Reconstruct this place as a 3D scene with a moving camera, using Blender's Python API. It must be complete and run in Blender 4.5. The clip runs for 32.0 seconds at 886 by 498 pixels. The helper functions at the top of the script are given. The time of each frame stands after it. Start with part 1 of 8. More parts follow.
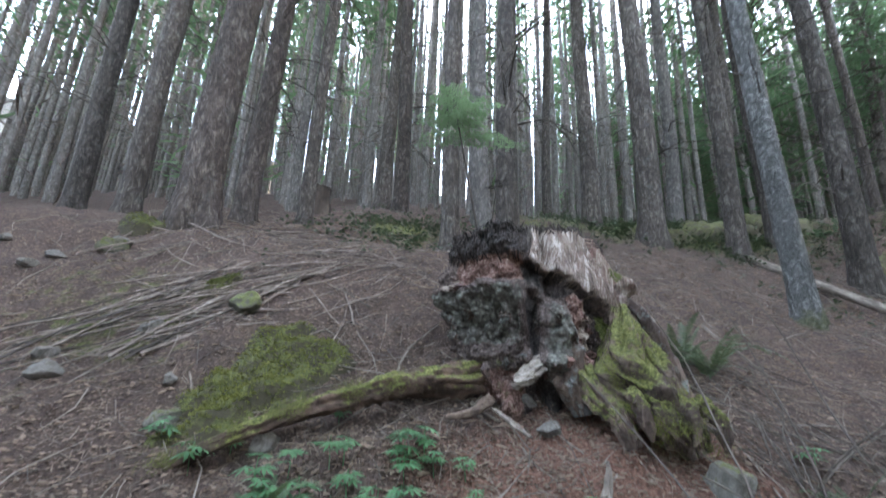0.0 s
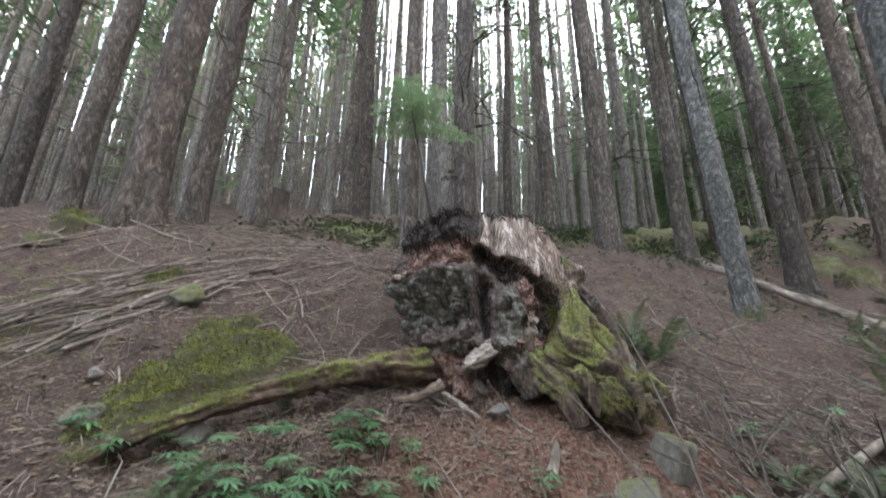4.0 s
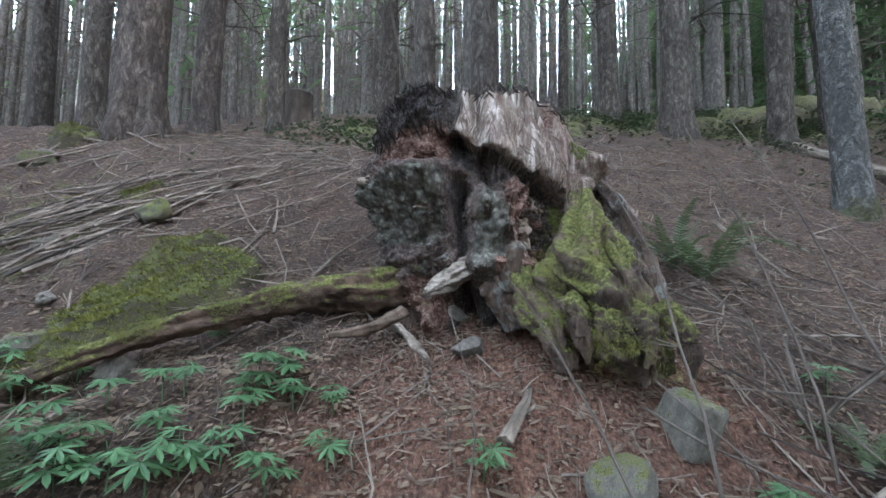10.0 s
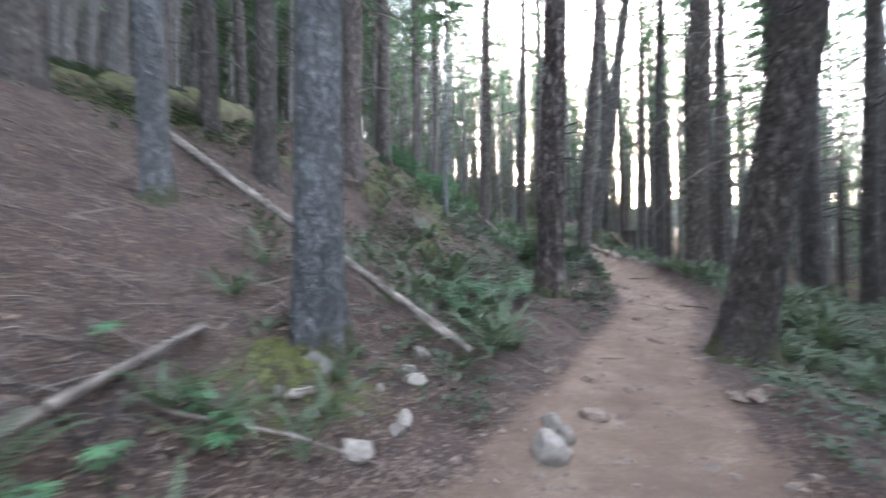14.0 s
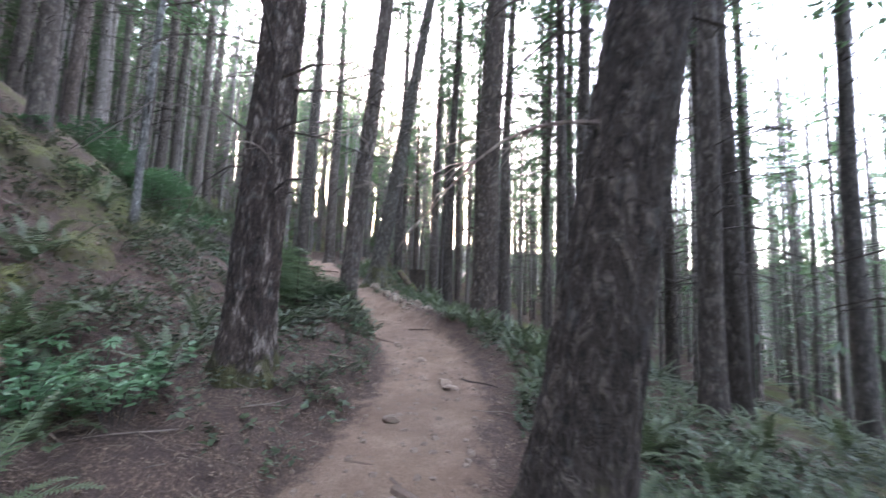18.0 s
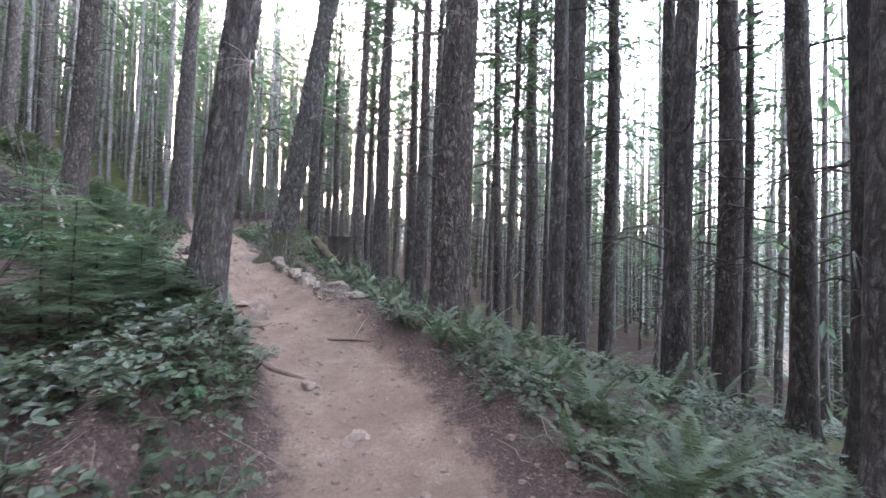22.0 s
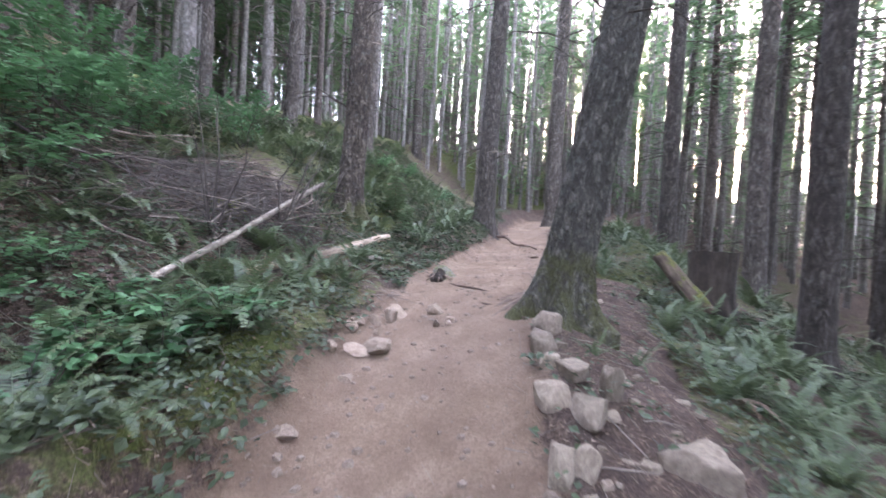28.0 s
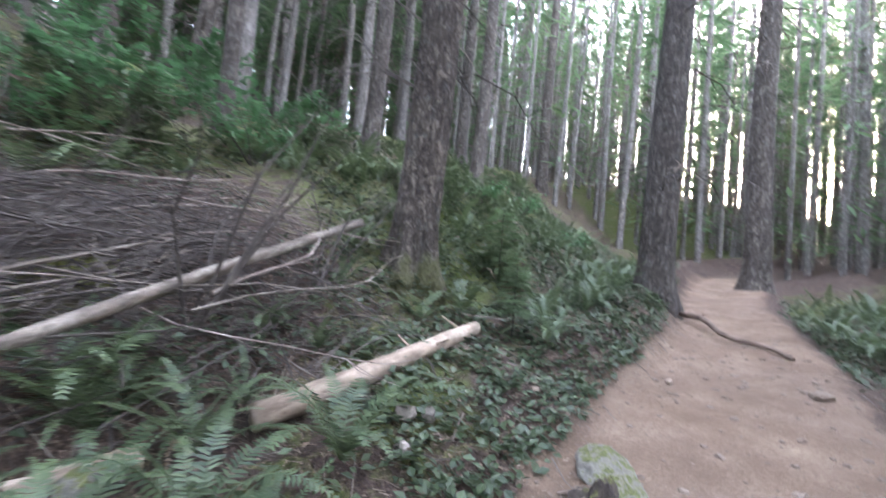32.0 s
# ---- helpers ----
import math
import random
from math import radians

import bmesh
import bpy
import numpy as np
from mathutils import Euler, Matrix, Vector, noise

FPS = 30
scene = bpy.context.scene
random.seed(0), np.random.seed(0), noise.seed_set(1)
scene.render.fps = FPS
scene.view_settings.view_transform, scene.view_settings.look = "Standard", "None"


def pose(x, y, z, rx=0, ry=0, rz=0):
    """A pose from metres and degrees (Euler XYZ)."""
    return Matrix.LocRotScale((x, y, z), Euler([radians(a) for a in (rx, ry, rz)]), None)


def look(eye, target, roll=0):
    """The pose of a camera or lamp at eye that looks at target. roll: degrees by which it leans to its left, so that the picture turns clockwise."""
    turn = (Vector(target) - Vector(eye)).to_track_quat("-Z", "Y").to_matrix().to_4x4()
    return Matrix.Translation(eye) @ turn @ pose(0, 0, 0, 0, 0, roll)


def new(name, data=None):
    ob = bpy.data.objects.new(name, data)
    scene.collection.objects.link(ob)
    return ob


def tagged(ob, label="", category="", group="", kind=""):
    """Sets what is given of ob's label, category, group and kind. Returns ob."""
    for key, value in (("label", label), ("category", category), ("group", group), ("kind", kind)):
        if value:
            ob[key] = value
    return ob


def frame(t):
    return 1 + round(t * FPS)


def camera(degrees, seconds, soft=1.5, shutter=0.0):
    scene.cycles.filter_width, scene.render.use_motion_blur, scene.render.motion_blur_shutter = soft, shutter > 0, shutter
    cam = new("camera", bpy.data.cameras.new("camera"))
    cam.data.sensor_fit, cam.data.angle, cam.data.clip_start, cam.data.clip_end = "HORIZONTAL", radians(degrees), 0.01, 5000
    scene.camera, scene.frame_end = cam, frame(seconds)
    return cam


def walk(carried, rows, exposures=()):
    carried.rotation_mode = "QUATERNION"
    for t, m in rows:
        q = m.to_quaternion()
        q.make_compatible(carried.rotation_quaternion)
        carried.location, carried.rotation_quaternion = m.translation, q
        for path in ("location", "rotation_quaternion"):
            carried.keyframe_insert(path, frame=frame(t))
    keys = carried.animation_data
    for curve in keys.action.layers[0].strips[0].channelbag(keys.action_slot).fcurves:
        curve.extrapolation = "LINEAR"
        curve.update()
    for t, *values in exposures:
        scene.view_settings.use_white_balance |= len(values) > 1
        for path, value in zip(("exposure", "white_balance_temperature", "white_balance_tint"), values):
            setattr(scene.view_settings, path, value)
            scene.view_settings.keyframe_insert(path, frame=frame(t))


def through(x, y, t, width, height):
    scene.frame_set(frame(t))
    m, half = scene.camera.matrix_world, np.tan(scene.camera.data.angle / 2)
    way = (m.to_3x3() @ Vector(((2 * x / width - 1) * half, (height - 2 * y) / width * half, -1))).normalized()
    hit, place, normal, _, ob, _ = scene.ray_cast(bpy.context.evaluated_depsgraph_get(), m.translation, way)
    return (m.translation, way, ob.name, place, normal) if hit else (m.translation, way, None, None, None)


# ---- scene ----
cam = camera(93.1, 32.0, soft=1.5, shutter=0.4)
# seconds, eye, aim, lean
PATH = [
    (0, (-0.009, -0.024, 1.273), (0.041, 1.501, 1.687), 2.2),
    (0.5, (-0.031, -0.114, 1.315), (0.019, 1.339, 1.935), 2.6),
    (1, (0.010, -0.208, 1.315), (0.041, 1.176, 2.078), 1.2),
    (1.5, (0.012, -0.263, 1.321), (0.021, 1.074, 2.162), 1.0),
    (2, (-0.031, -0.249, 1.174), (-0.032, 0.987, 2.158), 0.9),
    (2.5, (-0.028, -0.303, 1.115), (-0.057, 0.833, 2.212), 1.9),
    (3, (-0.022, -0.179, 1.110), (-0.018, 1.083, 2.061), 2.9),
    (3.5, (0.019, -0.036, 1.075), (0.108, 1.406, 1.715), 0.6),
    (4, (0.130, 0.074, 1.055), (0.303, 1.573, 1.526), 0.8),
    (4.5, (0.233, 0.220, 0.980), (0.331, 1.778, 1.221), -0.5),
    (6.5, (0.796, 0.793, 1.192), (0.697, 2.369, 1.241), 2.6),
    (7, (0.793, 0.802, 1.222), (0.694, 2.376, 1.314), 3.0),
    (7.5, (0.805, 0.802, 1.207), (0.703, 2.378, 1.264), 2.7),
    (8, (0.793, 0.790, 1.209), (0.667, 2.364, 1.281), 2.1),
    (8.5, (0.814, 0.789, 1.213), (0.698, 2.363, 1.287), 0.9),
    (9, (0.830, 0.785, 1.221), (0.751, 2.361, 1.316), 1.2),
    (9.5, (0.826, 0.788, 1.218), (0.750, 2.364, 1.312), 1.5),
    (10, (0.839, 0.782, 1.218), (0.776, 2.357, 1.334), 0.5),
    (10.5, (0.830, 0.780, 1.226), (0.755, 2.354, 1.340), 0.8),
    (11, (0.814, 0.777, 1.220), (0.754, 2.352, 1.326), 0.7),
    (11.5, (0.831, 0.754, 1.202), (0.916, 2.327, 1.311), 0.1),
    (12, (0.935, 0.694, 1.198), (1.280, 2.234, 1.250), -0.6),
    (12.5, (1.134, 0.596, 1.183), (1.667, 2.082, 1.252), 0.1),
    (13, (1.441, 0.472, 1.201), (2.151, 1.882, 1.251), 2.0),
    (13.5, (1.819, 0.387, 1.184), (2.853, 1.582, 1.204), -1.1),
    (14, (2.402, 0.272, 1.266), (3.801, 1.005, 1.302), -0.3),
    (14.5, (3.033, 0.149, 1.291), (4.554, 0.577, 1.294), 5.4),
    (15, (3.532, 0.141, 1.306), (5.060, 0.544, 1.291), 1.4),
    (15.5, (3.971, 0.146, 1.454), (5.541, 0.287, 1.552), 2.4),
    (17.5, (5.769, -0.036, 1.445), (7.328, -0.241, 1.598), 2.5),
    (18, (6.300, 0.088, 1.448), (7.870, 0.134, 1.625), 1.9),
    (18.5, (6.853, 0.265, 1.367), (8.415, 0.497, 1.426), 2.9),
    (19, (7.378, 0.458, 1.504), (8.931, 0.717, 1.632), -0.1),
    (19.5, (7.970, 0.521, 1.511), (9.540, 0.703, 1.537), 0.5),
    (20, (8.444, 0.619, 1.579), (10.023, 0.694, 1.578), 1.6),
    (20.5, (8.929, 0.741, 1.731), (10.507, 0.736, 1.817), 4.0),
    (21, (9.358, 0.725, 1.736), (10.930, 0.626, 1.844), 0.8),
    (21.5, (9.830, 0.616, 1.794), (11.398, 0.449, 1.889), 1.3),
    (22, (10.271, 0.574, 1.795), (11.829, 0.316, 1.848), 1.7),
    (22.5, (10.687, 0.560, 1.835), (12.239, 0.269, 1.885), 0.4),
    (23, (11.145, 0.487, 1.798), (12.713, 0.306, 1.860), 3.0),
    (23.5, (11.683, 0.389, 1.744), (13.253, 0.244, 1.660), 3.0),
    (24, (12.290, 0.371, 1.876), (13.867, 0.306, 1.941), 3.5),
    (24.5, (12.915, 0.325, 1.903), (14.491, 0.427, 1.947), 1.5),
    (26.5, (15.106, 0.612, 2.266), (16.621, 1.058, 2.250), 3.3),
    (27, (15.723, 0.762, 2.339), (17.210, 1.295, 2.301), 6.0),
    (27.5, (16.303, 0.954, 2.391), (17.694, 1.704, 2.357), 5.2),
    (28, (16.765, 1.078, 2.528), (18.020, 2.037, 2.496), 3.4),
    (28.5, (17.231, 1.413, 2.697), (18.394, 2.483, 2.688), 6.0),
    (29, (17.751, 1.702, 2.700), (18.890, 2.797, 2.692), 7.4),
    (29.5, (18.327, 2.023, 2.752), (19.417, 3.166, 2.718), 3.5),
    (30, (18.873, 2.497, 2.807), (19.992, 3.612, 2.754), 5.7),
    (30.5, (19.362, 2.912, 2.861), (20.433, 4.074, 2.853), 5.9),
    (31, (19.673, 3.376, 3.037), (20.473, 4.737, 3.111), 3.3),
    (31.5, (19.905, 3.764, 3.199), (20.662, 5.138, 3.393), 8.8),
    (32, (20.283, 4.129, 3.110), (21.202, 5.412, 3.192), 5.6),
]
# seconds, stops, kelvin, tint
EXPOSURES = [
    (0.0, 5.6, 6350, 16), (1.0, 5.1, 6350, 16), (2.0, 4.9, 6350, 17), (2.5, 4.6, 6400, 17), (3.0, 4.4, 6600, 17), (3.6, 5.1, 6900, 17), (4.0, 5.6, 7250, 19), (4.5, 5.65, 7100, 18),
    (6.5, 5.5, 6450, 15), (9.0, 5.55, 6450, 15), (12.2, 5.55, 6400, 15), (13.0, 5.85, 6300, 17), (15.0, 5.75, 6250, 25), (18.0, 5.65, 6350, 26), (19.2, 6.05, 6350, 27), (20.0, 5.95, 6350, 28),
    (24.0, 6.15, 6350, 29), (27.0, 6.3, 6400, 31), (28.0, 6.18, 6400, 31), (29.0, 6.2, 6350, 29), (31.0, 6.05, 6350, 25), (32.0, 6.2, 6400, 26),
]
walk(cam, [(t, look(eye, aim, lean)) for t, eye, aim, lean in PATH], EXPOSURES)

# ---- daylight: low evening sun behind the trunks, open sky above ----
SUN_AZ, SUN_EL = radians(78.7), radians(10.4)
world = bpy.data.worlds.new("sky")
scene.world = world
world.use_nodes = True
wn, wl = world.node_tree.nodes, world.node_tree.links
sky = wn.new("ShaderNodeTexSky")
sky.sky_type, sky.sun_disc = "NISHITA", False
sky.sun_elevation, sky.sun_rotation = SUN_EL, SUN_AZ
sky.air_density, sky.dust_density, sky.ozone_density = 1.0, 2.0, 1.0
wn["Background"].inputs["Strength"].default_value = 0.15
thin_cloud = wn.new("ShaderNodeMix")
thin_cloud.data_type = "RGBA"
thin_cloud.inputs[0].default_value = 0.45
thin_cloud.inputs[7].default_value = (2.45, 2.9, 3.45, 1)
wl.new(sky.outputs[0], thin_cloud.inputs[6])
wl.new(thin_cloud.outputs[2], wn["Background"].inputs["Color"])
sun = bpy.data.lights.new("sun", "SUN")
sun.energy, sun.angle, sun.color = 0.5, radians(2.0), (1.0, 0.84, 0.64)
sun_ob = new("sun", sun)
sun_dir = Vector((math.sin(SUN_AZ) * math.cos(SUN_EL), math.cos(SUN_AZ) * math.cos(SUN_EL), math.sin(SUN_EL)))
sun_ob.matrix_world = look(sun_dir * 100, (0, 0, 0))

# ---- materials ----
def material(name):
    m = bpy.data.materials.new(name)
    m.use_nodes = True
    return m, m.node_tree.nodes, m.node_tree.links, m.node_tree.nodes["Principled BSDF"]


def mapped(n, l, scale, kind="Object"):
    tc, mp = n.new("ShaderNodeTexCoord"), n.new("ShaderNodeMapping")
    mp.inputs["Scale"].default_value = scale if isinstance(scale, tuple) else (scale,) * 3
    l.new(tc.outputs[kind], mp.inputs["Vector"])
    return mp.outputs[0]


def noise_tex(n, l, vec, scale, detail=6, rough=0.6, distort=0.0):
    t = n.new("ShaderNodeTexNoise")
    t.inputs["Scale"].default_value, t.inputs["Detail"].default_value = scale, detail
    t.inputs["Roughness"].default_value, t.inputs["Distortion"].default_value = rough, distort
    l.new(vec, t.inputs["Vector"])
    return t.outputs["Fac"]


def voronoi(n, l, vec, scale, feature="F1", out="Distance"):
    t = n.new("ShaderNodeTexVoronoi")
    t.feature = feature
    t.inputs["Scale"].default_value = scale
    l.new(vec, t.inputs["Vector"])
    return t.outputs[out]


def ramp(n, l, fac, stops):
    r = n.new("ShaderNodeValToRGB")
    while len(r.color_ramp.elements) < len(stops):
        r.color_ramp.elements.new(0.5)
    for e, (p, c) in zip(r.color_ramp.elements, stops):
        e.position, e.color = p, (*c, 1) if len(c) == 3 else c
    l.new(fac, r.inputs[0])
    return r.outputs[0]


def grey(v):
    return (v, v, v)


def mix(n, l, fac, a, b, mode="MIX"):
    m = n.new("ShaderNodeMix")
    m.data_type, m.blend_type = "RGBA", mode
    for sock, v in ((m.inputs[0], fac), (m.inputs[6], a), (m.inputs[7], b)):
        if isinstance(v, (int, float)):
            sock.default_value = v
        elif isinstance(v, tuple):
            sock.default_value = (*v, 1)
        else:
            l.new(v, sock)
    return m.outputs[2]


def calc(n, l, op, a, b=0.0, clamp=False):
    m = n.new("ShaderNodeMath")
    m.operation, m.use_clamp = op, clamp
    for sock, v in ((m.inputs[0], a), (m.inputs[1], b)):
        if isinstance(v, (int, float)):
            sock.default_value = v
        else:
            l.new(v, sock)
    return m.outputs[0]


def relief(n, l, b, height, strength, distance):
    bump = n.new("ShaderNodeBump")
    bump.inputs["Strength"].default_value, bump.inputs["Distance"].default_value = strength, distance
    l.new(height, bump.inputs["Height"])
    l.new(bump.outputs[0], b.inputs["Normal"])


def rand(n):
    return n.new("ShaderNodeObjectInfo").outputs["Random"]


def island(n):
    return n.new("ShaderNodeNewGeometry").outputs["Random Per Island"]


def make_ground():
    m, n, l, b = material("forest_floor")
    v = mapped(n, l, 1.0)
    at = n.new("ShaderNodeVertexColor")
    at.layer_name = "cover"
    sep = n.new("ShaderNodeSeparateColor")
    l.new(at.outputs[0], sep.inputs[0])
    big, mid, fine = noise_tex(n, l, v, 0.6, 5), noise_tex(n, l, v, 5.0, 8, 0.7), noise_tex(n, l, v, 38.0, 8, 0.75)
    nv = mapped(n, l, (90.0, 22.0, 40.0))
    needles = voronoi(n, l, nv, 1.0)
    nv2 = mapped(n, l, (20.0, 80.0, 40.0))
    needles2 = voronoi(n, l, nv2, 1.0)
    litter = ramp(n, l, fine, [(0.28, (0.008, 0.005, 0.004)), (0.44, (0.038, 0.024, 0.017)), (0.58, (0.108, 0.07, 0.05)), (0.72, (0.31, 0.225, 0.165))])
    litter = mix(n, l, ramp(n, l, mid, [(0.38, grey(0.75)), (0.56, grey(0))]), litter, (0.03, 0.02, 0.017))
    litter = mix(n, l, calc(n, l, "MULTIPLY", ramp(n, l, needles, [(0.0, grey(1)), (0.22, grey(0))]), 0.5), litter, (0.2, 0.142, 0.1))
    litter = mix(n, l, calc(n, l, "MULTIPLY", ramp(n, l, needles2, [(0.0, grey(1)), (0.2, grey(0))]), 0.45), litter, (0.15, 0.108, 0.078))
    soil = ramp(n, l, fine, [(0.3, (0.018, 0.009, 0.006)), (0.45, (0.085, 0.04, 0.026)), (0.6, (0.18, 0.093, 0.062)), (0.74, (0.36, 0.23, 0.17))])
    dirt = ramp(n, l, noise_tex(n, l, v, 1.7, 10, 0.72), [(0.3, (0.10, 0.064, 0.041)), (0.5, (0.165, 0.11, 0.073)), (0.7, (0.25, 0.176, 0.122))])
    dirt = mix(n, l, ramp(n, l, fine, [(0.35, grey(0.7)), (0.58, grey(0))]), dirt, (0.095, 0.058, 0.038))
    grit = voronoi(n, l, v, 55.0)
    dirt = mix(n, l, ramp(n, l, calc(n, l, "ADD", grit, calc(n, l, "MULTIPLY", mid, 0.5)), [(0.3, grey(0.55)), (0.42, grey(0))]), dirt, (0.31, 0.23, 0.17))
    moss = ramp(n, l, fine, [(0.3, (0.022, 0.032, 0.008)), (0.55, (0.07, 0.085, 0.02)), (0.75, (0.15, 0.16, 0.045))])
    edge = calc(n, l, "ADD", sep.outputs[0], calc(n, l, "MULTIPLY", calc(n, l, "SUBTRACT", noise_tex(n, l, v, 3.2, 9, 0.75), 0.5), 2.2))
    tmask = ramp(n, l, edge, [(0.3, grey(0)), (0.72, grey(1))])
    smask = ramp(n, l, calc(n, l, "ADD", sep.outputs[2], calc(n, l, "MULTIPLY", calc(n, l, "SUBTRACT", mid, 0.5), 1.0)), [(0.4, grey(0)), (0.7, grey(1))])
    mmask = ramp(n, l, calc(n, l, "ADD", sep.outputs[1], calc(n, l, "MULTIPLY", calc(n, l, "SUBTRACT", mid, 0.5), 1.4)), [(0.45, grey(0)), (0.7, grey(1))])
    c = mix(n, l, smask, litter, soil)
    c = mix(n, l, mmask, c, moss)
    c = mix(n, l, tmask, c, dirt)
    c = mix(n, l, calc(n, l, "MULTIPLY", ramp(n, l, big, [(0.3, grey(1)), (0.7, grey(0))]), 0.35), c, (0.09, 0.062, 0.05))
    l.new(c, b.inputs["Base Color"])
    b.inputs["Roughness"].default_value, b.inputs["Specular IOR Level"].default_value = 0.95, 0.15
    hgt = calc(n, l, "ADD", fine, calc(n, l, "MULTIPLY", needles, calc(n, l, "SUBTRACT", 0.6, calc(n, l, "MULTIPLY", tmask, 0.5))))
    relief(n, l, b, calc(n, l, "ADD", hgt, calc(n, l, "MULTIPLY", mid, 1.2)), 1.0, 0.03)
    return m


def make_bark(name, dark, mid, pale, stretch=5.0, size=9.0, moss=0.0, lichen=0.25, cracked=0.0):
    """Furrowed conifer bark; the moss climbs from the foot of the trunk."""
    m, n, l, b = material(name)
    tc = n.new("ShaderNodeTexCoord")
    off = n.new("ShaderNodeVectorMath")
    off.operation = "ADD"
    comb = n.new("ShaderNodeCombineXYZ")
    l.new(calc(n, l, "MULTIPLY", rand(n), 40.0), comb.inputs[2])
    l.new(tc.outputs["Object"], off.inputs[0])
    l.new(comb.outputs[0], off.inputs[1])
    mp = n.new("ShaderNodeMapping")
    mp.inputs["Scale"].default_value = (1, 1, 1 / stretch)
    l.new(off.outputs[0], mp.inputs["Vector"])
    v = mp.outputs[0]
    warp = n.new("ShaderNodeTexNoise")
    warp.inputs["Scale"].default_value, warp.inputs["Detail"].default_value = size * 0.8, 3
    l.new(v, warp.inputs["Vector"])
    push = n.new("ShaderNodeVectorMath")
    push.operation = "MULTIPLY_ADD"
    push.inputs[1].default_value = (0.2, 0.2, 0.2)
    l.new(warp.outputs["Color"], push.inputs[0])
    l.new(v, push.inputs[2])
    cell = n.new("ShaderNodeTexVoronoi")
    cell.feature = "DISTANCE_TO_EDGE"
    cell.inputs["Scale"].default_value = cracked or size * 1.5
    l.new(push.outputs[0], cell.inputs["Vector"])
    tone = n.new("ShaderNodeTexVoronoi")
    tone.inputs["Scale"].default_value = cracked or size * 1.5
    l.new(push.outputs[0], tone.inputs["Vector"])
    furrow = calc(n, l, "ABSOLUTE", calc(n, l, "SUBTRACT", noise_tex(n, l, v, (cracked or size * 1.4) * 0.75, 2.5, 0.55, 0.5), 0.5))
    furrow = ramp(n, l, furrow, [(0.0, grey(0)), (0.055, grey(0.25)), (0.17, grey(1))])
    joint = ramp(n, l, cell.outputs["Distance"], [(0.0, grey(0.25)), (0.14, grey(1))])
    fissure = calc(n, l, "MULTIPLY", furrow, joint)
    fine = noise_tex(n, l, v, size * 5, 6, 0.7)
    flaky = noise_tex(n, l, mapped(n, l, (1.0, 1.0, 1.6)), size * 4.5, 6, 0.7)
    broad = noise_tex(n, l, off.outputs[0], 1.3, 4)
    h = calc(n, l, "ADD", calc(n, l, "MULTIPLY", fissure, 0.5), calc(n, l, "MULTIPLY", flaky, 0.5))
    shade = calc(n, l, "MULTIPLY", calc(n, l, "SUBTRACT", tone.outputs["Distance"], 0.3), 0.25)
    c = ramp(n, l, calc(n, l, "ADD", calc(n, l, "MULTIPLY", h, 0.9), shade), [(0.16, dark), (0.42, mid), (0.78, pale)])
    c = mix(n, l, calc(n, l, "MULTIPLY", ramp(n, l, fine, [(0.35, grey(1)), (0.6, grey(0))]), 0.45), c, dark)
    c = mix(n, l, calc(n, l, "MULTIPLY", ramp(n, l, noise_tex(n, l, off.outputs[0], 6.0, 6, 0.7), [(0.55, grey(0)), (0.68, grey(1))]), lichen), c, (0.30, 0.32, 0.29))
    c = mix(n, l, calc(n, l, "MULTIPLY", ramp(n, l, broad, [(0.35, grey(1)), (0.65, grey(0))]), 0.4), c, dark)
    hue = n.new("ShaderNodeHueSaturation")
    l.new(calc(n, l, "ADD", 0.75, calc(n, l, "MULTIPLY", rand(n), 0.5)), hue.inputs["Value"])
    l.new(c, hue.inputs["Color"])
    c = hue.outputs[0]
    if moss:
        sep = n.new("ShaderNodeSeparateXYZ")
        l.new(tc.outputs["Object"], sep.inputs[0])
        up = calc(n, l, "SUBTRACT", 1.0, calc(n, l, "DIVIDE", sep.outputs[2], moss))
        k = calc(n, l, "ADD", up, calc(n, l, "MULTIPLY", calc(n, l, "SUBTRACT", noise_tex(n, l, tc.outputs["Object"], 3.0, 8, 0.7), 0.5), 3.2))
        c = mix(n, l, ramp(n, l, k, [(0.6, grey(0)), (1.1, grey(0.8))]), c, ramp(n, l, fine, [(0.3, (0.026, 0.027, 0.01)), (0.7, (0.085, 0.082, 0.03))]))
    l.new(c, b.inputs["Base Color"])
    b.inputs["Roughness"].default_value, b.inputs["Specular IOR Level"].default_value = 0.92, 0.2
    relief(n, l, b, calc(n, l, "ADD", h, calc(n, l, "MULTIPLY", fine, 0.35)), 1.0, 0.06 if cracked else 0.03)
    return m


def make_leaf(name, dark, light, gloss=0.5, through=0.35, scale=3.0):
    m, n, l, b = material(name)
    r = calc(n, l, "ADD", calc(n, l, "MULTIPLY", island(n), 0.6), calc(n, l, "MULTIPLY", rand(n), 0.4))
    v = mapped(n, l, scale)
    k = calc(n, l, "ADD", calc(n, l, "MULTIPLY", r, 0.6), calc(n, l, "MULTIPLY", noise_tex(n, l, v, 2.0, 4), 0.4))
    c = ramp(n, l, k, [(0.2, dark), (0.8, light)])
    l.new(c, b.inputs["Base Color"])
    b.inputs["Roughness"].default_value, b.inputs["Specular IOR Level"].default_value = gloss, 0.35
    tr = n.new("ShaderNodeBsdfTranslucent")
    l.new(mix(n, l, 0.5, c, light), tr.inputs[0])
    ms = n.new("ShaderNodeMixShader")
    ms.inputs[0].default_value = through
    l.new(b.outputs[0], ms.inputs[1])
    l.new(tr.outputs[0], ms.inputs[2])
    l.new(ms.outputs[0], n["Material Output"].inputs[0])
    return m


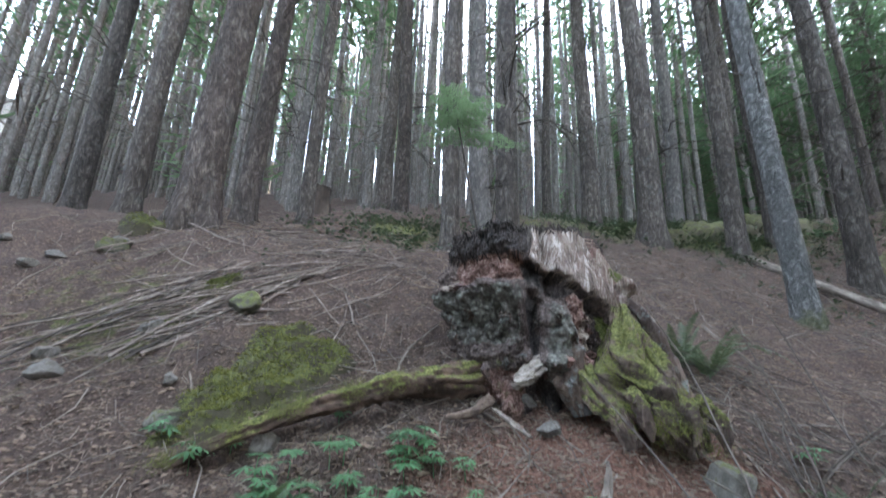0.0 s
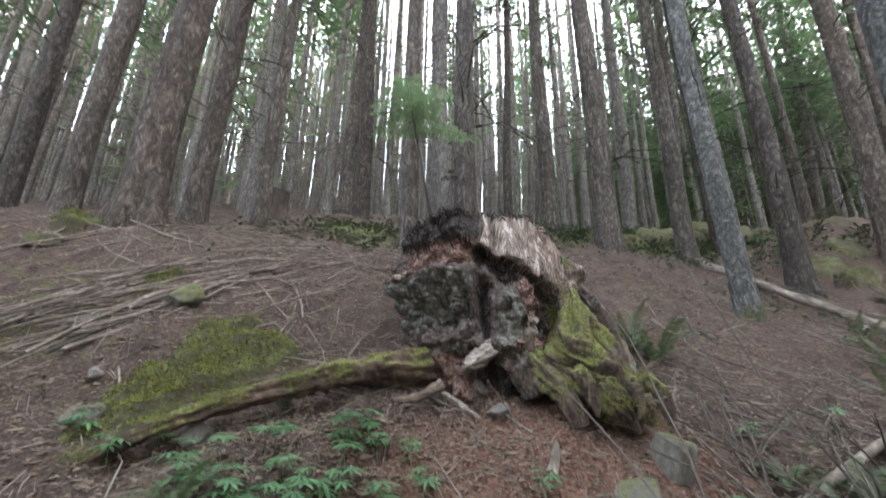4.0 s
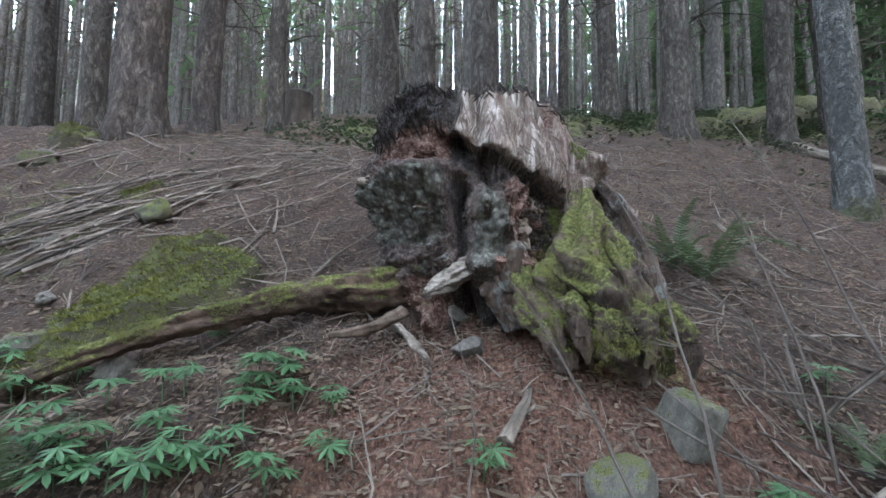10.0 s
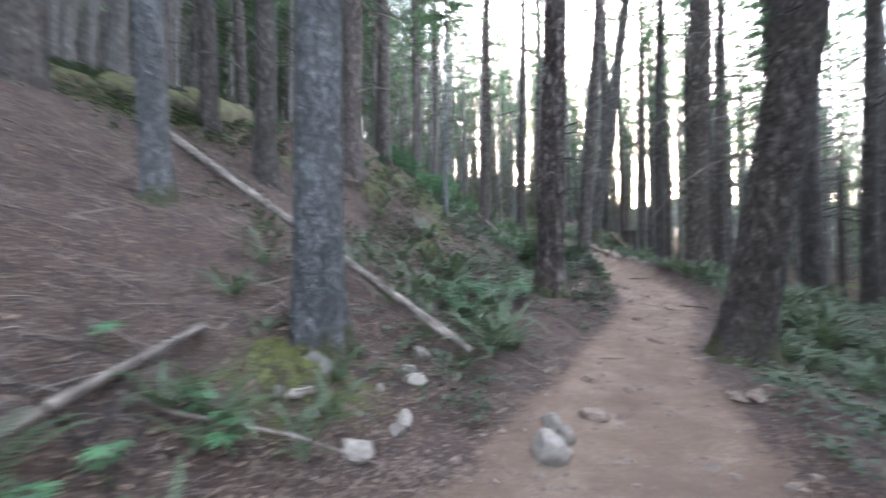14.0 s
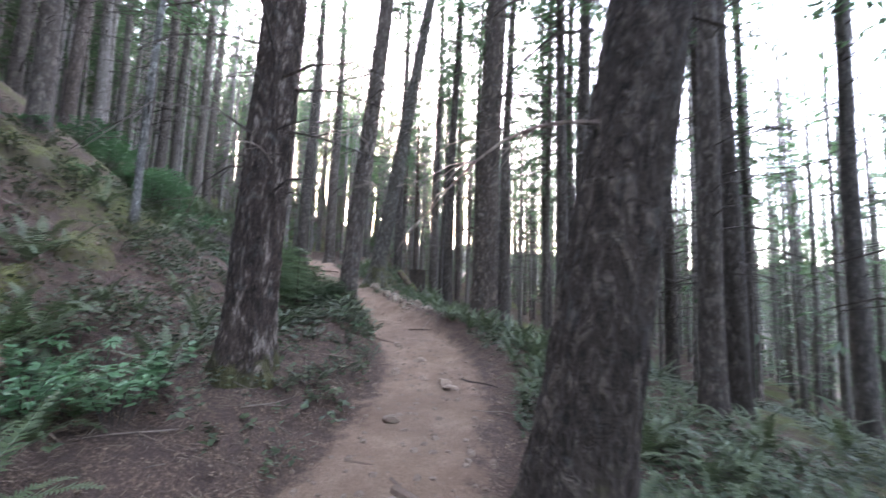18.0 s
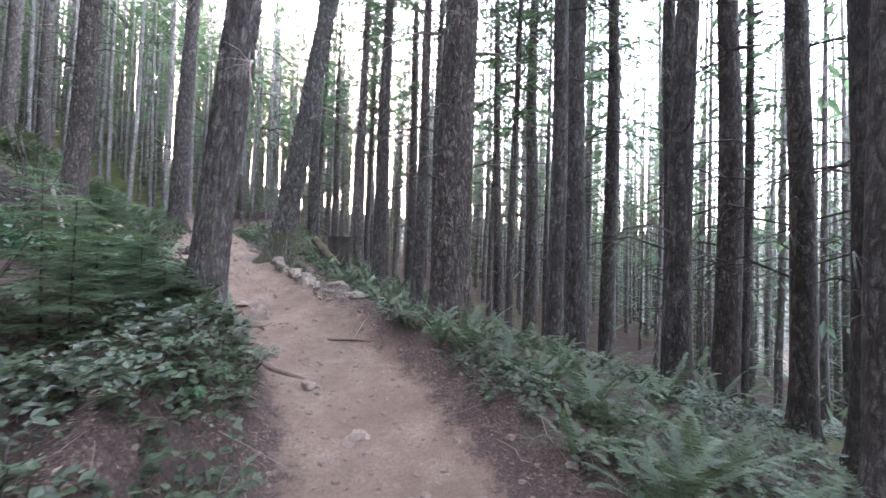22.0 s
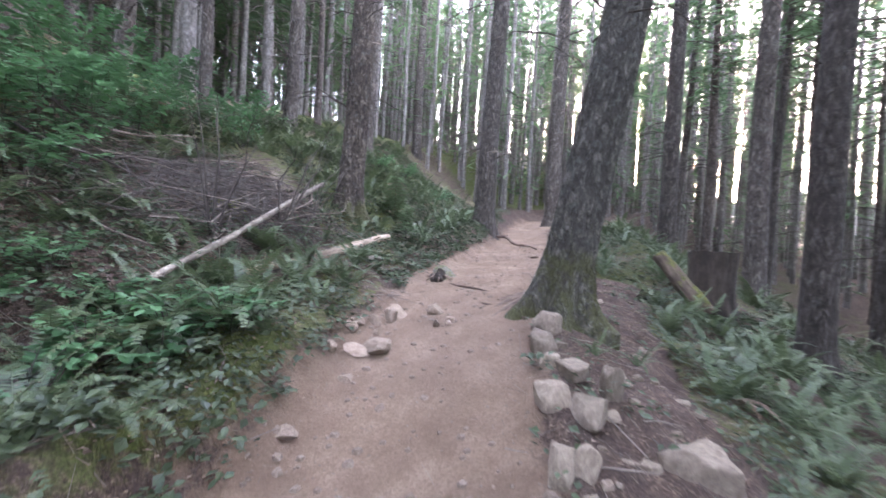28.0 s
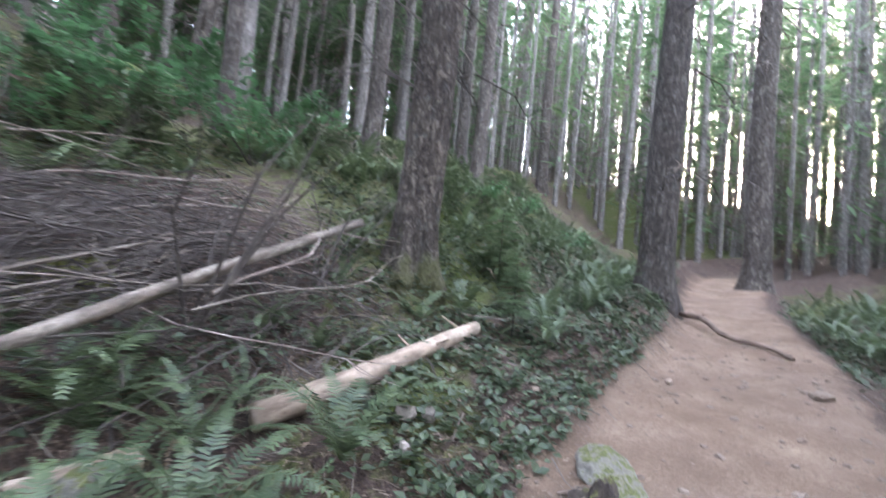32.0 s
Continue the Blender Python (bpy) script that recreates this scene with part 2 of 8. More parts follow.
def make_wood(name, dark, mid, pale, stretch=(14.0, 14.0, 1.2), moss=0.0, lichen=0.0, bump=0.02):
    """Weathered or rotten wood with grain along the local z axis."""
    m, n, l, b = material(name)
    v, o = mapped(n, l, stretch), mapped(n, l, 1.0)
    g = noise_tex(n, l, v, 1.0, 8, 0.65, 0.4)
    f = noise_tex(n, l, o, 45.0, 6, 0.7)
    c = ramp(n, l, g, [(0.3, dark), (0.5, mid), (0.72, pale)])
    c = mix(n, l, calc(n, l, "MULTIPLY", ramp(n, l, noise_tex(n, l, o, 2.6, 6, 0.7), [(0.4, grey(1)), (0.6, grey(0))]), 0.6), c, dark)
    if lichen:
        c = mix(n, l, calc(n, l, "MULTIPLY", ramp(n, l, noise_tex(n, l, o, 9.0, 6, 0.7), [(0.52, grey(0)), (0.62, grey(1))]), lichen), c, (0.30, 0.35, 0.33))
    if moss:
        geo = n.new("ShaderNodeNewGeometry")
        sep = n.new("ShaderNodeSeparateXYZ")
        l.new(geo.outputs["Normal"], sep.inputs[0])
        k = calc(n, l, "ADD", calc(n, l, "MULTIPLY", sep.outputs[2], 0.45), calc(n, l, "MULTIPLY", calc(n, l, "SUBTRACT", noise_tex(n, l, o, 3.5, 7, 0.7), 0.5), 2.2))
        c = mix(n, l, ramp(n, l, k, [(0.55 - 0.5 * moss, grey(0)), (0.75 - 0.5 * moss, grey(0.95))]), c, ramp(n, l, f, [(0.35, (0.022, 0.024, 0.006)), (0.52, (0.085, 0.085, 0.022)), (0.72, (0.2, 0.195, 0.06))]))
    l.new(c, b.inputs["Base Color"])
    b.inputs["Roughness"].default_value, b.inputs["Specular IOR Level"].default_value = 0.9, 0.2
    relief(n, l, b, calc(n, l, "ADD", g, calc(n, l, "MULTIPLY", f, 0.4)), 0.9, bump)
    return m


def make_rock(name, dark, pale, moss=0.0):
    m, n, l, b = material(name)
    o = mapped(n, l, 1.0)
    g, f = noise_tex(n, l, o, 7.0, 8, 0.65), noise_tex(n, l, o, 60.0, 6, 0.7)
    c = ramp(n, l, g, [(0.3, dark), (0.7, pale)])
    c = mix(n, l, ramp(n, l, f, [(0.4, grey(0.7)), (0.6, grey(0))]), c, dark)
    hue = n.new("ShaderNodeHueSaturation")
    l.new(calc(n, l, "ADD", 0.7, calc(n, l, "MULTIPLY", rand(n), 0.6)), hue.inputs["Value"])
    l.new(c, hue.inputs["Color"])
    c = hue.outputs[0]
    if moss:
        geo, sep = n.new("ShaderNodeNewGeometry"), n.new("ShaderNodeSeparateXYZ")
        l.new(geo.outputs["Normal"], sep.inputs[0])
        k = calc(n, l, "ADD", calc(n, l, "MULTIPLY", sep.outputs[2], 0.5), calc(n, l, "MULTIPLY", calc(n, l, "SUBTRACT", g, 0.5), 2.0))
        c = mix(n, l, ramp(n, l, k, [(0.5 - moss * 0.5, grey(0)), (0.7 - moss * 0.5, grey(1))]), c, ramp(n, l, f, [(0.35, (0.02, 0.022, 0.007)), (0.5, (0.06, 0.062, 0.018)), (0.7, (0.14, 0.138, 0.045))]))
    l.new(c, b.inputs["Base Color"])
    b.inputs["Roughness"].default_value, b.inputs["Specular IOR Level"].default_value = 0.88, 0.25
    relief(n, l, b, calc(n, l, "ADD", g, calc(n, l, "MULTIPLY", f, 0.4)), 0.7, 0.02)
    return m


def make_stump_wood():
    """Rotten stump wood: bleached slab, dark mould with painted shade in the recesses, red crumbling rot, lichen and
    moss, each in its own place.
    """
    m, n, l, b = material("old_stump_wood")
    o = mapped(n, l, 1.0)
    grain = noise_tex(n, l, mapped(n, l, (22.0, 22.0, 1.6)), 1.0, 8, 0.65, 0.5)
    fine, mid = noise_tex(n, l, o, 42.0, 7, 0.72), noise_tex(n, l, o, 7.0, 7, 0.7)
    lump = voronoi(n, l, o, 26.0)
    zc, gc = n.new("ShaderNodeVertexColor"), n.new("ShaderNodeVertexColor")
    zc.layer_name, gc.layer_name = "zone", "growth"
    zs, gs = n.new("ShaderNodeSeparateColor"), n.new("ShaderNodeSeparateColor")
    l.new(zc.outputs[0], zs.inputs[0])
    l.new(gc.outputs[0], gs.inputs[0])

    def torn(v, k=1.1, lo=0.42, hi=0.6):
        return ramp(n, l, calc(n, l, "ADD", v, calc(n, l, "MULTIPLY", calc(n, l, "SUBTRACT", mid, 0.5), k)), [(lo, grey(0)), (hi, grey(1))])

    c = ramp(n, l, fine, [(0.3, (0.02, 0.014, 0.012)), (0.5, (0.085, 0.06, 0.05)), (0.72, (0.24, 0.185, 0.16))])
    pale = ramp(n, l, grain, [(0.33, (0.04, 0.026, 0.02)), (0.47, (0.25, 0.19, 0.155)), (0.64, (0.62, 0.53, 0.46))])
    pale = mix(n, l, calc(n, l, "MULTIPLY", ramp(n, l, mid, [(0.42, grey(1)), (0.55, grey(0))]), 0.55), pale, (0.15, 0.085, 0.062))
    red = ramp(n, l, fine, [(0.3, (0.04, 0.019, 0.013)), (0.5, (0.16, 0.085, 0.064)), (0.7, (0.45, 0.33, 0.28))])
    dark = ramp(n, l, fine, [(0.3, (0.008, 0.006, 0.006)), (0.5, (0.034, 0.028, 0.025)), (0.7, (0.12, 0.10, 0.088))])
    lich = ramp(n, l, calc(n, l, "ADD", calc(n, l, "MULTIPLY", lump, 0.25), calc(n, l, "MULTIPLY", noise_tex(n, l, o, 15.0, 8, 0.75, 1.2), 0.5)), [(0.2, (0.36, 0.37, 0.31)), (0.34, (0.13, 0.125, 0.1)), (0.5, (0.02, 0.016, 0.013))])
    moss = ramp(n, l, fine, [(0.3, (0.02, 0.024, 0.006)), (0.55, (0.075, 0.08, 0.02)), (0.75, (0.17, 0.17, 0.05))])
    c = mix(n, l, torn(zs.outputs[0], 0.5), c, pale)
    c = mix(n, l, torn(zs.outputs[2], 1.0), c, red)
    c = mix(n, l, calc(n, l, "MULTIPLY", torn(gs.outputs[1], 2.2, 0.6, 0.75), 0.75), c, lich)
    # near-black colour: mould on cap and rim, painted shade in the recesses
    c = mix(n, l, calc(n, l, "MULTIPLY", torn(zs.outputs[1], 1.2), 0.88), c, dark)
    c = mix(n, l, torn(gs.outputs[0], 1.7, 0.55, 0.75), c, moss)
    l.new(c, b.inputs["Base Color"])
    b.inputs["Roughness"].default_value, b.inputs["Specular IOR Level"].default_value = 0.92, 0.18
    relief(n, l, b, calc(n, l, "ADD", calc(n, l, "ADD", grain, fine), calc(n, l, "MULTIPLY", lump, -0.2)), 1.0, 0.035)
    return m


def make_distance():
    """Far hillside woods: pale haze painted into the colour, glowing by itself."""
    m, n, l, b = material("glowing_distance_haze")
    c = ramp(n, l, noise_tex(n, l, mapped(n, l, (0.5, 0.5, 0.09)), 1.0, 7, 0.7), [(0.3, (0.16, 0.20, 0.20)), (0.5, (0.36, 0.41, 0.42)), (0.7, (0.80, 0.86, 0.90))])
    # emission stands in for the haze between the trunks
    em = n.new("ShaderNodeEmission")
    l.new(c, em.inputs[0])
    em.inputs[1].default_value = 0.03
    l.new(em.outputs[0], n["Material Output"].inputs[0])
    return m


STUMP_WOOD = make_stump_wood()
DISTANCE = make_distance()
FLOOR = make_ground()
BARK = make_bark("grey_brown_bark", (0.016, 0.012, 0.0095), (0.07, 0.056, 0.045), (0.16, 0.135, 0.113), 2.6, 9.0, lichen=0.12)
BARK_RED = make_bark("red_brown_bark", (0.009, 0.006, 0.005), (0.085, 0.06, 0.046), (0.36, 0.3, 0.25), 3.0, 9.0, moss=0.5, lichen=0.2, cracked=11.0)
BARK_BROWN = make_bark("brown_bark", (0.016, 0.012, 0.009), (0.07, 0.052, 0.042), (0.15, 0.12, 0.1), 2.4, 8.0, lichen=0.08)
# grey bark painted paler to stand in for haze on background trunks
BARK_FAR = make_bark("haze_paled_bark", (0.042, 0.036, 0.031), (0.12, 0.104, 0.09), (0.225, 0.2, 0.175), 2.4, 8.0, lichen=0.2)
BARK_MOSSY = make_bark("mossy_bark", (0.012, 0.009, 0.007), (0.072, 0.054, 0.041), (0.18, 0.146, 0.116), 2.0, 9.0, moss=0.8, lichen=0.15, cracked=13.0)
BARK_GREEN = make_bark("moss_grown_bark", (0.02, 0.017, 0.013), (0.085, 0.075, 0.06), (0.21, 0.19, 0.16), 2.2, 9.0, moss=2.0, lichen=0.2, cracked=14.0)
BARK_PALE = make_bark("pale_lichened_bark", (0.03, 0.028, 0.025), (0.11, 0.105, 0.096), (0.25, 0.24, 0.22), 1.8, 10.0, lichen=0.4, moss=0.4, cracked=14.0)
NEEDLES = make_leaf("conifer_needles", (0.025, 0.045, 0.022), (0.07, 0.115, 0.05), 0.6, 0.45)
NEEDLES_FRESH = make_leaf("fresh_needles", (0.05, 0.088, 0.04), (0.125, 0.18, 0.085), 0.55, 0.5)
FERN_LEAF = make_leaf("fern_leaf", (0.022, 0.038, 0.016), (0.08, 0.105, 0.044), 0.5, 0.32)
HERB_LEAF = make_leaf("herb_leaf", (0.035, 0.085, 0.036), (0.08, 0.17, 0.07), 0.45, 0.4)
SALAL_LEAF = make_leaf("dull_green_leaf", (0.018, 0.03, 0.012), (0.066, 0.086, 0.036), 0.5, 0.3)
MOSS_LEAF = make_leaf("yellow_green_moss", (0.03, 0.032, 0.005), (0.12, 0.12, 0.02), 0.85, 0.25)
DRY_LEAF = make_leaf("dry_leaf", (0.05, 0.031, 0.02), (0.21, 0.145, 0.1), 0.8, 0.2)
TWIG = make_wood("dead_twig", (0.055, 0.04, 0.032), (0.185, 0.143, 0.115), (0.38, 0.315, 0.26), (14.0, 14.0, 6.0))
LITTER_TWIG = make_leaf("litter_twig", (0.02, 0.014, 0.01), (0.2, 0.15, 0.11), 0.9, 0.0)
SCATTER_TWIG = make_leaf("scattered_twig", (0.035, 0.026, 0.02), (0.24, 0.195, 0.155), 0.9, 0.0)
STEM_BROWN = make_wood("brown_stem", (0.04, 0.03, 0.024), (0.105, 0.085, 0.068), (0.2, 0.165, 0.135))
TWIG_DARK = make_wood("dark_twig", (0.02, 0.015, 0.012), (0.058, 0.046, 0.037), (0.12, 0.098, 0.08))
LOG_GREY = make_wood("weathered_log", (0.045, 0.035, 0.027), (0.15, 0.12, 0.093), (0.34, 0.285, 0.23), (14.0, 14.0, 4.0))
LOG_PALE = make_wood("peeled_log", (0.08, 0.055, 0.038), (0.27, 0.2, 0.145), (0.46, 0.365, 0.28))
LOG_MOSSY = make_wood("mossy_log", (0.03, 0.021, 0.015), (0.10, 0.07, 0.05), (0.2, 0.15, 0.115), moss=0.85)
ROT = make_wood("rotten_stump_wood", (0.012, 0.008, 0.006), (0.08, 0.052, 0.038), (0.27, 0.195, 0.15), (5.0, 5.0, 1.0), lichen=0.35, bump=0.05)
ROT_PALE = make_wood("bleached_stump_wood", (0.08, 0.055, 0.04), (0.27, 0.205, 0.16), (0.5, 0.41, 0.33), (9.0, 9.0, 0.9), bump=0.05)
ROT_DARK = make_wood("dark_wet_rot", (0.006, 0.005, 0.004), (0.022, 0.014, 0.011), (0.07, 0.045, 0.035), (7.0, 7.0, 2.0), bump=0.05)
ROT_RED = make_wood("red_rotten_wood", (0.03, 0.015, 0.011), (0.11, 0.055, 0.039), (0.24, 0.15, 0.12), (7.0, 7.0, 2.0), bump=0.03)
ROT_MOSSY = make_wood("moss_grown_root", (0.018, 0.012, 0.01), (0.085, 0.056, 0.042), (0.21, 0.15, 0.12), (12.0, 12.0, 4.0), moss=0.92, bump=0.05)
LONG_ROOT = make_wood("brown_root_under_moss", (0.018, 0.011, 0.008), (0.085, 0.052, 0.036), (0.19, 0.125, 0.09), (5.0, 9.0, 9.0), moss=0.72, bump=0.03)
LOG_PALE_GREY = make_wood("bleached_root_end", (0.07, 0.055, 0.043), (0.25, 0.205, 0.165), (0.42, 0.36, 0.3), (9.0, 9.0, 30.0), bump=0.03)
ROCK = make_rock("grey_rock", (0.06, 0.052, 0.043), (0.2, 0.175, 0.145))
ROCK_DUSTY = make_rock("dusty_trail_rock", (0.115, 0.08, 0.057), (0.245, 0.182, 0.135))
ROCK_MOSSY = make_rock("mossy_rock", (0.05, 0.045, 0.036), (0.20, 0.18, 0.145), moss=0.4)
ROCK_GREEN = make_rock("moss_covered_rock", (0.05, 0.045, 0.03), (0.12, 0.11, 0.07), moss=0.9)
ROCK_WHITE = make_rock("pale_rock", (0.12, 0.097, 0.075), (0.29, 0.245, 0.198))
ROCK_TAN = make_rock("tan_block", (0.09, 0.067, 0.048), (0.25, 0.193, 0.143))
MOSS_BED = make_rock("moss_bed", (0.03, 0.024, 0.012), (0.075, 0.06, 0.03), moss=0.45)
ROOT = make_wood("trail_root", (0.045, 0.03, 0.022), (0.125, 0.085, 0.062), (0.22, 0.16, 0.12))
SAWN = make_wood("dark_sawn_stump", (0.014, 0.010, 0.008), (0.045, 0.033, 0.025), (0.09, 0.068, 0.053), (5.0, 5.0, 1.5), moss=0.35)

# ---- lie of the land: a trail cut along a hillside ----
TRAIL_X = [-12, 0, 4, 7.3, 9.3, 11, 13, 15, 17, 19, 21, 23, 26, 31, 42]
TRAIL_Y = [0.2, 0.4, 0.45, 0.55, 0.6, 0.4, 0.4, 0.8, 1.8, 3.1, 4.15, 5.0, 6.0, 8.1, 11.5]
TRAIL_Z = [-0.35, -0.14, -0.1, -0.05, 0.02, 0.17, 0.27, 0.42, 0.68, 1.15, 1.62, 1.95, 2.3, 3.05, 4.3]
STATION = [-8, 0, 5, 11, 16, 21, 27, 38]
OFFSET = [-30, -9, -3.5, -1.3, -0.8, 0.8, 1.5, 3, 5.5, 10, 30]
RISE = np.array([
    [-10.06, -10.75, -11.4, -11.87, -11.85, -10.82, -8.33, -6.28],
    [-2.8, -2.47, -2.11, -1.77, -1.65, -2.62, -2.68, -2.87],
    [-0.96, -0.95, -0.88, -0.66, -0.16, -0.82, -0.23, 0.26],
    [-0.19, -0.1, 0.06, -0.03, 0.32, 0.02, -0.15, -0.22],
    [0.0, 0.0, 0.0, 0.0, 0.0, 0.0, 0.0, 0.0],
    [0.0, 0.0, 0.0, 0.0, 0.0, 0.0, 0.0, 0.0],
    [0.42, 0.39, 0.0, 0.5, 0.92, 0.19, 0.54, 0.57],
    [0.63, 1.09, 0.87, 0.46, 0.61, 0.6, 0.47, 0.56],
    [3.5, 2.8, 2.37, 1.77, 2.15, 2.3, 2.28, 1.25],
    [4.82, 5.16, 5.13, 5.3, 5.69, 4.64, 4.85, 4.95],
    [13.5, 13.3, 12.5, 10.71, 9.51, 8.77, 9.15, 10.44],
])


def hermite(xs, ys, q):
    xs, ys = np.asarray(xs, float), np.asarray(ys, float)
    q = np.clip(q, xs[0], xs[-1])
    i = np.clip(np.searchsorted(xs, q) - 1, 0, len(xs) - 2)
    m = np.gradient(ys, xs)
    h = xs[i + 1] - xs[i]
    s = (q - xs[i]) / h
    return ((2 * s**3 - 3 * s**2 + 1) * ys[i] + (s**3 - 2 * s**2 + s) * h * m[i]
            + (-2 * s**3 + 3 * s**2) * ys[i + 1] + (s**3 - s**2) * h * m[i + 1])


def across(x, y):
    """Distance from the middle of the trail, uphill positive."""
    return y - hermite(TRAIL_X, TRAIL_Y, x)


def value_noise(x, y, seed):
    xi, yi = np.floor(x).astype(np.int64), np.floor(y).astype(np.int64)
    fx, fy = x - xi, y - yi
    fx, fy = fx * fx * (3 - 2 * fx), fy * fy * (3 - 2 * fy)

    def lattice(a, b):
        n = (a * 374761393 + b * 668265263 + seed * 1274126177) & 0x7FFFFFFF
        n = ((n ^ (n >> 13)) * 1274126177) & 0x7FFFFFFF
        return ((n ^ (n >> 16)) & 0xFFFF) / 65535.0
    a, b = lattice(xi, yi), lattice(xi + 1, yi)
    c, d = lattice(xi, yi + 1), lattice(xi + 1, yi + 1)
    return (a * (1 - fx) + b * fx) * (1 - fy) + (c * (1 - fx) + d * fx) * fy - 0.5


def fbm(x, y, size, octaves, seed):
    out, amp = 0.0, 1.0
    for k in range(octaves):
        out = out + amp * value_noise(x / size * 2**k + 17.3 * k, y / size * 2**k - 9.1 * k, seed + k)
        amp *= 0.5
    return out


def land(x, y):
    """Height of the ground."""
    x, y = np.atleast_1d(np.asarray(x, float)), np.atleast_1d(np.asarray(y, float))
    d = across(x, y)
    cols = np.stack([hermite(STATION, row, x) for row in RISE], -1)
    off = np.asarray(OFFSET, float)
    i = np.clip(np.searchsorted(off, d) - 1, 0, len(off) - 2)
    s = (d - off[i]) / (off[i + 1] - off[i])
    far = np.clip(np.abs(d) - 30, 0, None)
    s = np.clip(s, 0, 1)
    a = np.take_along_axis(cols, i[..., None], -1)[..., 0]
    b = np.take_along_axis(cols, i[..., None] + 1, -1)[..., 0]
    z = hermite(TRAIL_X, TRAIL_Z, x) + a * (1 - s) + b * s
    z = z + np.where(d > 0, 0.3 * 60 * (1 - np.exp(-far / 60)), -0.38 * 90 * (1 - np.exp(-far / 90)))
    z = z + 0.11 * np.clip(x - 42, 0, 60) + 0.02 * np.clip(x + 12, -200, 0)
    rough = np.clip((np.abs(d) - 0.6) / 0.8, 0, 1)
    z = z + rough * (0.16 * fbm(x, y, 1.7, 3, 3) + 0.12 * fbm(x, y, 0.42, 3, 8)) + 0.05 * fbm(x, y, 0.7, 3, 12)
    z = z - 0.05 * np.exp(-(d / 0.55) ** 2)
    return z


def ground_z(x, y):
    return float(land(x, y)[0])


# ---- mesh helpers ----
class Shape:
    """Collects corners and faces for one mesh."""

    def __init__(self):
        self.v, self.f = [], []

    def add(self, verts, faces):
        k = len(self.v)
        self.v.extend(verts)
        self.f.extend([tuple(i + k for i in f) for f in faces])

    def mesh(self, name, mat, smooth=False):
        me = bpy.data.meshes.new(name)
        me.from_pydata([tuple(p) for p in self.v], [], self.f)
        me.materials.append(mat)
        if smooth:
            me.shade_smooth()
        return me


def part(name, mesh, parent, label="", at=None):
    ob = new(name, mesh)
    ob.parent = parent
    if at is not None:
        ob.matrix_basis = at
    return tagged(ob, label) if label else ob


def thing(name, m, label, category, group="", kind=""):
    ob = new(name)
    ob.empty_display_size = 0.1
    ob.matrix_basis = m
    return tagged(ob, label, category, group, kind)


def solid(name, mesh, m, label, category, group="", kind=""):
    ob = new(name, mesh)
    ob.matrix_basis = m
    return tagged(ob, label, category, group, kind)


def frame_of(direction):
    d = Vector(direction).normalized()
    a = d.cross(Vector((0, 0, 1)) if abs(d.z) < 0.95 else Vector((1, 0, 0))).normalized()
    return d, a, d.cross(a).normalized()


def tube(sh, points, radii, sides=6, wob=0.0, seed=0.0, cap=True):
    """A tapered tube along points."""
    pts = [Vector(p) for p in points]
    k, n = len(sh.v), len(pts)
    for i, p in enumerate(pts):
        d, a, b = frame_of(pts[min(i + 1, n - 1)] - pts[max(i - 1, 0)])
        for j in range(sides):
            ang = 2 * math.pi * j / sides
            r = radii[i]
            if wob:
                r *= 1 + wob * noise.noise(Vector((math.cos(ang) * 1.3 + seed, math.sin(ang) * 1.3, i * 0.45 + seed)))
            sh.v.append(p + (a * math.cos(ang) + b * math.sin(ang)) * r)
    for i in range(n - 1):
        for j in range(sides):
            j2 = (j + 1) % sides
            sh.f.append((k + i * sides + j, k + i * sides + j2, k + (i + 1) * sides + j2, k + (i + 1) * sides + j))
    if cap and sides > 2:
        sh.f.append(tuple(k + j for j in reversed(range(sides))))
        sh.f.append(tuple(k + (n - 1) * sides + j for j in range(sides)))


# ---- the ground: one sheet, fine along the trail ----
def grid_lines(lo, hi, step, far, grow=1.22):
    near = list(np.arange(lo, hi, step))
    left, right, s = [lo], [near[-1]], step
    while left[-1] > -far:
        s *= grow
        left.append(left[-1] - s)
    s = step
    while right[-1] < far:
        s *= grow
        right.append(right[-1] + s)
    return np.array(left[:0:-1] + near + right[1:])


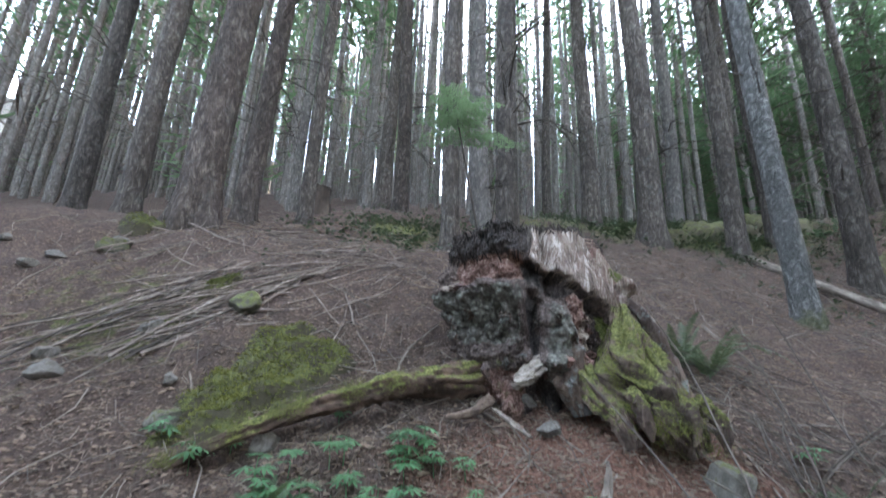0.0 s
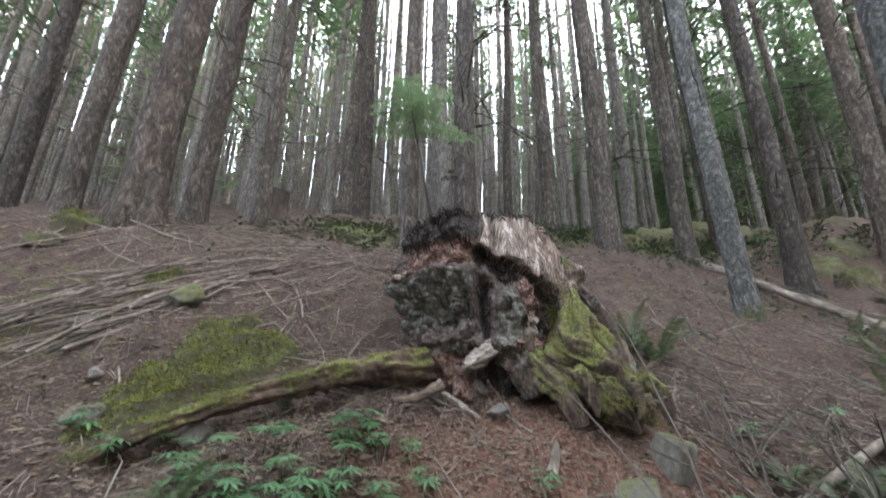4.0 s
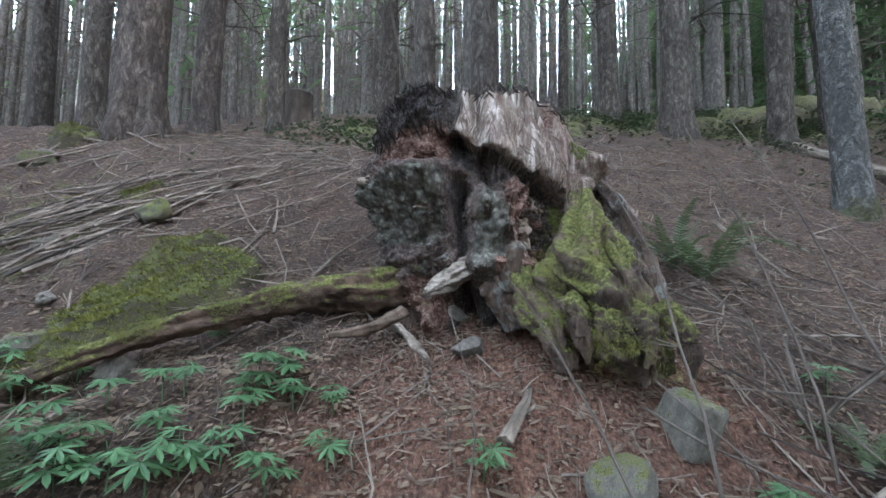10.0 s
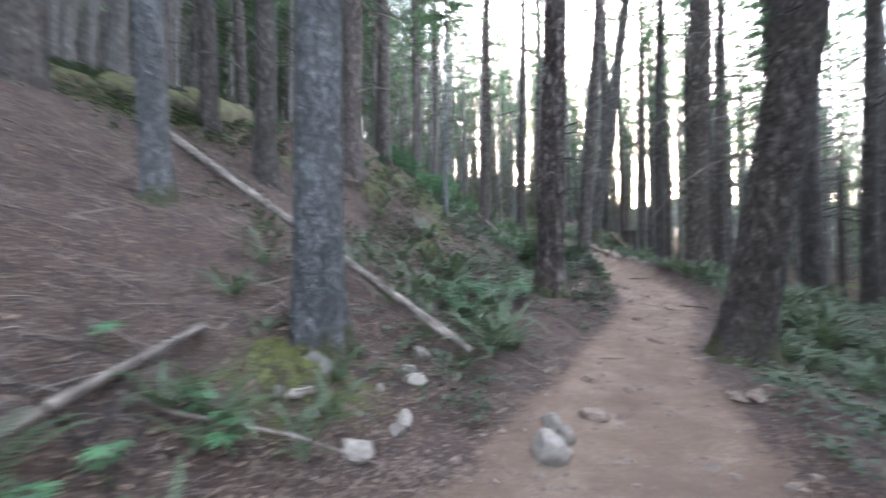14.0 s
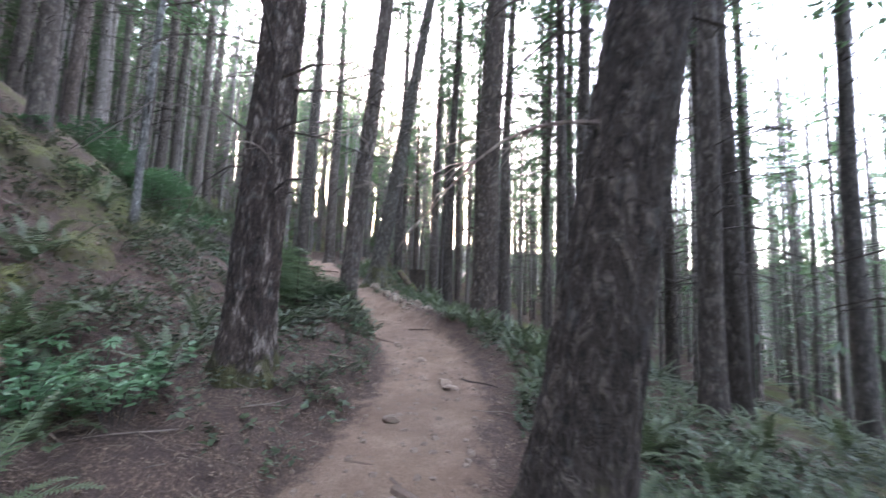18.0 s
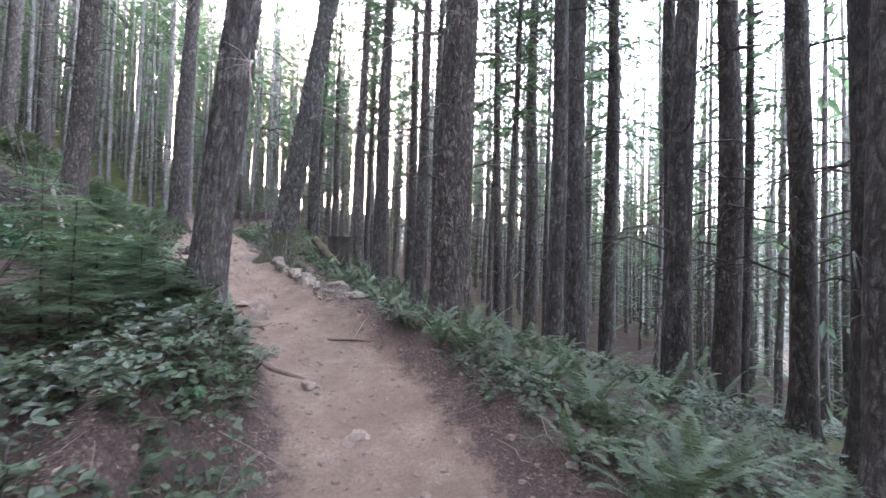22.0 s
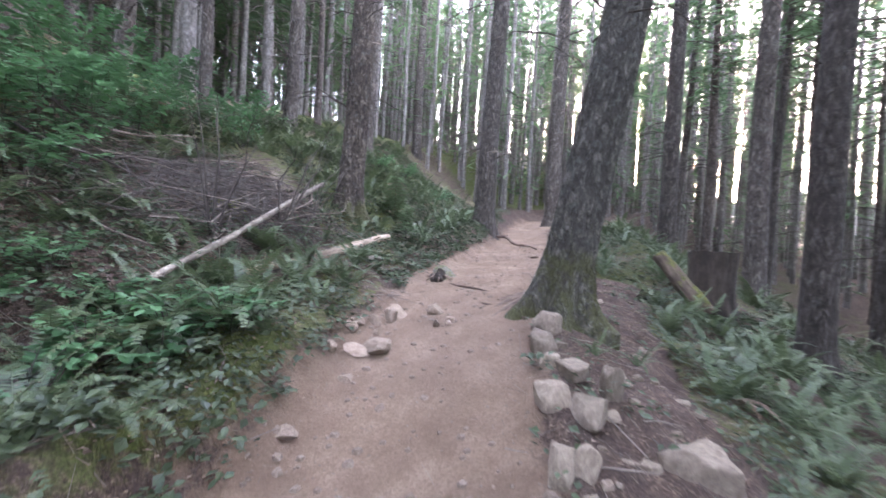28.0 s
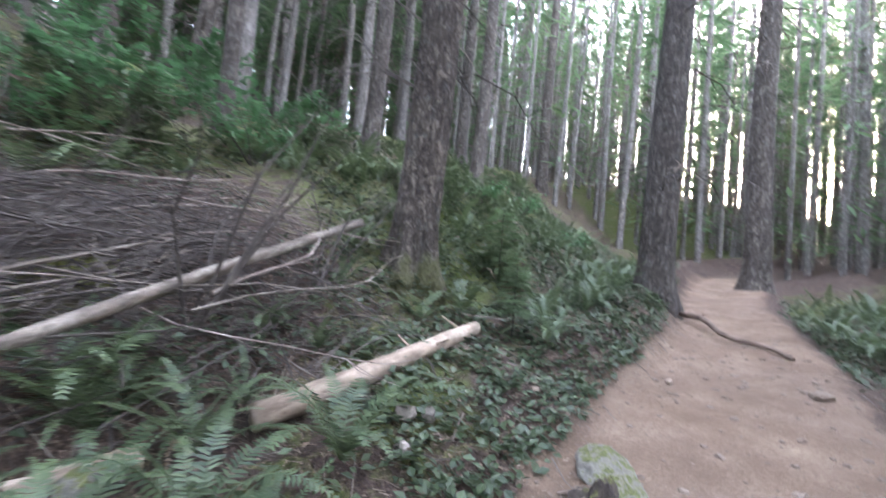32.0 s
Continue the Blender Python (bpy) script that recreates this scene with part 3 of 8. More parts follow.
def build_ground():
    gx, gy = grid_lines(-6, 33, 0.085, 900), grid_lines(-4.5, 10.5, 0.075, 900)
    X, Y = np.meshgrid(gx, gy)
    Z = land(X, Y)
    D = across(X, Y)
    nx, ny = len(gx), len(gy)
    me = bpy.data.meshes.new("ground")
    idx = np.arange(nx * ny).reshape(ny, nx)
    quads = np.stack([idx[:-1, :-1], idx[:-1, 1:], idx[1:, 1:], idx[1:, :-1]], -1).reshape(-1, 4)
    me.vertices.add(nx * ny)
    me.vertices.foreach_set("co", np.stack([X, Y, Z], -1).astype(np.float32).ravel())
    me.loops.add(quads.size)
    me.loops.foreach_set("vertex_index", quads.astype(np.int32).ravel())
    me.polygons.add(len(quads))
    me.polygons.foreach_set("loop_start", np.arange(0, quads.size, 4, dtype=np.int32))
    me.update(calc_edges=True)
    me.shade_smooth()
    half = hermite([-12, 0, 4, 8, 14, 18, 22, 30, 38, 42], [0.7, 0.9, 1.0, 0.72, 0.72, 1.0, 1.1, 0.75, 0.5, -1.5], X) * 1.0
    slope = 1 / np.sqrt(1 + np.gradient(hermite(TRAIL_X, TRAIL_Y, gx), gx) ** 2)[None, :]
    trail = np.clip(0.5 + (half - np.abs(D * slope)) / 0.5, 0, 1)
    green = np.clip(0.52 + 0.9 * fbm(X, Y, 3.5, 3, 40) - 0.25, 0, 1) * np.clip((np.abs(D) - 0.9) / 0.5, 0, 1)
    green = green * np.clip(0.45 + (X - 5) / 12, 0.35, 1)
    green = green + 0.15 * np.clip((X - 15) / 3, 0, 1) * np.clip((D - 1.3) / 0.8, 0, 1)
    green = np.clip(green + 0.12 * np.clip((-D - 2.5) / 2, 0, 1) * np.clip((X - 4) / 4, 0, 1), 0, 1)
    hillgreen = 0.8 * np.exp(-(((X - 4.7) / 0.9) ** 2 + ((Y - 2.75) / 0.6) ** 2)) + 0.55 * np.exp(-(((X + 3.2) / 1.6) ** 2 + ((Y - 4.3) / 1.1) ** 2)) + np.exp(-(((X - 6.6) / 3.2) ** 2 + ((Y - 9.9) / 1.3) ** 2)) + np.exp(-(((X - 5.5) / 4.5) ** 2 + ((Y - 12.5) / 3.0) ** 2)) + 0.8 * np.exp(-(((X + 0.3) / 1.2) ** 2 + ((Y - 7.6) / 1.3) ** 2))
    green = np.clip(green + 0.75 * hillgreen, 0, 1)
    green = green * (1 - 0.9 * np.exp(-((np.hypot((X - 20.0) / 1.9, (Y - 8.0) / 1.3)) ** 4)))
    green = np.clip(green + 0.3 * np.clip((X - 21) / 3, 0, 1) * np.clip((D - 1.2) / 0.8, 0, 1), 0, 1)
    green = np.where((X > 17.2) & (X < 25.5) & (D < -0.6) & (D > -2.8), green * 0.25, green)
    soil = np.clip(np.exp(-(((X - 1.2) / 1.7) ** 2 + ((Y - 2.7) / 0.9) ** 2)) * 0.9, 0, 1)
    cover = me.color_attributes.new("cover", "FLOAT_COLOR", "POINT")
    rgba = np.stack([trail, green, soil, np.ones_like(X)], -1)
    cover.data.foreach_set("color", rgba.astype(np.float32).ravel())
    me.materials.append(FLOOR)
    return solid("ground", me, Matrix(), "forest hillside with a worn dirt trail, brown needle litter and moss", "ground", kind="structure")


build_ground()


# ---- trees ----
def trunk_mesh(name, d, height, lean, sides, rings, seed, mat, flare=0.5, furrow=0.0, low=7.0, bend=0.0, lobes=5, fine=1.0):
    """A tapered, slightly wavering trunk with a root flare; the foot goes below the ground."""
    sh, rnd = Shape(), random.Random(seed)
    zs = [-0.5 + (low + 0.5) * (i / (rings * 0.72)) ** 1.25 for i in range(int(rings * 0.72) + 1)]
    zs += list(np.linspace(low, height, rings - len(zs) + 2)[1:])
    ph, k = rnd.uniform(0, 6.28), len(zs)
    for z in zs:
        zz = max(z, 0)
        r = d / 2 * max(0.06, 1 - 0.92 * (zz / height) ** 1.15)
        cx = lean[0] * zz * (1 - bend * zz / height) + 0.05 * math.sin(zz * 0.5 + ph)
        cy = lean[1] * zz * (1 - bend * zz / height) + 0.05 * math.cos(zz * 0.41 + ph)
        fl = flare * math.exp(-max(z + 0.1, 0) * 3.2 / (0.5 + d))
        for j in range(sides):
            a = 2 * math.pi * j / sides
            rr = r * (1 + fl * (0.75 + 0.55 * math.sin(a * lobes + ph) + 0.3 * math.sin(a * 2 + 2 * ph)))
            if furrow:
                p = Vector((math.cos(a) * d * 9 * fine + seed, math.sin(a) * d * 9 * fine, zz * 1.7 * fine))
                q = Vector((math.cos(a) * d * 22 * fine + seed, math.sin(a) * d * 22 * fine, zz * 5.0 * fine + 7))
                rr += furrow * (-abs(noise.noise(p)) * 1.3 + 0.25 + 0.45 * noise.noise(q))
            else:
                rr *= 1 + 0.05 * noise.noise(Vector((math.cos(a) * 2 + seed, math.sin(a) * 2, zz * 0.8)))
            sh.v.append((cx + rr * math.cos(a), cy + rr * math.sin(a), z))
    for i in range(k - 1):
        for j in range(sides):
            j2 = (j + 1) % sides
            sh.f.append((i * sides + j, i * sides + j2, (i + 1) * sides + j2, (i + 1) * sides + j))
    return sh.mesh(name, mat, True)


def snag_twigs(name, seed, count, z0, z1, reach, mat):
    """Bare dead branches round a trunk of unit radius 0.2."""
    sh, rnd = Shape(), random.Random(seed)
    for _ in range(count):
        z, a = rnd.uniform(z0, z1), rnd.uniform(0, 6.28)
        ln = rnd.uniform(0.25, 1.0) * reach
        out = Vector((math.cos(a), math.sin(a), 0))
        side = Vector((-out.y, out.x, 0)) * rnd.uniform(-0.3, 0.3)
        lift, drop = rnd.uniform(-0.15, 0.35), rnd.uniform(0.1, 0.5)
        pts = [out * 0.1 + Vector((0, 0, z)), out * ln * 0.4 + side * 0.3 * ln + Vector((0, 0, z + ln * lift * 0.5)),
               out * ln * 0.75 + side * ln * 0.8 + Vector((0, 0, z + ln * (lift * 0.6 - drop * 0.3))), out * ln + side * ln * 1.3 + Vector((0, 0, z + ln * (lift * 0.4 - drop)))]
        r = 0.006 + 0.008 * ln
        tube(sh, pts, [r, r * 0.8, r * 0.5, r * 0.2], 3, cap=False)
        for _ in range(int(ln * 3)):
            f = rnd.uniform(0.3, 0.95)
            i = min(int(f * 3), 2)
            p = pts[i].lerp(pts[i + 1], f * 3 - i)
            e = p + (out * rnd.uniform(-0.1, 0.5) + Vector((rnd.uniform(-1, 1), rnd.uniform(-1, 1), rnd.uniform(-0.7, 0.2)))) * ln * 0.3
            tube(sh, [p, p.lerp(e, 0.55) + Vector((0, 0, 0.03)), e], [r * 0.4, r * 0.3, r * 0.12], 3, cap=False)
    return sh.mesh(name, mat)


def spray(sh, p, d, up, ln, w):
    """A kite-shaped spray of needles."""
    d = d.normalized()
    s = d.cross(up).normalized() * w
    m = p + d * ln * 0.45 + up * w * 0.25
    sh.add([p, m - s, p + d * ln, m + s], [(0, 1, 2, 3)])


def crown_mesh(name, seed, z0, z1, reach, branches, sprays, size, mat, full=1.0):
    """Whorled boughs hung with many small needle sprays."""
    sh, rnd = Shape(), random.Random(seed)
    for i in range(branches):
        f = (i + rnd.random()) / branches
        z = z0 + (z1 - z0) * f
        a = i * 2.4 + rnd.uniform(-0.5, 0.5)
        ln = reach * (1 - f) ** 0.75 * rnd.uniform(0.6, 1.15) + 0.25
        if f < 0.15:
            ln *= 0.5 + 3 * f
        out = Vector((math.cos(a), math.sin(a), 0))
        sag = rnd.uniform(0.05, 0.4) * (1 - f)
        n = max(3, int(sprays * ln / reach) + 1)
        prev = Vector((0, 0, z))
        for j in range(1, n + 1):
            g = j / n
            p = out * ln * g + Vector((0, 0, z + ln * (0.25 * g - (sag + 0.2) * g * g)))
            w = (1 - 0.75 * g) + 0.15
            for sgn in (-1, 1):
                if rnd.random() < 0.12:
                    continue
                side = Vector((-out.y, out.x, 0)) * sgn
                dr = side * rnd.uniform(0.6, 1.0) + out * rnd.uniform(0.3, 0.9) + Vector((0, 0, rnd.uniform(-0.55, 0.1)))
                spray(sh, prev.lerp(p, rnd.random()), dr, Vector((0, 0, 1)), size * w * rnd.uniform(0.7, 1.4), full * size * rnd.uniform(0.05, 0.11))
            prev = p
        spray(sh, prev, out, Vector((0, 0, 1)), size * 0.7, size * 0.08)
        if sprays > 6:
            tube(sh, [(0, 0, z), out * ln * 0.5 + Vector((0, 0, z + ln * 0.08)), prev], [0.03, 0.018, 0.006], 3, cap=False)
    return sh.mesh(name, mat)


CROWNS = [crown_mesh("crown", 50 + i, z0, z0 + span, reach * 0.95, 58, 15, 0.55, NEEDLES, 1.1)
          for i, (z0, span, reach) in enumerate([(12, 13, 2.6), (10.5, 15, 2.4), (13, 12.5, 3.0), (9, 15, 2.1)])]
LOWTWIGS = [snag_twigs("deadwood", 70 + i, 70, z0, 13, 1.9, TWIG_DARK) for i, z0 in enumerate((2.2, 3.0, 1.5, 4.0))]
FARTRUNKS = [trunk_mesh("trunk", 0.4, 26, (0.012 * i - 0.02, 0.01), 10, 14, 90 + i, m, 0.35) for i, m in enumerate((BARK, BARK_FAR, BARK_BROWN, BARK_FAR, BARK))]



def branch_mesh(seed):
    """One dead branch growing along x, with side twigs."""
    sh, rnd = Shape(), random.Random(seed)
    n, pts = 7, []
    for i in range(n + 1):
        f = i / n
        pts.append(Vector((1.4 * f, 0.12 * math.sin(f * 3 + seed), 0.10 * math.sin(f * 4) - 0.35 * f * f)))
    tube(sh, pts, [0.017 * (1 - 0.85 * i / n) for i in range(n + 1)], 5, 0.2, seed)
    for _ in range(9):
        i = rnd.randrange(1, n)
        e = pts[i] + Vector((rnd.uniform(0.05, 0.35), rnd.choice((-1, 1)) * rnd.uniform(0.1, 0.4), rnd.uniform(-0.25, 0.08)))
        tube(sh, [pts[i], pts[i].lerp(e, 0.5) + Vector((0, 0, 0.03)), e], [0.006, 0.004, 0.0015], 3)
    return sh.mesh("dead_branch", TWIG)


BRANCHES = [branch_mesh(200 + i) for i in range(5)]
TREE_LABELS = {"grey_brown_bark": "tall conifer with furrowed grey-brown bark and dead lower branches",
               "red_brown_bark": "tall conifer with rough red-brown bark and dead lower branches",
               "haze_paled_bark": "tall conifer with grey bark paled towards haze",
               "brown_bark": "tall conifer with scaly brown bark and dead lower branches",
               "mossy_bark": "tall conifer with moss on the foot of its trunk",
               "moss_grown_bark": "conifer with moss growing up its trunk",
               "pale_lichened_bark": "tall conifer with pale, lichen-spotted bark"}


def tree(x, y, d, lean=(0, 0), mat=BARK, near=True, height=26, seed=1, twigs=True, furrow=0.018, flare=0.5, bend=0.3, label=""):
    rnd = random.Random(seed * 7 + 1)
    t = thing("conifer_tree", pose(x, y, ground_z(x, y)), label or TREE_LABELS[mat.name], "tree", "conifers of the hillside wood")
    if near and furrow >= 0.03:
        part("trunk", trunk_mesh("trunk", d, height, lean, 110, 210, seed, mat, flare, furrow, low=5.5, bend=bend, fine=1.7), t)
    elif near:
        part("trunk", trunk_mesh("trunk", d, height, lean, 44, 110, seed, mat, flare, furrow, bend=bend), t)
    else:
        part("trunk", trunk_mesh("trunk", d, height, lean, 20, 44, seed, mat, flare, 0.008, bend=bend), t)
    m = Matrix.Shear("XY", 4, (lean[0] * 0.75, lean[1] * 0.75)) @ pose(0, 0, 0, 0, 0, rnd.uniform(0, 360)) @ Matrix.Diagonal((1, 1, height / 26, 1))
    part("crown", CROWNS[seed % 4], t, at=m)
    if near:
        for k in range(11):
            z = rnd.uniform(2.0, 9.5)
            a, r = rnd.uniform(0, 360), d / 2 * 0.85 * (1 - z / height)
            q = pose(lean[0] * z * (1 - bend * z / height), lean[1] * z * (1 - bend * z / height), z, 0, 0, a) @ pose(r, 0, 0, 0, rnd.uniform(-12, 22), 0) @ Matrix.Scale(rnd.uniform(0.5, 1.25), 4)
            part("dead_branch", BRANCHES[k % 5], t, at=q)
    if twigs:
        tagged(part("deadwood", LOWTWIGS[seed % 4], t, at=m), kind="stuff")
    return t


placed = []


def standing(x, y, d, lean, mat, fur, label=""):
    close = fur >= 0.018 or abs(float(across(x, y))) < 4
    i = len(placed)
    placed.append((x, y))
    tree(x, y, d, lean, mat, close, 24 + (i * 37 % 50) / 10, i + 3, furrow=fur, label=label, flare=1.1 if mat is BARK_GREEN else 0.8 if mat is BARK_MOSSY else 0.5)


# trees that can be told apart: x, y, trunk width, lean, bark, depth of the furrows
standing(-5.6, 2.6, 0.5, (0.02, 0), BARK, 0.018)
standing(-8.0, 5.2, 0.45, (0.02, 0), BARK, 0.012)
standing(-3.75, 6.5, 0.62, (0.02, 0), BARK_BROWN, 0.03)
standing(-3.5, 7.6, 0.42, (0.01, 0), BARK_BROWN, 0.018)
standing(-6.3, 8.4, 0.45, (0.03, 0), BARK, 0.012)
standing(-7.6, 8.6, 0.42, (0, 0.02), BARK, 0.012)
standing(-2.6, 8.3, 0.3, (0.015, 0), BARK, 0.012)
standing(-1.65, 13.6, 0.55, (0.01, 0), BARK, 0.015)
standing(0.32, 6.9, 0.32, (0.0, 0), BARK, 0.012)
standing(1.15, 6.0, 0.36, (0.01, 0), BARK, 0.012)
standing(4.3, 10.6, 0.46, (0, 0), BARK, 0.014)
standing(4.95, 8.75, 0.56, (-0.01, 0), BARK, 0.016)
standing(6.85, 8.65, 0.42, (-0.02, 0), BARK, 0.012)
standing(8.25, 9.3, 0.4, (-0.02, 0), BARK, 0.012)
standing(5.22, 5.6, 0.33, (-0.03, 0.0), BARK_PALE, 0.012)
standing(8.3, 7.5, 0.45, (-0.01, 0), BARK, 0.014)
standing(5.35, 3.1, 0.46, (0.01, 0.0), BARK_PALE, 0.02)
standing(11.8, 8.1, 0.58, (0, 0), BARK_BROWN, 0.018)
standing(8.85, -0.62, 0.58, (0.02, -0.15), BARK_MOSSY, 0.03, "dark leaning conifer with spreading roots beside the trail")
standing(10.75, 2.2, 0.52, (0.0, -0.015), BARK_RED, 0.035, "conifer with deeply cracked bark standing above the trail")
standing(15.15, 2.3, 0.37, (0.01, -0.07), BARK, 0.03)
standing(17.0, -0.65, 0.62, (0.0, -0.03), BARK_MOSSY, 0.03)
standing(21.62, 3.1, 0.56, (0.06, -0.17), BARK_GREEN, 0.035, "leaning conifer with mossy foot at the edge of the trail")
standing(28.1, 8.15, 0.62, (0, -0.02), BARK, 0.02)
standing(34.3, 8.55, 0.68, (0, 0), BARK, 0.02)
standing(23.0, 8.6, 0.55, (0.01, -0.02), BARK_MOSSY, 0.03)
standing(14.5, 8.9, 0.4, (0, 0), BARK, 0.012)
standing(36.7, 18.9, 0.6, (0, 0), BARK, 0.012)
standing(29.0, 14.8, 0.46, (0, 0), BARK, 0.012)
standing(24.6, 13.7, 0.45, (0, 0), BARK, 0.012)
standing(29.6, 16.6, 0.45, (0, 0), BARK, 0.012)
standing(24.0, -1.9, 0.46, (0.0, -0.02), BARK, 0.018)
standing(25.2, 0.45, 0.46, (0, -0.02), BARK, 0.015)
standing(24.6, -0.9, 0.42, (0, -0.02), BARK, 0.015)
standing(29.5, 1.25, 0.5, (0, 0), BARK, 0.012)
standing(31.2, 3.5, 0.5, (0, 0), BARK, 0.012)
standing(30.0, -1.1, 0.42, (0, 0), BARK, 0.01)
standing(28.0, -2.0, 0.42, (0, 0), BARK, 0.01)
standing(24.3, -4.85, 0.5, (0, 0), BARK, 0.01)
standing(19.0, -3.85, 0.5, (0, 0), BARK, 0.014)
standing(21.7, -6.3, 0.45, (0, 0), BARK, 0.01)
standing(19.4, -6.5, 0.4, (0, 0), BARK, 0.01)
standing(18.2, -6.95, 0.55, (0, 0), BARK_BROWN, 0.014)
standing(16.2, -4.2, 0.4, (0.0, -0.02), BARK, 0.014)
standing(17.6, -2.7, 0.32, (0.0, -0.01), BARK, 0.012)
standing(15.5, -5.6, 0.34, (0.0, 0.0), BARK, 0.012)
standing(13.4, -4.2, 0.4, (0, 0), BARK, 0.012)
standing(14.2, -5.0, 0.42, (0, 0), BARK, 0.012)

# the rest of the wood near the walk, each a thing of its own
rnd = random.Random(11)
rest, far_wood = [], []
cells = {}


def free(x, y, gap):
    for i in range(int(x // 3) - 1, int(x // 3) + 2):
        for j in range(int(y // 3) - 1, int(y // 3) + 2):
            for a, b in cells.get((i, j), ()):
                if (a - x) ** 2 + (b - y) ** 2 < gap * gap:
                    return False
    return True


def claim(x, y):
    cells.setdefault((int(x // 3), int(y // 3)), []).append((x, y))


for x, y in placed:
    claim(x, y)
for _ in range(40000):
    x, y = rnd.uniform(-35, 85), rnd.uniform(-45, 62)
    d = float(across(x, y))
    if x < -5.5:
        if -3 < d < 3.5:
            continue
    elif x < 38:
        if -5.5 < d < 7.5 and not (x < 6 and d < -3.5):
            continue
    elif x < 46 and -1.5 < d < 1.5:
        continue
    near = min((x - a) ** 2 + (y - b) ** 2 for a, b in ((0, 1), (7, 0.5), (14, 0.8), (20, 3.5), (26, 6)))
    if not free(x, y, 2.4 if near < 14 ** 2 else 1.74 if d < -9 else 1.5):
        continue
    claim(x, y)
    (rest if near < 14 ** 2 else far_wood).append((x, y))
for i, (x, y) in enumerate(rest):
    w = rnd.uniform(0.6, 1.25) if across(x, y) > 0 else rnd.uniform(0.55, 1.05)
    mesh = FARTRUNKS[i % 5]
    t = thing("conifer_tree", pose(x, y, ground_z(x, y), 0, 0, rnd.uniform(0, 360)), TREE_LABELS[mesh.materials[0].name].replace("tall", "slim tall"), "tree", "conifers of the hillside wood")
    hz = rnd.uniform(0.8, 1.1)
    part("trunk", mesh, t, at=Matrix.Diagonal((w, w, hz, 1)))
    low = (rnd.uniform(-4, 0) if x > 13 else 0) if across(x, y) > 0 else rnd.uniform(-5, 0)
    part("crown", CROWNS[i % 4], t, at=Matrix.Translation((0, 0, low)) @ Matrix.Diagonal((1, 1, hz, 1)))
    tagged(part("deadwood", LOWTWIGS[i % 4], t, at=Matrix.Diagonal((1, 1, hz, 1))), kind="stuff")


def ribbon_twigs(seed, count, wide):
    """Fine dead twigs seen from afar: thin flat slivers round a trunk."""
    sh, rnd = Shape(), random.Random(seed)
    for _ in range(count):
        z, a, ln = rnd.uniform(0.8, 16), rnd.uniform(0, 6.28), rnd.uniform(0.5, 1.7)
        out = Vector((math.cos(a), math.sin(a), rnd.uniform(-0.5, 0.35)))
        p = Vector((0, 0, z))
        spray(sh, p, out, Vector((0, 0, 1)), ln, rnd.uniform(*wide))
    return sh.mesh("twigs", TWIG)


def far_woods():
    """The wood beyond, too dense and far to count."""
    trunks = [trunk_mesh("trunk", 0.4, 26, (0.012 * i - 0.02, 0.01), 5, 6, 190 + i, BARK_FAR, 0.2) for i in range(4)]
    small = [crown_mesh("crown", 150 + i, 8 + 2 * i, 24, 2.3, 40, 6, 0.85, NEEDLES, 1.2) for i in range(3)]
    twigs = [ribbon_twigs(170 + i, 46, (0.016, 0.032)) for i in range(3)]
    sprigs = [ribbon_twigs(180 + i, 52, (0.035, 0.10)) for i in range(3)]
    boughs = [ribbon_twigs(186 + i, 44, (0.05, 0.13)) for i in range(3)]
    for kind, group, name, mat, words in ((0, trunks, "distant_trunks", BARK_FAR, "trunks"), (1, small, "distant_crowns", NEEDLES, "crowns"), (2, twigs, "distant_twigs", TWIG, "dead twigs"), (3, sprigs, "distant_sprigs", NEEDLES_FRESH, "thin green sprigs"), (4, boughs, "distant_boughs", NEEDLES, "layered green boughs")):
        data = [(np.array([v.co for v in m.vertices]), [tuple(p.vertices) for p in m.polygons]) for m in group]
        vs, fs, k = [], [], 0
        for i, (x, y) in enumerate(far_wood):
            r2 = random.Random(i)
            co, faces = data[r2.randrange(len(data))]
            a, w, hz = r2.uniform(0, 6.28), r2.uniform(0.45, 0.95), r2.uniform(0.8, 1.15)
            uphill = x > 14 and y > 8 + 1.2 * max(0, x - 20) and i % 3 < 2
            if kind == 1 and not uphill and (i % 3 > 0 if x > 34 and -12 < y < 26 else i % 4 > 0 if y < 4 or x > 34 else i % 3 > 0 if x < -2 else i % 6 > 0):
                continue
            if kind == 3 and y > 5 and x < 24 and i % 5 and not uphill:
                continue
            if kind == 4 and not uphill and (i % 2 if x > 30 and y > -8 else y > 2):
                continue
            c, s = math.cos(a), math.sin(a)
            if kind:
                w = 1.0
            out = np.empty_like(co)
            out[:, 0], out[:, 1] = (co[:, 0] * c - co[:, 1] * s) * w + x, (co[:, 0] * s + co[:, 1] * c) * w + y
            out[:, 2] = co[:, 2] * hz + ground_z(x, y) - (r2.uniform(0, 5) if kind == 1 and y < 0 else r2.uniform(2, 7) if kind == 1 and uphill else 0)
            vs.append(out)
            fs.extend([tuple(q + k for q in f) for f in faces])
            k += len(co)
        me = bpy.data.meshes.new(name)
        me.from_pydata(np.concatenate(vs).tolist(), [], fs)
        me.materials.append(mat)
        solid(name, me, Matrix(), words + " of the dense conifer wood farther off", "woods", kind="stuff")
        if not kind:
            me.shade_smooth()


far_woods()


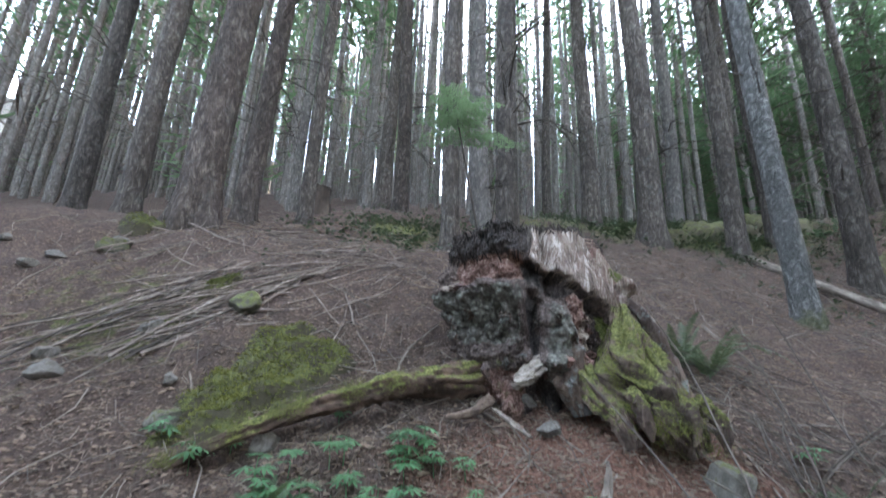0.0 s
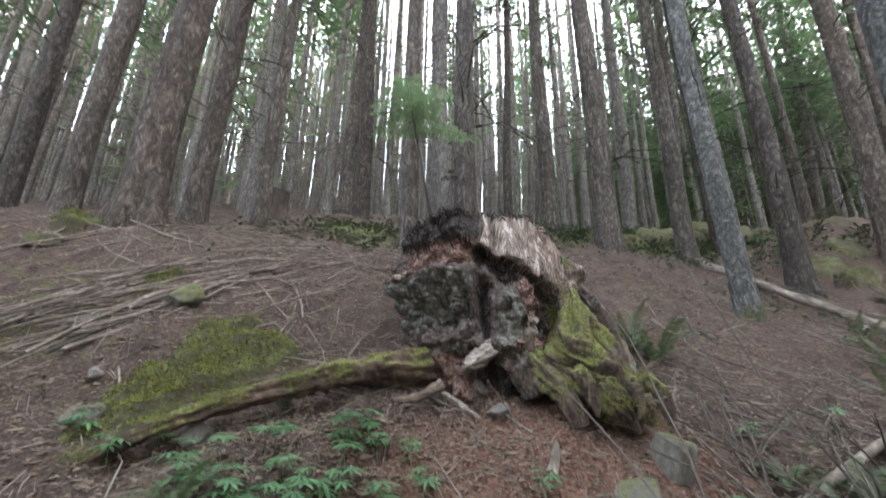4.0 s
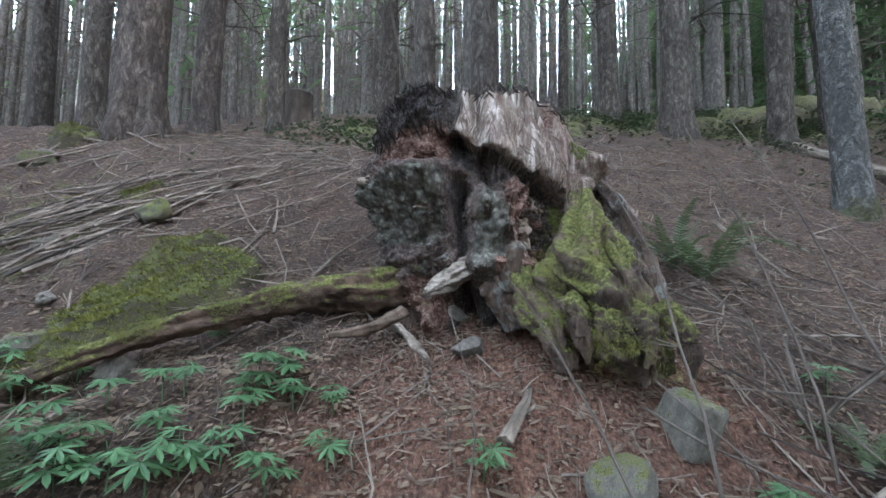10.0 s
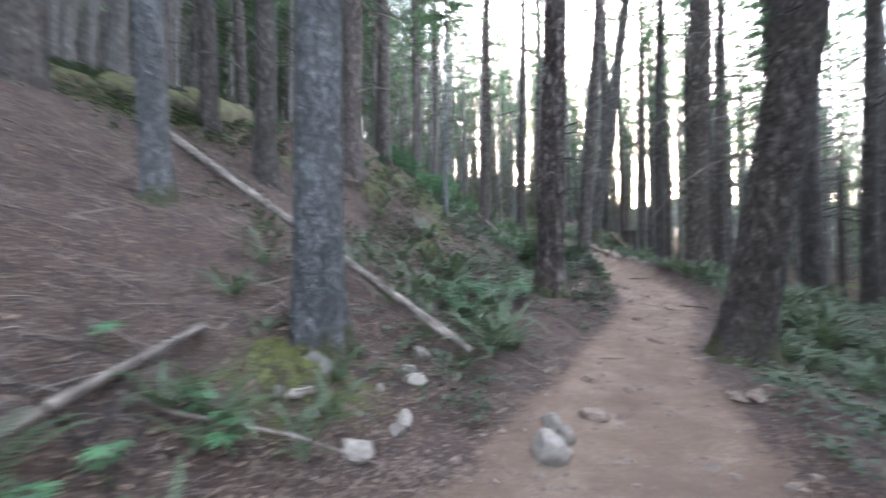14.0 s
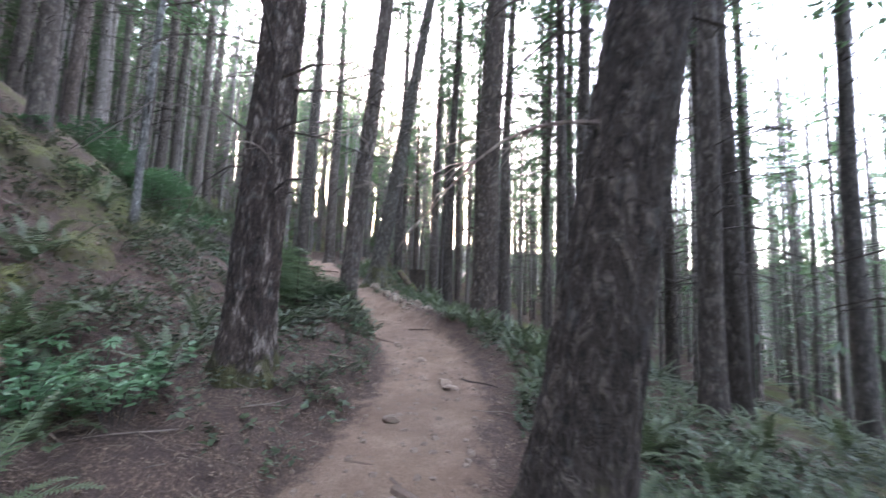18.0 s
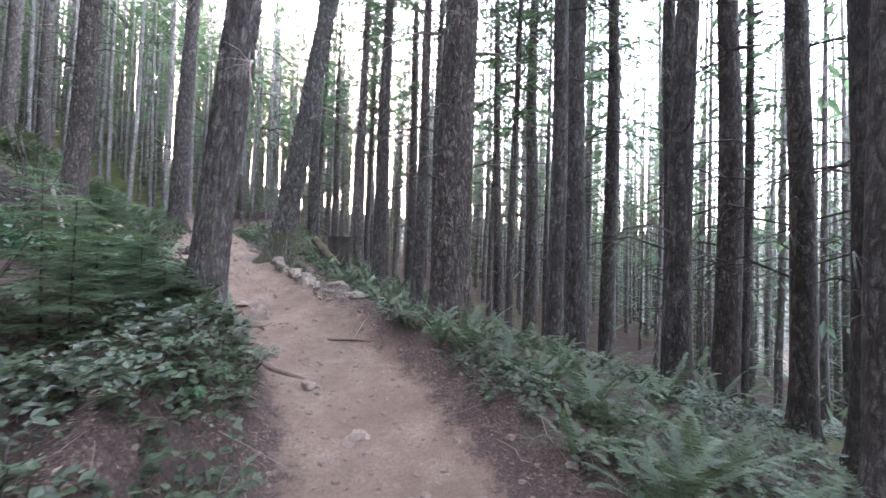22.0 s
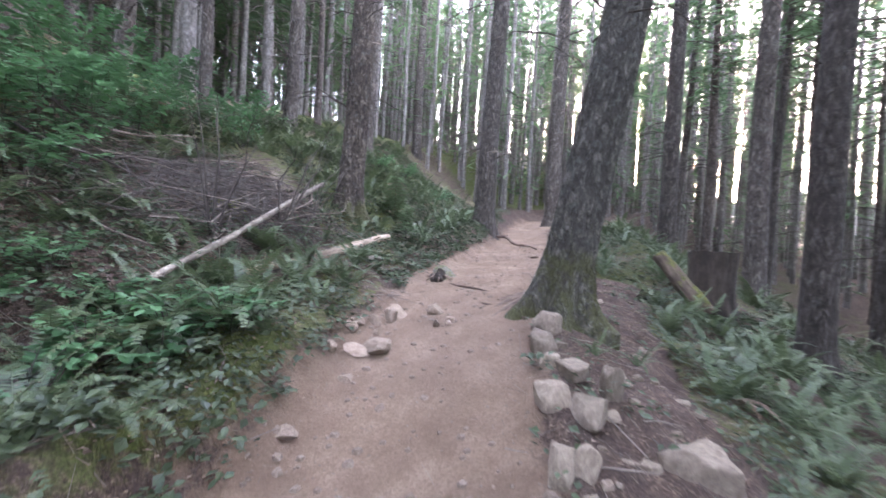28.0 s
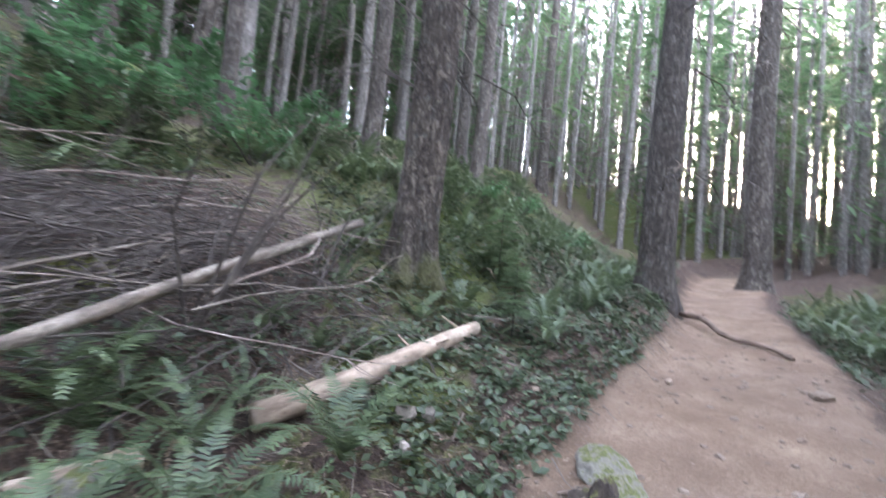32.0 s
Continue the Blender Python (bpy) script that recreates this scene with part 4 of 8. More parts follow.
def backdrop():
    """An added ring of far hillsides with painted, glowing haze: high above the trail, low towards the evening sun."""
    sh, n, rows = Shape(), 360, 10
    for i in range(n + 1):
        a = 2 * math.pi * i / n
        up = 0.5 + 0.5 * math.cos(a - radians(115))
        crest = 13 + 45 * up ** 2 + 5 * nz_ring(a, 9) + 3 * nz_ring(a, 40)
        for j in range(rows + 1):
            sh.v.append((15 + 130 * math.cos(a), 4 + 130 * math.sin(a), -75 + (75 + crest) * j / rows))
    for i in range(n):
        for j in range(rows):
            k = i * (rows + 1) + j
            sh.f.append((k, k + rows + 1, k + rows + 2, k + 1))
    solid("backdrop", sh.mesh("backdrop", DISTANCE), Matrix(), "distant wooded hillsides with painted, glowing haze", "backdrop", kind="structure")


def nz_ring(a, k):
    return noise.noise(Vector((math.cos(a) * k, math.sin(a) * k, 4.0)))


backdrop()


# ---- kinds of small things ----
def up_at(x, y, z=0.0, rx=0, ry=0, rz=0):
    return pose(x, y, ground_z(x, y) + z, rx, ry, rz)


def frond_mesh(seed, ln, pairs, droop, width):
    """A fern frond: an arching rib with paired leaflets."""
    sh, rnd = Shape(), random.Random(seed)
    rib = []
    for i in range(9):
        f = i / 8
        rib.append(Vector((ln * (f * 0.8 - 0.05 * f * f), 0.02 * math.sin(f * 5 + seed), ln * (0.98 * f - droop * f * f))))
    tube(sh, rib, [0.0045 * (1 - 0.8 * i / 8) for i in range(9)], 3, cap=False)
    for k in range(pairs):
        f = 0.1 + 0.88 * k / pairs
        i = min(int(f * 8), 7)
        p, d = rib[i].lerp(rib[i + 1], f * 8 - i), (rib[i + 1] - rib[i]).normalized()
        w = width * (math.sin(math.pi * min(1, (f * 0.85 + 0.12))) ** 0.7) * (1.05 - 0.55 * f) + 0.01
        for sgn in (-1, 1):
            if rnd.random() < 0.04:
                continue
            side = Vector((0, sgn, 0)) + d * 0.35 + Vector((0, 0, rnd.uniform(-0.3, 0.12)))
            side.normalize()
            lw = ln * 0.5 / pairs * 0.72
            q = p + side * w
            sh.add([p - d * lw * 0.8, q, p + side * w * 0.35 + d * lw * 1.1, p + d * lw * 0.5], [(0, 1, 2, 3)])
    return sh.mesh("frond", FERN_LEAF)


FRONDS = [frond_mesh(i, 0.75, 27, dr, w) for i, (dr, w) in enumerate([(0.55, 0.085), (0.75, 0.095), (0.4, 0.075), (0.95, 0.09)])]
DRY_FROND = frond_mesh(9, 0.6, 18, 1.0, 0.06)
DRY_FROND.materials.clear()
DRY_FROND.materials.append(DRY_LEAF)


def fern(x, y, size=1.0, n=12, seed=None, label="green sword fern with arching fronds on the slope"):
    rnd = random.Random(seed if seed is not None else int(x * 131 + y * 977))
    t = thing("fern", up_at(x, y, -0.02, 0, 0, rnd.uniform(0, 360)), label, "fern", "ferns beside the trail")
    for i in range(n):
        s = size * rnd.uniform(0.65, 1.15)
        m = pose(0, 0, 0, 0, rnd.uniform(-22, 12), i * 360 / n + rnd.uniform(-14, 14)) @ Matrix.Diagonal((s, s, s, 1))
        part("frond", FRONDS[rnd.randrange(4)], t, at=m)
    if rnd.random() < 0.35:
        part("dry_frond", DRY_FROND, t, "brown withered frond", pose(0, 0, 0, 0, 8, rnd.uniform(0, 360)) @ Matrix.Scale(size, 4))
    return t


def leaf_mesh(seed, n=7, ln=0.11, mat=None):
    """A hand-shaped leaf of long toothed leaflets."""
    sh, rnd = Shape(), random.Random(seed)
    for i in range(n):
        a = (i / (n - 1) - 0.5) * 4.4
        d = Vector((math.cos(a), math.sin(a), 0))
        s = Vector((-d.y, d.x, 0))
        l1 = ln * (1.05 - 0.25 * abs(a) / 2.2) * rnd.uniform(0.9, 1.1)
        w, dip = l1 * 0.125, Vector((0, 0, -l1 * rnd.uniform(0.1, 0.35)))
        sh.add([(0, 0, 0), d * l1 * 0.3 + s * w * 0.8 + dip * 0.1, d * l1 * 0.62 + s * w + dip * 0.45, d * l1 + dip, d * l1 * 0.62 - s * w + dip * 0.45,
                d * l1 * 0.3 - s * w * 0.8 + dip * 0.1, d * l1 * 0.5 + dip * 0.2 + Vector((0, 0, -0.006))],
               [(0, 1, 6), (1, 2, 6), (2, 3, 6), (3, 4, 6), (4, 5, 6), (5, 0, 6)])
    return sh.mesh("leaf", mat or HERB_LEAF)


LEAVES = [leaf_mesh(i, 7 + i % 2) for i in range(3)]
STEM = Shape()
tube(STEM, [(0, 0, -0.03), (0.01, 0, 0.1), (0.0, 0.01, 0.2)], [0.004, 0.003, 0.002], 4)
STEM = STEM.mesh("stem", HERB_LEAF)


def herb(x, y, size=1.0, seed=None):
    rnd = random.Random(seed if seed is not None else int(x * 733 + y * 271))
    t = thing("woodland_herb", up_at(x, y, 0, 0, 0, rnd.uniform(0, 360)), "bright green woodland herb with hand-shaped leaves", "plant", "herbs on the bank")
    part("stem", STEM, t, at=Matrix.Diagonal((1, 1, size, 1)))
    for i in range(rnd.randint(5, 7)):
        s, a = 0.88 * size * rnd.uniform(0.7, 1.2), i * 2.4 + rnd.uniform(-0.3, 0.3)
        h, r = size * rnd.uniform(0.1, 0.2), size * rnd.uniform(0.02, 0.07)
        part("leaf", LEAVES[i % 3], t, at=pose(r * math.cos(a), r * math.sin(a), h, rnd.uniform(-12, 12), rnd.uniform(-5, 18), math.degrees(a)) @ Matrix.Scale(s, 4))
    return t


def rock_mesh(seed, flat=0.6):
    bm = bmesh.new()
    bmesh.ops.create_icosphere(bm, subdivisions=4, radius=0.5)
    rnd = random.Random(seed)
    cuts = []
    for _ in range(9):
        d = Vector((rnd.uniform(-1, 1), rnd.uniform(-1, 1), rnd.uniform(-0.6, 1))).normalized()
        cuts.append((d, rnd.uniform(0.26, 0.42)))
    for v in bm.verts:
        for d, c in cuts:
            k = v.co.dot(d) - c
            if k > 0:
                v.co -= d * k * 0.92
        v.co *= 1 + 0.16 * noise.noise(v.co * 4 + Vector((seed, 0, 0))) + 0.05 * noise.noise(v.co * 15 + Vector((0, seed, 0)))
        v.co.z *= flat
    me = bpy.data.meshes.new("rock")
    bm.to_mesh(me)
    bm.free()
    me.shade_smooth()
    return me


def block_mesh(seed):
    """A roughly squared, worn stone."""
    bm = bmesh.new()
    bmesh.ops.create_icosphere(bm, subdivisions=4, radius=1.0)
    rnd = random.Random(seed)
    k = [rnd.uniform(-0.35, 0.35) for _ in range(5)]
    cuts = [(Vector((rnd.uniform(-1, 1), rnd.uniform(-1, 1), rnd.uniform(-0.2, 1))).normalized(), rnd.uniform(0.36, 0.5)) for _ in range(5)]
    for v in bm.verts:
        x, y, z = v.co
        g = 0.46 / (abs(x) ** 9 + abs(y) ** 9 + abs(z) ** 9) ** (1 / 9)
        x, y, z = x * g, y * g, z * g
        v.co = Vector((x * (1 + k[0] * y) + k[1] * z * 0.5, y * (1 + k[2] * x), z * (1 + k[3] * x + k[4] * y)))
        for d, c in cuts:
            q = v.co.dot(d) - c
            if q > 0:
                v.co -= d * q * 0.9
        v.co *= 1 + 0.08 * noise.noise(v.co * 3 + Vector((seed, 0, 0))) + 0.04 * noise.noise(v.co * 11 + Vector((0, seed, 0)))
        v.co.z *= 0.6
    me = bpy.data.meshes.new("rock")
    bm.to_mesh(me)
    bm.free()
    me.shade_smooth()
    return me


ROCK_SHAPES = [rock_mesh(i, f) for i, f in enumerate((0.55, 0.7, 0.45, 0.85, 0.35, 0.6))] + [block_mesh(i) for i in range(4)]
ROCK_CACHE = {}


def rock(x, y, w, h, mat=ROCK, sink=0.3, group="loose stones beside the trail", label="", turn=None, shape=""):
    rnd = random.Random(int(x * 517 + y * 811))
    i = rnd.randrange(6, 10) if shape else rnd.randrange(6)
    key = (i, mat.name)
    if key not in ROCK_CACHE:
        me = ROCK_SHAPES[i].copy()
        me.materials.append(mat)
        ROCK_CACHE[key] = me
    lab = label or {"grey_rock": "angular grey stone half sunk in the ground", "dusty_trail_rock": "dusty tan stone bedded in the trail",
                    "mossy_rock": "grey rock with a cap of moss", "moss_covered_rock": "round boulder covered in yellow-green moss", "pale_rock": "pale whitish stone lying on the litter", "tan_block": "squared tan stone below the trail edge"}[mat.name]
    flat = (0.55, 0.7, 0.45, 0.85, 0.35, 0.6, 0.6, 0.6, 0.6, 0.6)[i]
    m = up_at(x, y, h * (0.5 - sink), rnd.uniform(-10, 10), rnd.uniform(-10, 10), rnd.uniform(0, 360) if turn is None else turn)
    return solid("rock", ROCK_CACHE[key], m @ Matrix.Diagonal((w, w * rnd.uniform(0.65, 0.95), h / flat, 1)), lab, "rock", group)


def stick(p, q, r, mat=TWIG, bow=0.05, forks=2, label="thin dead branch lying on the needle litter", name="fallen_branch", group="fallen branches", sides=5):
    """A crooked branch from p to q with a few side twigs."""
    p, q = Vector(p), Vector(q)
    if name == "surface_root":
        p.z, q.z = p.z + r * 0.05, q.z + r * 0.05
    rnd = random.Random(int(p.x * 331 + p.y * 719 + q.x * 97))
    ln, sh = (q - p).length, Shape()
    r = r * 0.78 if r < 0.033 else r
    d, a, b = frame_of(q - p)
    n = max(4, int(ln * 3.5))
    ph = rnd.uniform(0, 6)
    pts = [(q - p) * (i / n) + (a * math.sin(i / n * 3.14) * bow * ln + (a * math.sin(i * 1.7 + ph) + b * math.cos(i * 1.3 + ph)) * ln * 0.014) for i in range(n + 1)]
    tube(sh, pts, [r * (1 - 0.6 * i / n) for i in range(n + 1)], sides, 0.25, ph)
    for _ in range(forks):
        f = rnd.uniform(0.3, 0.9)
        o = pts[int(f * n)]
        e = o + (d * rnd.uniform(0.1, 0.3) + a * rnd.uniform(-0.3, 0.3) + b * rnd.uniform(-0.1, 0.12)) * ln * rnd.uniform(0.4, 0.8)
        tube(sh, [o, o.lerp(e, 0.5) + b * 0.02, e], [r * 0.4, r * 0.3, r * 0.15], 4)
    turn = Vector((0, 0, 1)).rotation_difference(d).to_matrix()
    sh.v = [turn.transposed() @ v for v in sh.v]
    return solid(name, sh.mesh(name, mat), Matrix.Translation(p) @ turn.to_4x4(), label, "branch", group)


def ground_stick(x, y, ang, ln, r, mat=TWIG, lift=0.03, **kw):
    dx, dy = math.cos(ang) * ln / 2, math.sin(ang) * ln / 2
    zs = [ground_z(x + dx * f, y + dy * f) for f in (-1, -0.5, 0, 0.5, 1)]
    z0, z1 = zs[0] + lift, zs[4] + lift
    mid = max(zs[1] - (z0 * 0.75 + z1 * 0.25), zs[2] - (z0 + z1) / 2, zs[3] - (z0 * 0.25 + z1 * 0.75), 0)
    return stick((x - dx, y - dy, z0 + mid * 0.7), (x + dx, y + dy, z1 + mid * 0.7), r, mat, **kw)


def log(points, r0, r1, mat, label, name="fallen_log", stubs=5, sides=14):
    """A fallen trunk along points, with broken branch stubs and pale cut ends."""
    pts = [Vector(p) for p in points]
    o = pts[0]
    turn = Vector((0, 0, 1)).rotation_difference(pts[-1] - o).to_matrix()
    t = thing(name, Matrix.Translation(o) @ turn.to_4x4(), label, "log")
    sh, fine, rr = Shape(), [], []
    n = 14
    for k in range(len(pts) - 1):
        for i in range(n):
            f = (k + i / n) / (len(pts) - 1)
            fine.append(pts[k].lerp(pts[k + 1], i / n) - o)
            rr.append(r0 + (r1 - r0) * f)
    fine.append(pts[-1] - o)
    rr.append(r1)
    tube(sh, fine, rr, sides, 0.16, pts[0].x)
    sh.v = [turn.transposed() @ v for v in sh.v]
    part("trunk", sh.mesh("trunk", mat, True), t)
    rnd = random.Random(int(o.x * 100))
    for _ in range(stubs):
        i = rnd.randrange(2, len(fine) - 2)
        d, a, b = frame_of(fine[i + 1] - fine[i])
        g = rnd.uniform(0, 6.28)
        out = a * math.cos(g) + b * math.sin(g)
        s2 = Shape()
        tube(s2, [fine[i] + out * rr[i] * 0.6, fine[i] + out * (rr[i] + rnd.uniform(0.05, 0.25)) + d * 0.05], [rr[i] * 0.22, rr[i] * 0.1], 6)
        s2.v = [turn.transposed() @ v for v in s2.v]
        part("branch_stub", s2.mesh("branch_stub", mat), t)
    return t


def bough_mesh(seed, z0, z1, reach, boughs, shoots, size, mat):
    """Layered flat boughs; each side shoot carries short needle blades on both sides."""
    sh, rnd = Shape(), random.Random(seed)
    up = Vector((0, 0, 1))
    for i in range(boughs):
        f = (i + rnd.random()) / boughs
        z, a = z0 + (z1 - z0) * f, i * 2.4 + rnd.uniform(-0.5, 0.5)
        ln = reach * (1 - f) ** 0.7 * rnd.uniform(0.65, 1.15) + 0.06
        out = Vector((math.cos(a), math.sin(a), 0))
        across_it = Vector((-out.y, out.x, 0))
        droop = rnd.uniform(0.1, 0.4)
        prev = Vector((0, 0, z))
        n = max(4, int(shoots * 1.3 * ln / reach) + 2)
        for j in range(1, n + 1):
            g = j / n
            p = out * ln * g + Vector((0, 0, z + ln * (0.22 * g - droop * g * g)))
            tube(sh, [prev, p], [0.004 * (1.2 - g), 0.003 * (1.2 - g)], 3, cap=False)
            for side in (-1, 1):
                d = (across_it * side * rnd.uniform(0.7, 1.0) + out * rnd.uniform(0.5, 1.0) + up * rnd.uniform(-0.35, 0.08)).normalized()
                sl = size * (1.15 - 0.7 * g) * rnd.uniform(0.7, 1.2)
                cross = d.cross(up).normalized()
                for k in range(4):
                    q = prev + d * sl * (k + 0.3) / 4
                    for w in (-1, 1):
                        spray(sh, q, d * 0.75 + cross * w * 0.8 + up * rnd.uniform(-0.2, 0.15), up, sl * 0.42, sl * 0.06)
                spray(sh, prev + d * sl * 0.7, d, up, sl * 0.5, sl * 0.08)
            prev = p
    return sh.mesh("crown", mat)


def sapling(x, y, h, reach, z0=0.2, mat=NEEDLES_FRESH, label="young conifer sapling with soft green boughs", lean=(0, 0), base=None, boughs=26, size=0.22, seed=5, sp=9):
    rnd = random.Random(seed)
    t = thing("conifer_sapling", pose(x, y, ground_z(x, y) if base is None else base), label, "sapling")
    sh = Shape()
    tube(sh, [(lean[0] * f * h, lean[1] * f * h, f * h - 0.03) for f in (0, 0.25, 0.5, 0.75, 1)], [0.004 + 0.008 * h * g for g in (1, 0.8, 0.6, 0.4, 0.15)], 6)
    part("trunk", sh.mesh("trunk", TWIG_DARK), t)
    cm = bough_mesh(seed, z0 * h, h, reach, boughs, sp, size, mat)
    for v in cm.vertices:
        v.co.x += lean[0] * v.co.z
        v.co.y += lean[1] * v.co.z
    part("crown", cm, t)
    return t


def shrub(x, y, h, spread, stems, mat=TWIG_DARK, leaf=None, seed=3, label="bare thin-stemmed shrub", lean=(0, 0), leaves=40, thick=1.0):
    """Upright thin stems from one root, each a part; leafy where leaf is given."""
    rnd = random.Random(seed)
    t = thing("shrub", up_at(x, y), label, "shrub")
    foliage = Shape()
    for _ in range(stems):
        a, k = rnd.uniform(0, 6.28), rnd.uniform(0.5, 1) * spread
        hh = h * rnd.uniform(0.6, 1)
        e = Vector((math.cos(a) * k + lean[0] * hh, math.sin(a) * k + lean[1] * hh, hh))
        mid = e * 0.5 + Vector((rnd.uniform(-0.06, 0.06), rnd.uniform(-0.06, 0.06), 0.05)) * h
        sh = Shape()
        tube(sh, [(0, 0, -0.05), mid * 0.55, mid, e * 0.8, e], [thick * q for q in (0.011, 0.009, 0.007, 0.005, 0.002)], 5)
        for _ in range(6):
            f = rnd.uniform(0.35, 1)
            p = mid.lerp(e, f)
            tw = p + Vector((rnd.uniform(-1, 1), rnd.uniform(-1, 1), rnd.uniform(-0.1, 0.8))) * h * 0.16
            tube(sh, [p, p.lerp(tw, 0.5) + Vector((0, 0, 0.01)), tw], [0.004, 0.003, 0.001], 3)
        part("stem", sh.mesh("stem", mat), t)
        if leaf:
            for _ in range(leaves):
                p = mid.lerp(e, rnd.random()) + Vector((rnd.gauss(0, 1), rnd.gauss(0, 1), rnd.gauss(0, 0.6))) * h * 0.13
                d = Vector((rnd.uniform(-1, 1), rnd.uniform(-1, 1), rnd.uniform(-0.5, 0.2)))
                spray(foliage, p, d, Vector((0, 0, 1)), rnd.uniform(0.06, 0.13), rnd.uniform(0.02, 0.04))
    if leaf:
        part("foliage", foliage.mesh("foliage", leaf), t)
    return t

# ---- the old stump ----
def sstep(a, b, x):
    t = max(0.0, min(1.0, (x - a) / (b - a)))
    return t * t * (3 - 2 * t)


def nz(x, y, z):
    return noise.noise(Vector((x, y, z)))


def spline(pts, n):
    """A smooth line through points, n steps between each two."""
    P = [Vector(p) for p in pts]
    P = [P[0] * 2 - P[1], *P, P[-1] * 2 - P[-2]]
    out = []
    for k in range(1, len(P) - 2):
        for i in range(n):
            t = i / n
            a, b, c, d = P[k - 1], P[k], P[k + 1], P[k + 2]
            out.append(0.5 * (2 * b + (c - a) * t + (2 * a - 5 * b + 4 * c - d) * t * t + (3 * b - a - 3 * c + d) * t ** 3))
    return out + [P[-2]]


def build_stump():
    cx, cy = 0.98, 4.0
    base = ground_z(cx, cy - 0.75) - 0.2
    t = thing("old_stump", pose(cx, cy, base), "huge rotten tree stump with a hollow side and moss-grown roots", "stump")
    HT = 2.44 - base

    def rim_of(a):
        """Height of the broken rim: level at the left and front, falling away on the uphill right."""
        c, s = math.cos(a), math.sin(a)
        h = HT - 0.2 * sstep(5.25, 5.7, a) * (1 - sstep(0.6, 1.6, a - 6.28)) - 0.28 * sstep(5.55, 6.05, a) - 0.5 * (1 - sstep(0.3, 1.4, a))
        return h + 0.06 * nz(c * 3, s * 3, 3) + 0.05 * nz(c * 9, s * 9, 5) + 0.03 * nz(c * 24, s * 24, 8)

    def side_of(a, f):
        """Radius, height, wear and painted shade of the side at an angle and a share of the height."""
        c, s = math.cos(a), math.sin(a)
        top = rim_of(a)
        z = f * top
        w = z + base                                          # height in the world
        wa = a + 0.10 * nz(c * 4, s * 4, w * 2.2) + 0.04 * nz(c * 11, s * 11, w * 6)
        ww = w + 0.05 * nz(c * 3 + 5, s * 3, w * 3) + 0.03 * nz(c * 10 + 5, s * 10, w * 8)
        left = sstep(2.9, 3.3, wa) * (1 - sstep(4.3, 4.5, wa))
        front = sstep(4.2, 4.5, wa) * (1 - sstep(5.3, 5.55, wa))
        right = sstep(5.45, 5.7, a) + 1 - sstep(1.0, 1.8, a)
        line = 2.06 - 0.36 * (wa - 4.6) + 0.05 * nz(a * 7, 0, 1) + 0.03 * nz(a * 19, 0, 2)
        slab = sstep(4.42, 4.5, wa) * (1 - sstep(5.75, 5.95, wa))
        pale = slab * sstep(line - 0.015, line + 0.015, w)
        # the general form: widest at shoulder height on the left, leaning back above
        r = 0.75 + 0.06 * nz(c * 1.7, s * 1.7, w * 1.3)
        r += left * (0.09 * sstep(1.5, 1.85, w) - 0.09 * sstep(2.0, 2.45, w))
        r += 0.05 * front - front * 0.17 * sstep(1.85, 2.45, w)
        r += right * (0.16 * sstep(1.5, 1.95, w) - 0.34 * sstep(1.95, 2.4, w))
        r += 0.10 * sstep(1.5, 1.15, w) * front
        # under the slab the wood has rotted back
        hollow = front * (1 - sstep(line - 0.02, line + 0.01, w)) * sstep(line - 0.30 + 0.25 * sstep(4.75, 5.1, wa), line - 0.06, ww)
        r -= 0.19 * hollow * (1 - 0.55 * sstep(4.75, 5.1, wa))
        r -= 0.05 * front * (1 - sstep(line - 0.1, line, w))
        pillar = math.exp(-((wa - 4.74) / 0.11) ** 2) * sstep(1.85, 1.72, w)
        r += 0.10 * pillar
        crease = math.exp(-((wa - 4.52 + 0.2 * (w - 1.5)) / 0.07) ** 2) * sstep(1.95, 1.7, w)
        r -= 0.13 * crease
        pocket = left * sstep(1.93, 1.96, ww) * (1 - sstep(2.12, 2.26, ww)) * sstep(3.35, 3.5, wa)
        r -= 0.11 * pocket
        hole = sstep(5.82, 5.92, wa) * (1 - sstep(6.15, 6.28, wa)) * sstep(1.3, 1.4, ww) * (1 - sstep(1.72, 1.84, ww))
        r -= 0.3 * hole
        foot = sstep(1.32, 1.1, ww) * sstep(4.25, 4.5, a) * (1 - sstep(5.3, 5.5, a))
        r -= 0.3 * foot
        # knobs and lumps of rot
        knobby = max(left * (1 - sstep(1.9, 1.95, ww)), 0.75 * front * (1 - sstep(line - 0.05, line, w)), 0.6 * left, 0.8 * right)
        v = noise.voronoi(Vector((c * 4.6, s * 4.6, w * 5.5)))[0]
        v2 = noise.voronoi(Vector((c * 11.0, s * 11.0, w * 13.0)))[0]
        r += knobby * (0.15 * (0.42 - v[0]) + 0.07 * (0.4 - v2[0]) + 0.05 * nz(c * 8, s * 8, w * 9) + 0.07 * (0.2 - abs(nz(c * 17, s * 17, w * 15))))
        r += left * (1 - sstep(1.9, 1.95, ww)) * 0.07 * sstep(1.7, 1.9, w)
        # torn fibres of the slab
        split = min(0.0, nz(c * 9, s * 9, w * 0.7) + 0.1)
        r += pale * (0.03 * nz(c * 26, s * 26, w * 1.6) + 0.11 * split + 0.018 * nz(c * 55, s * 55, w * 4) + 0.03 * nz(c * 7, s * 7, w * 6))
        r -= pale * 0.09 * sstep(0.035, 0.0, abs(wa - 5.32)) * sstep(1.8, 1.9, w)
        rest = 1 - pale
        r += rest * (0.035 * nz(c * 14, s * 14, w * 8) + 0.02 * nz(c * 34, s * 34, w * 26))
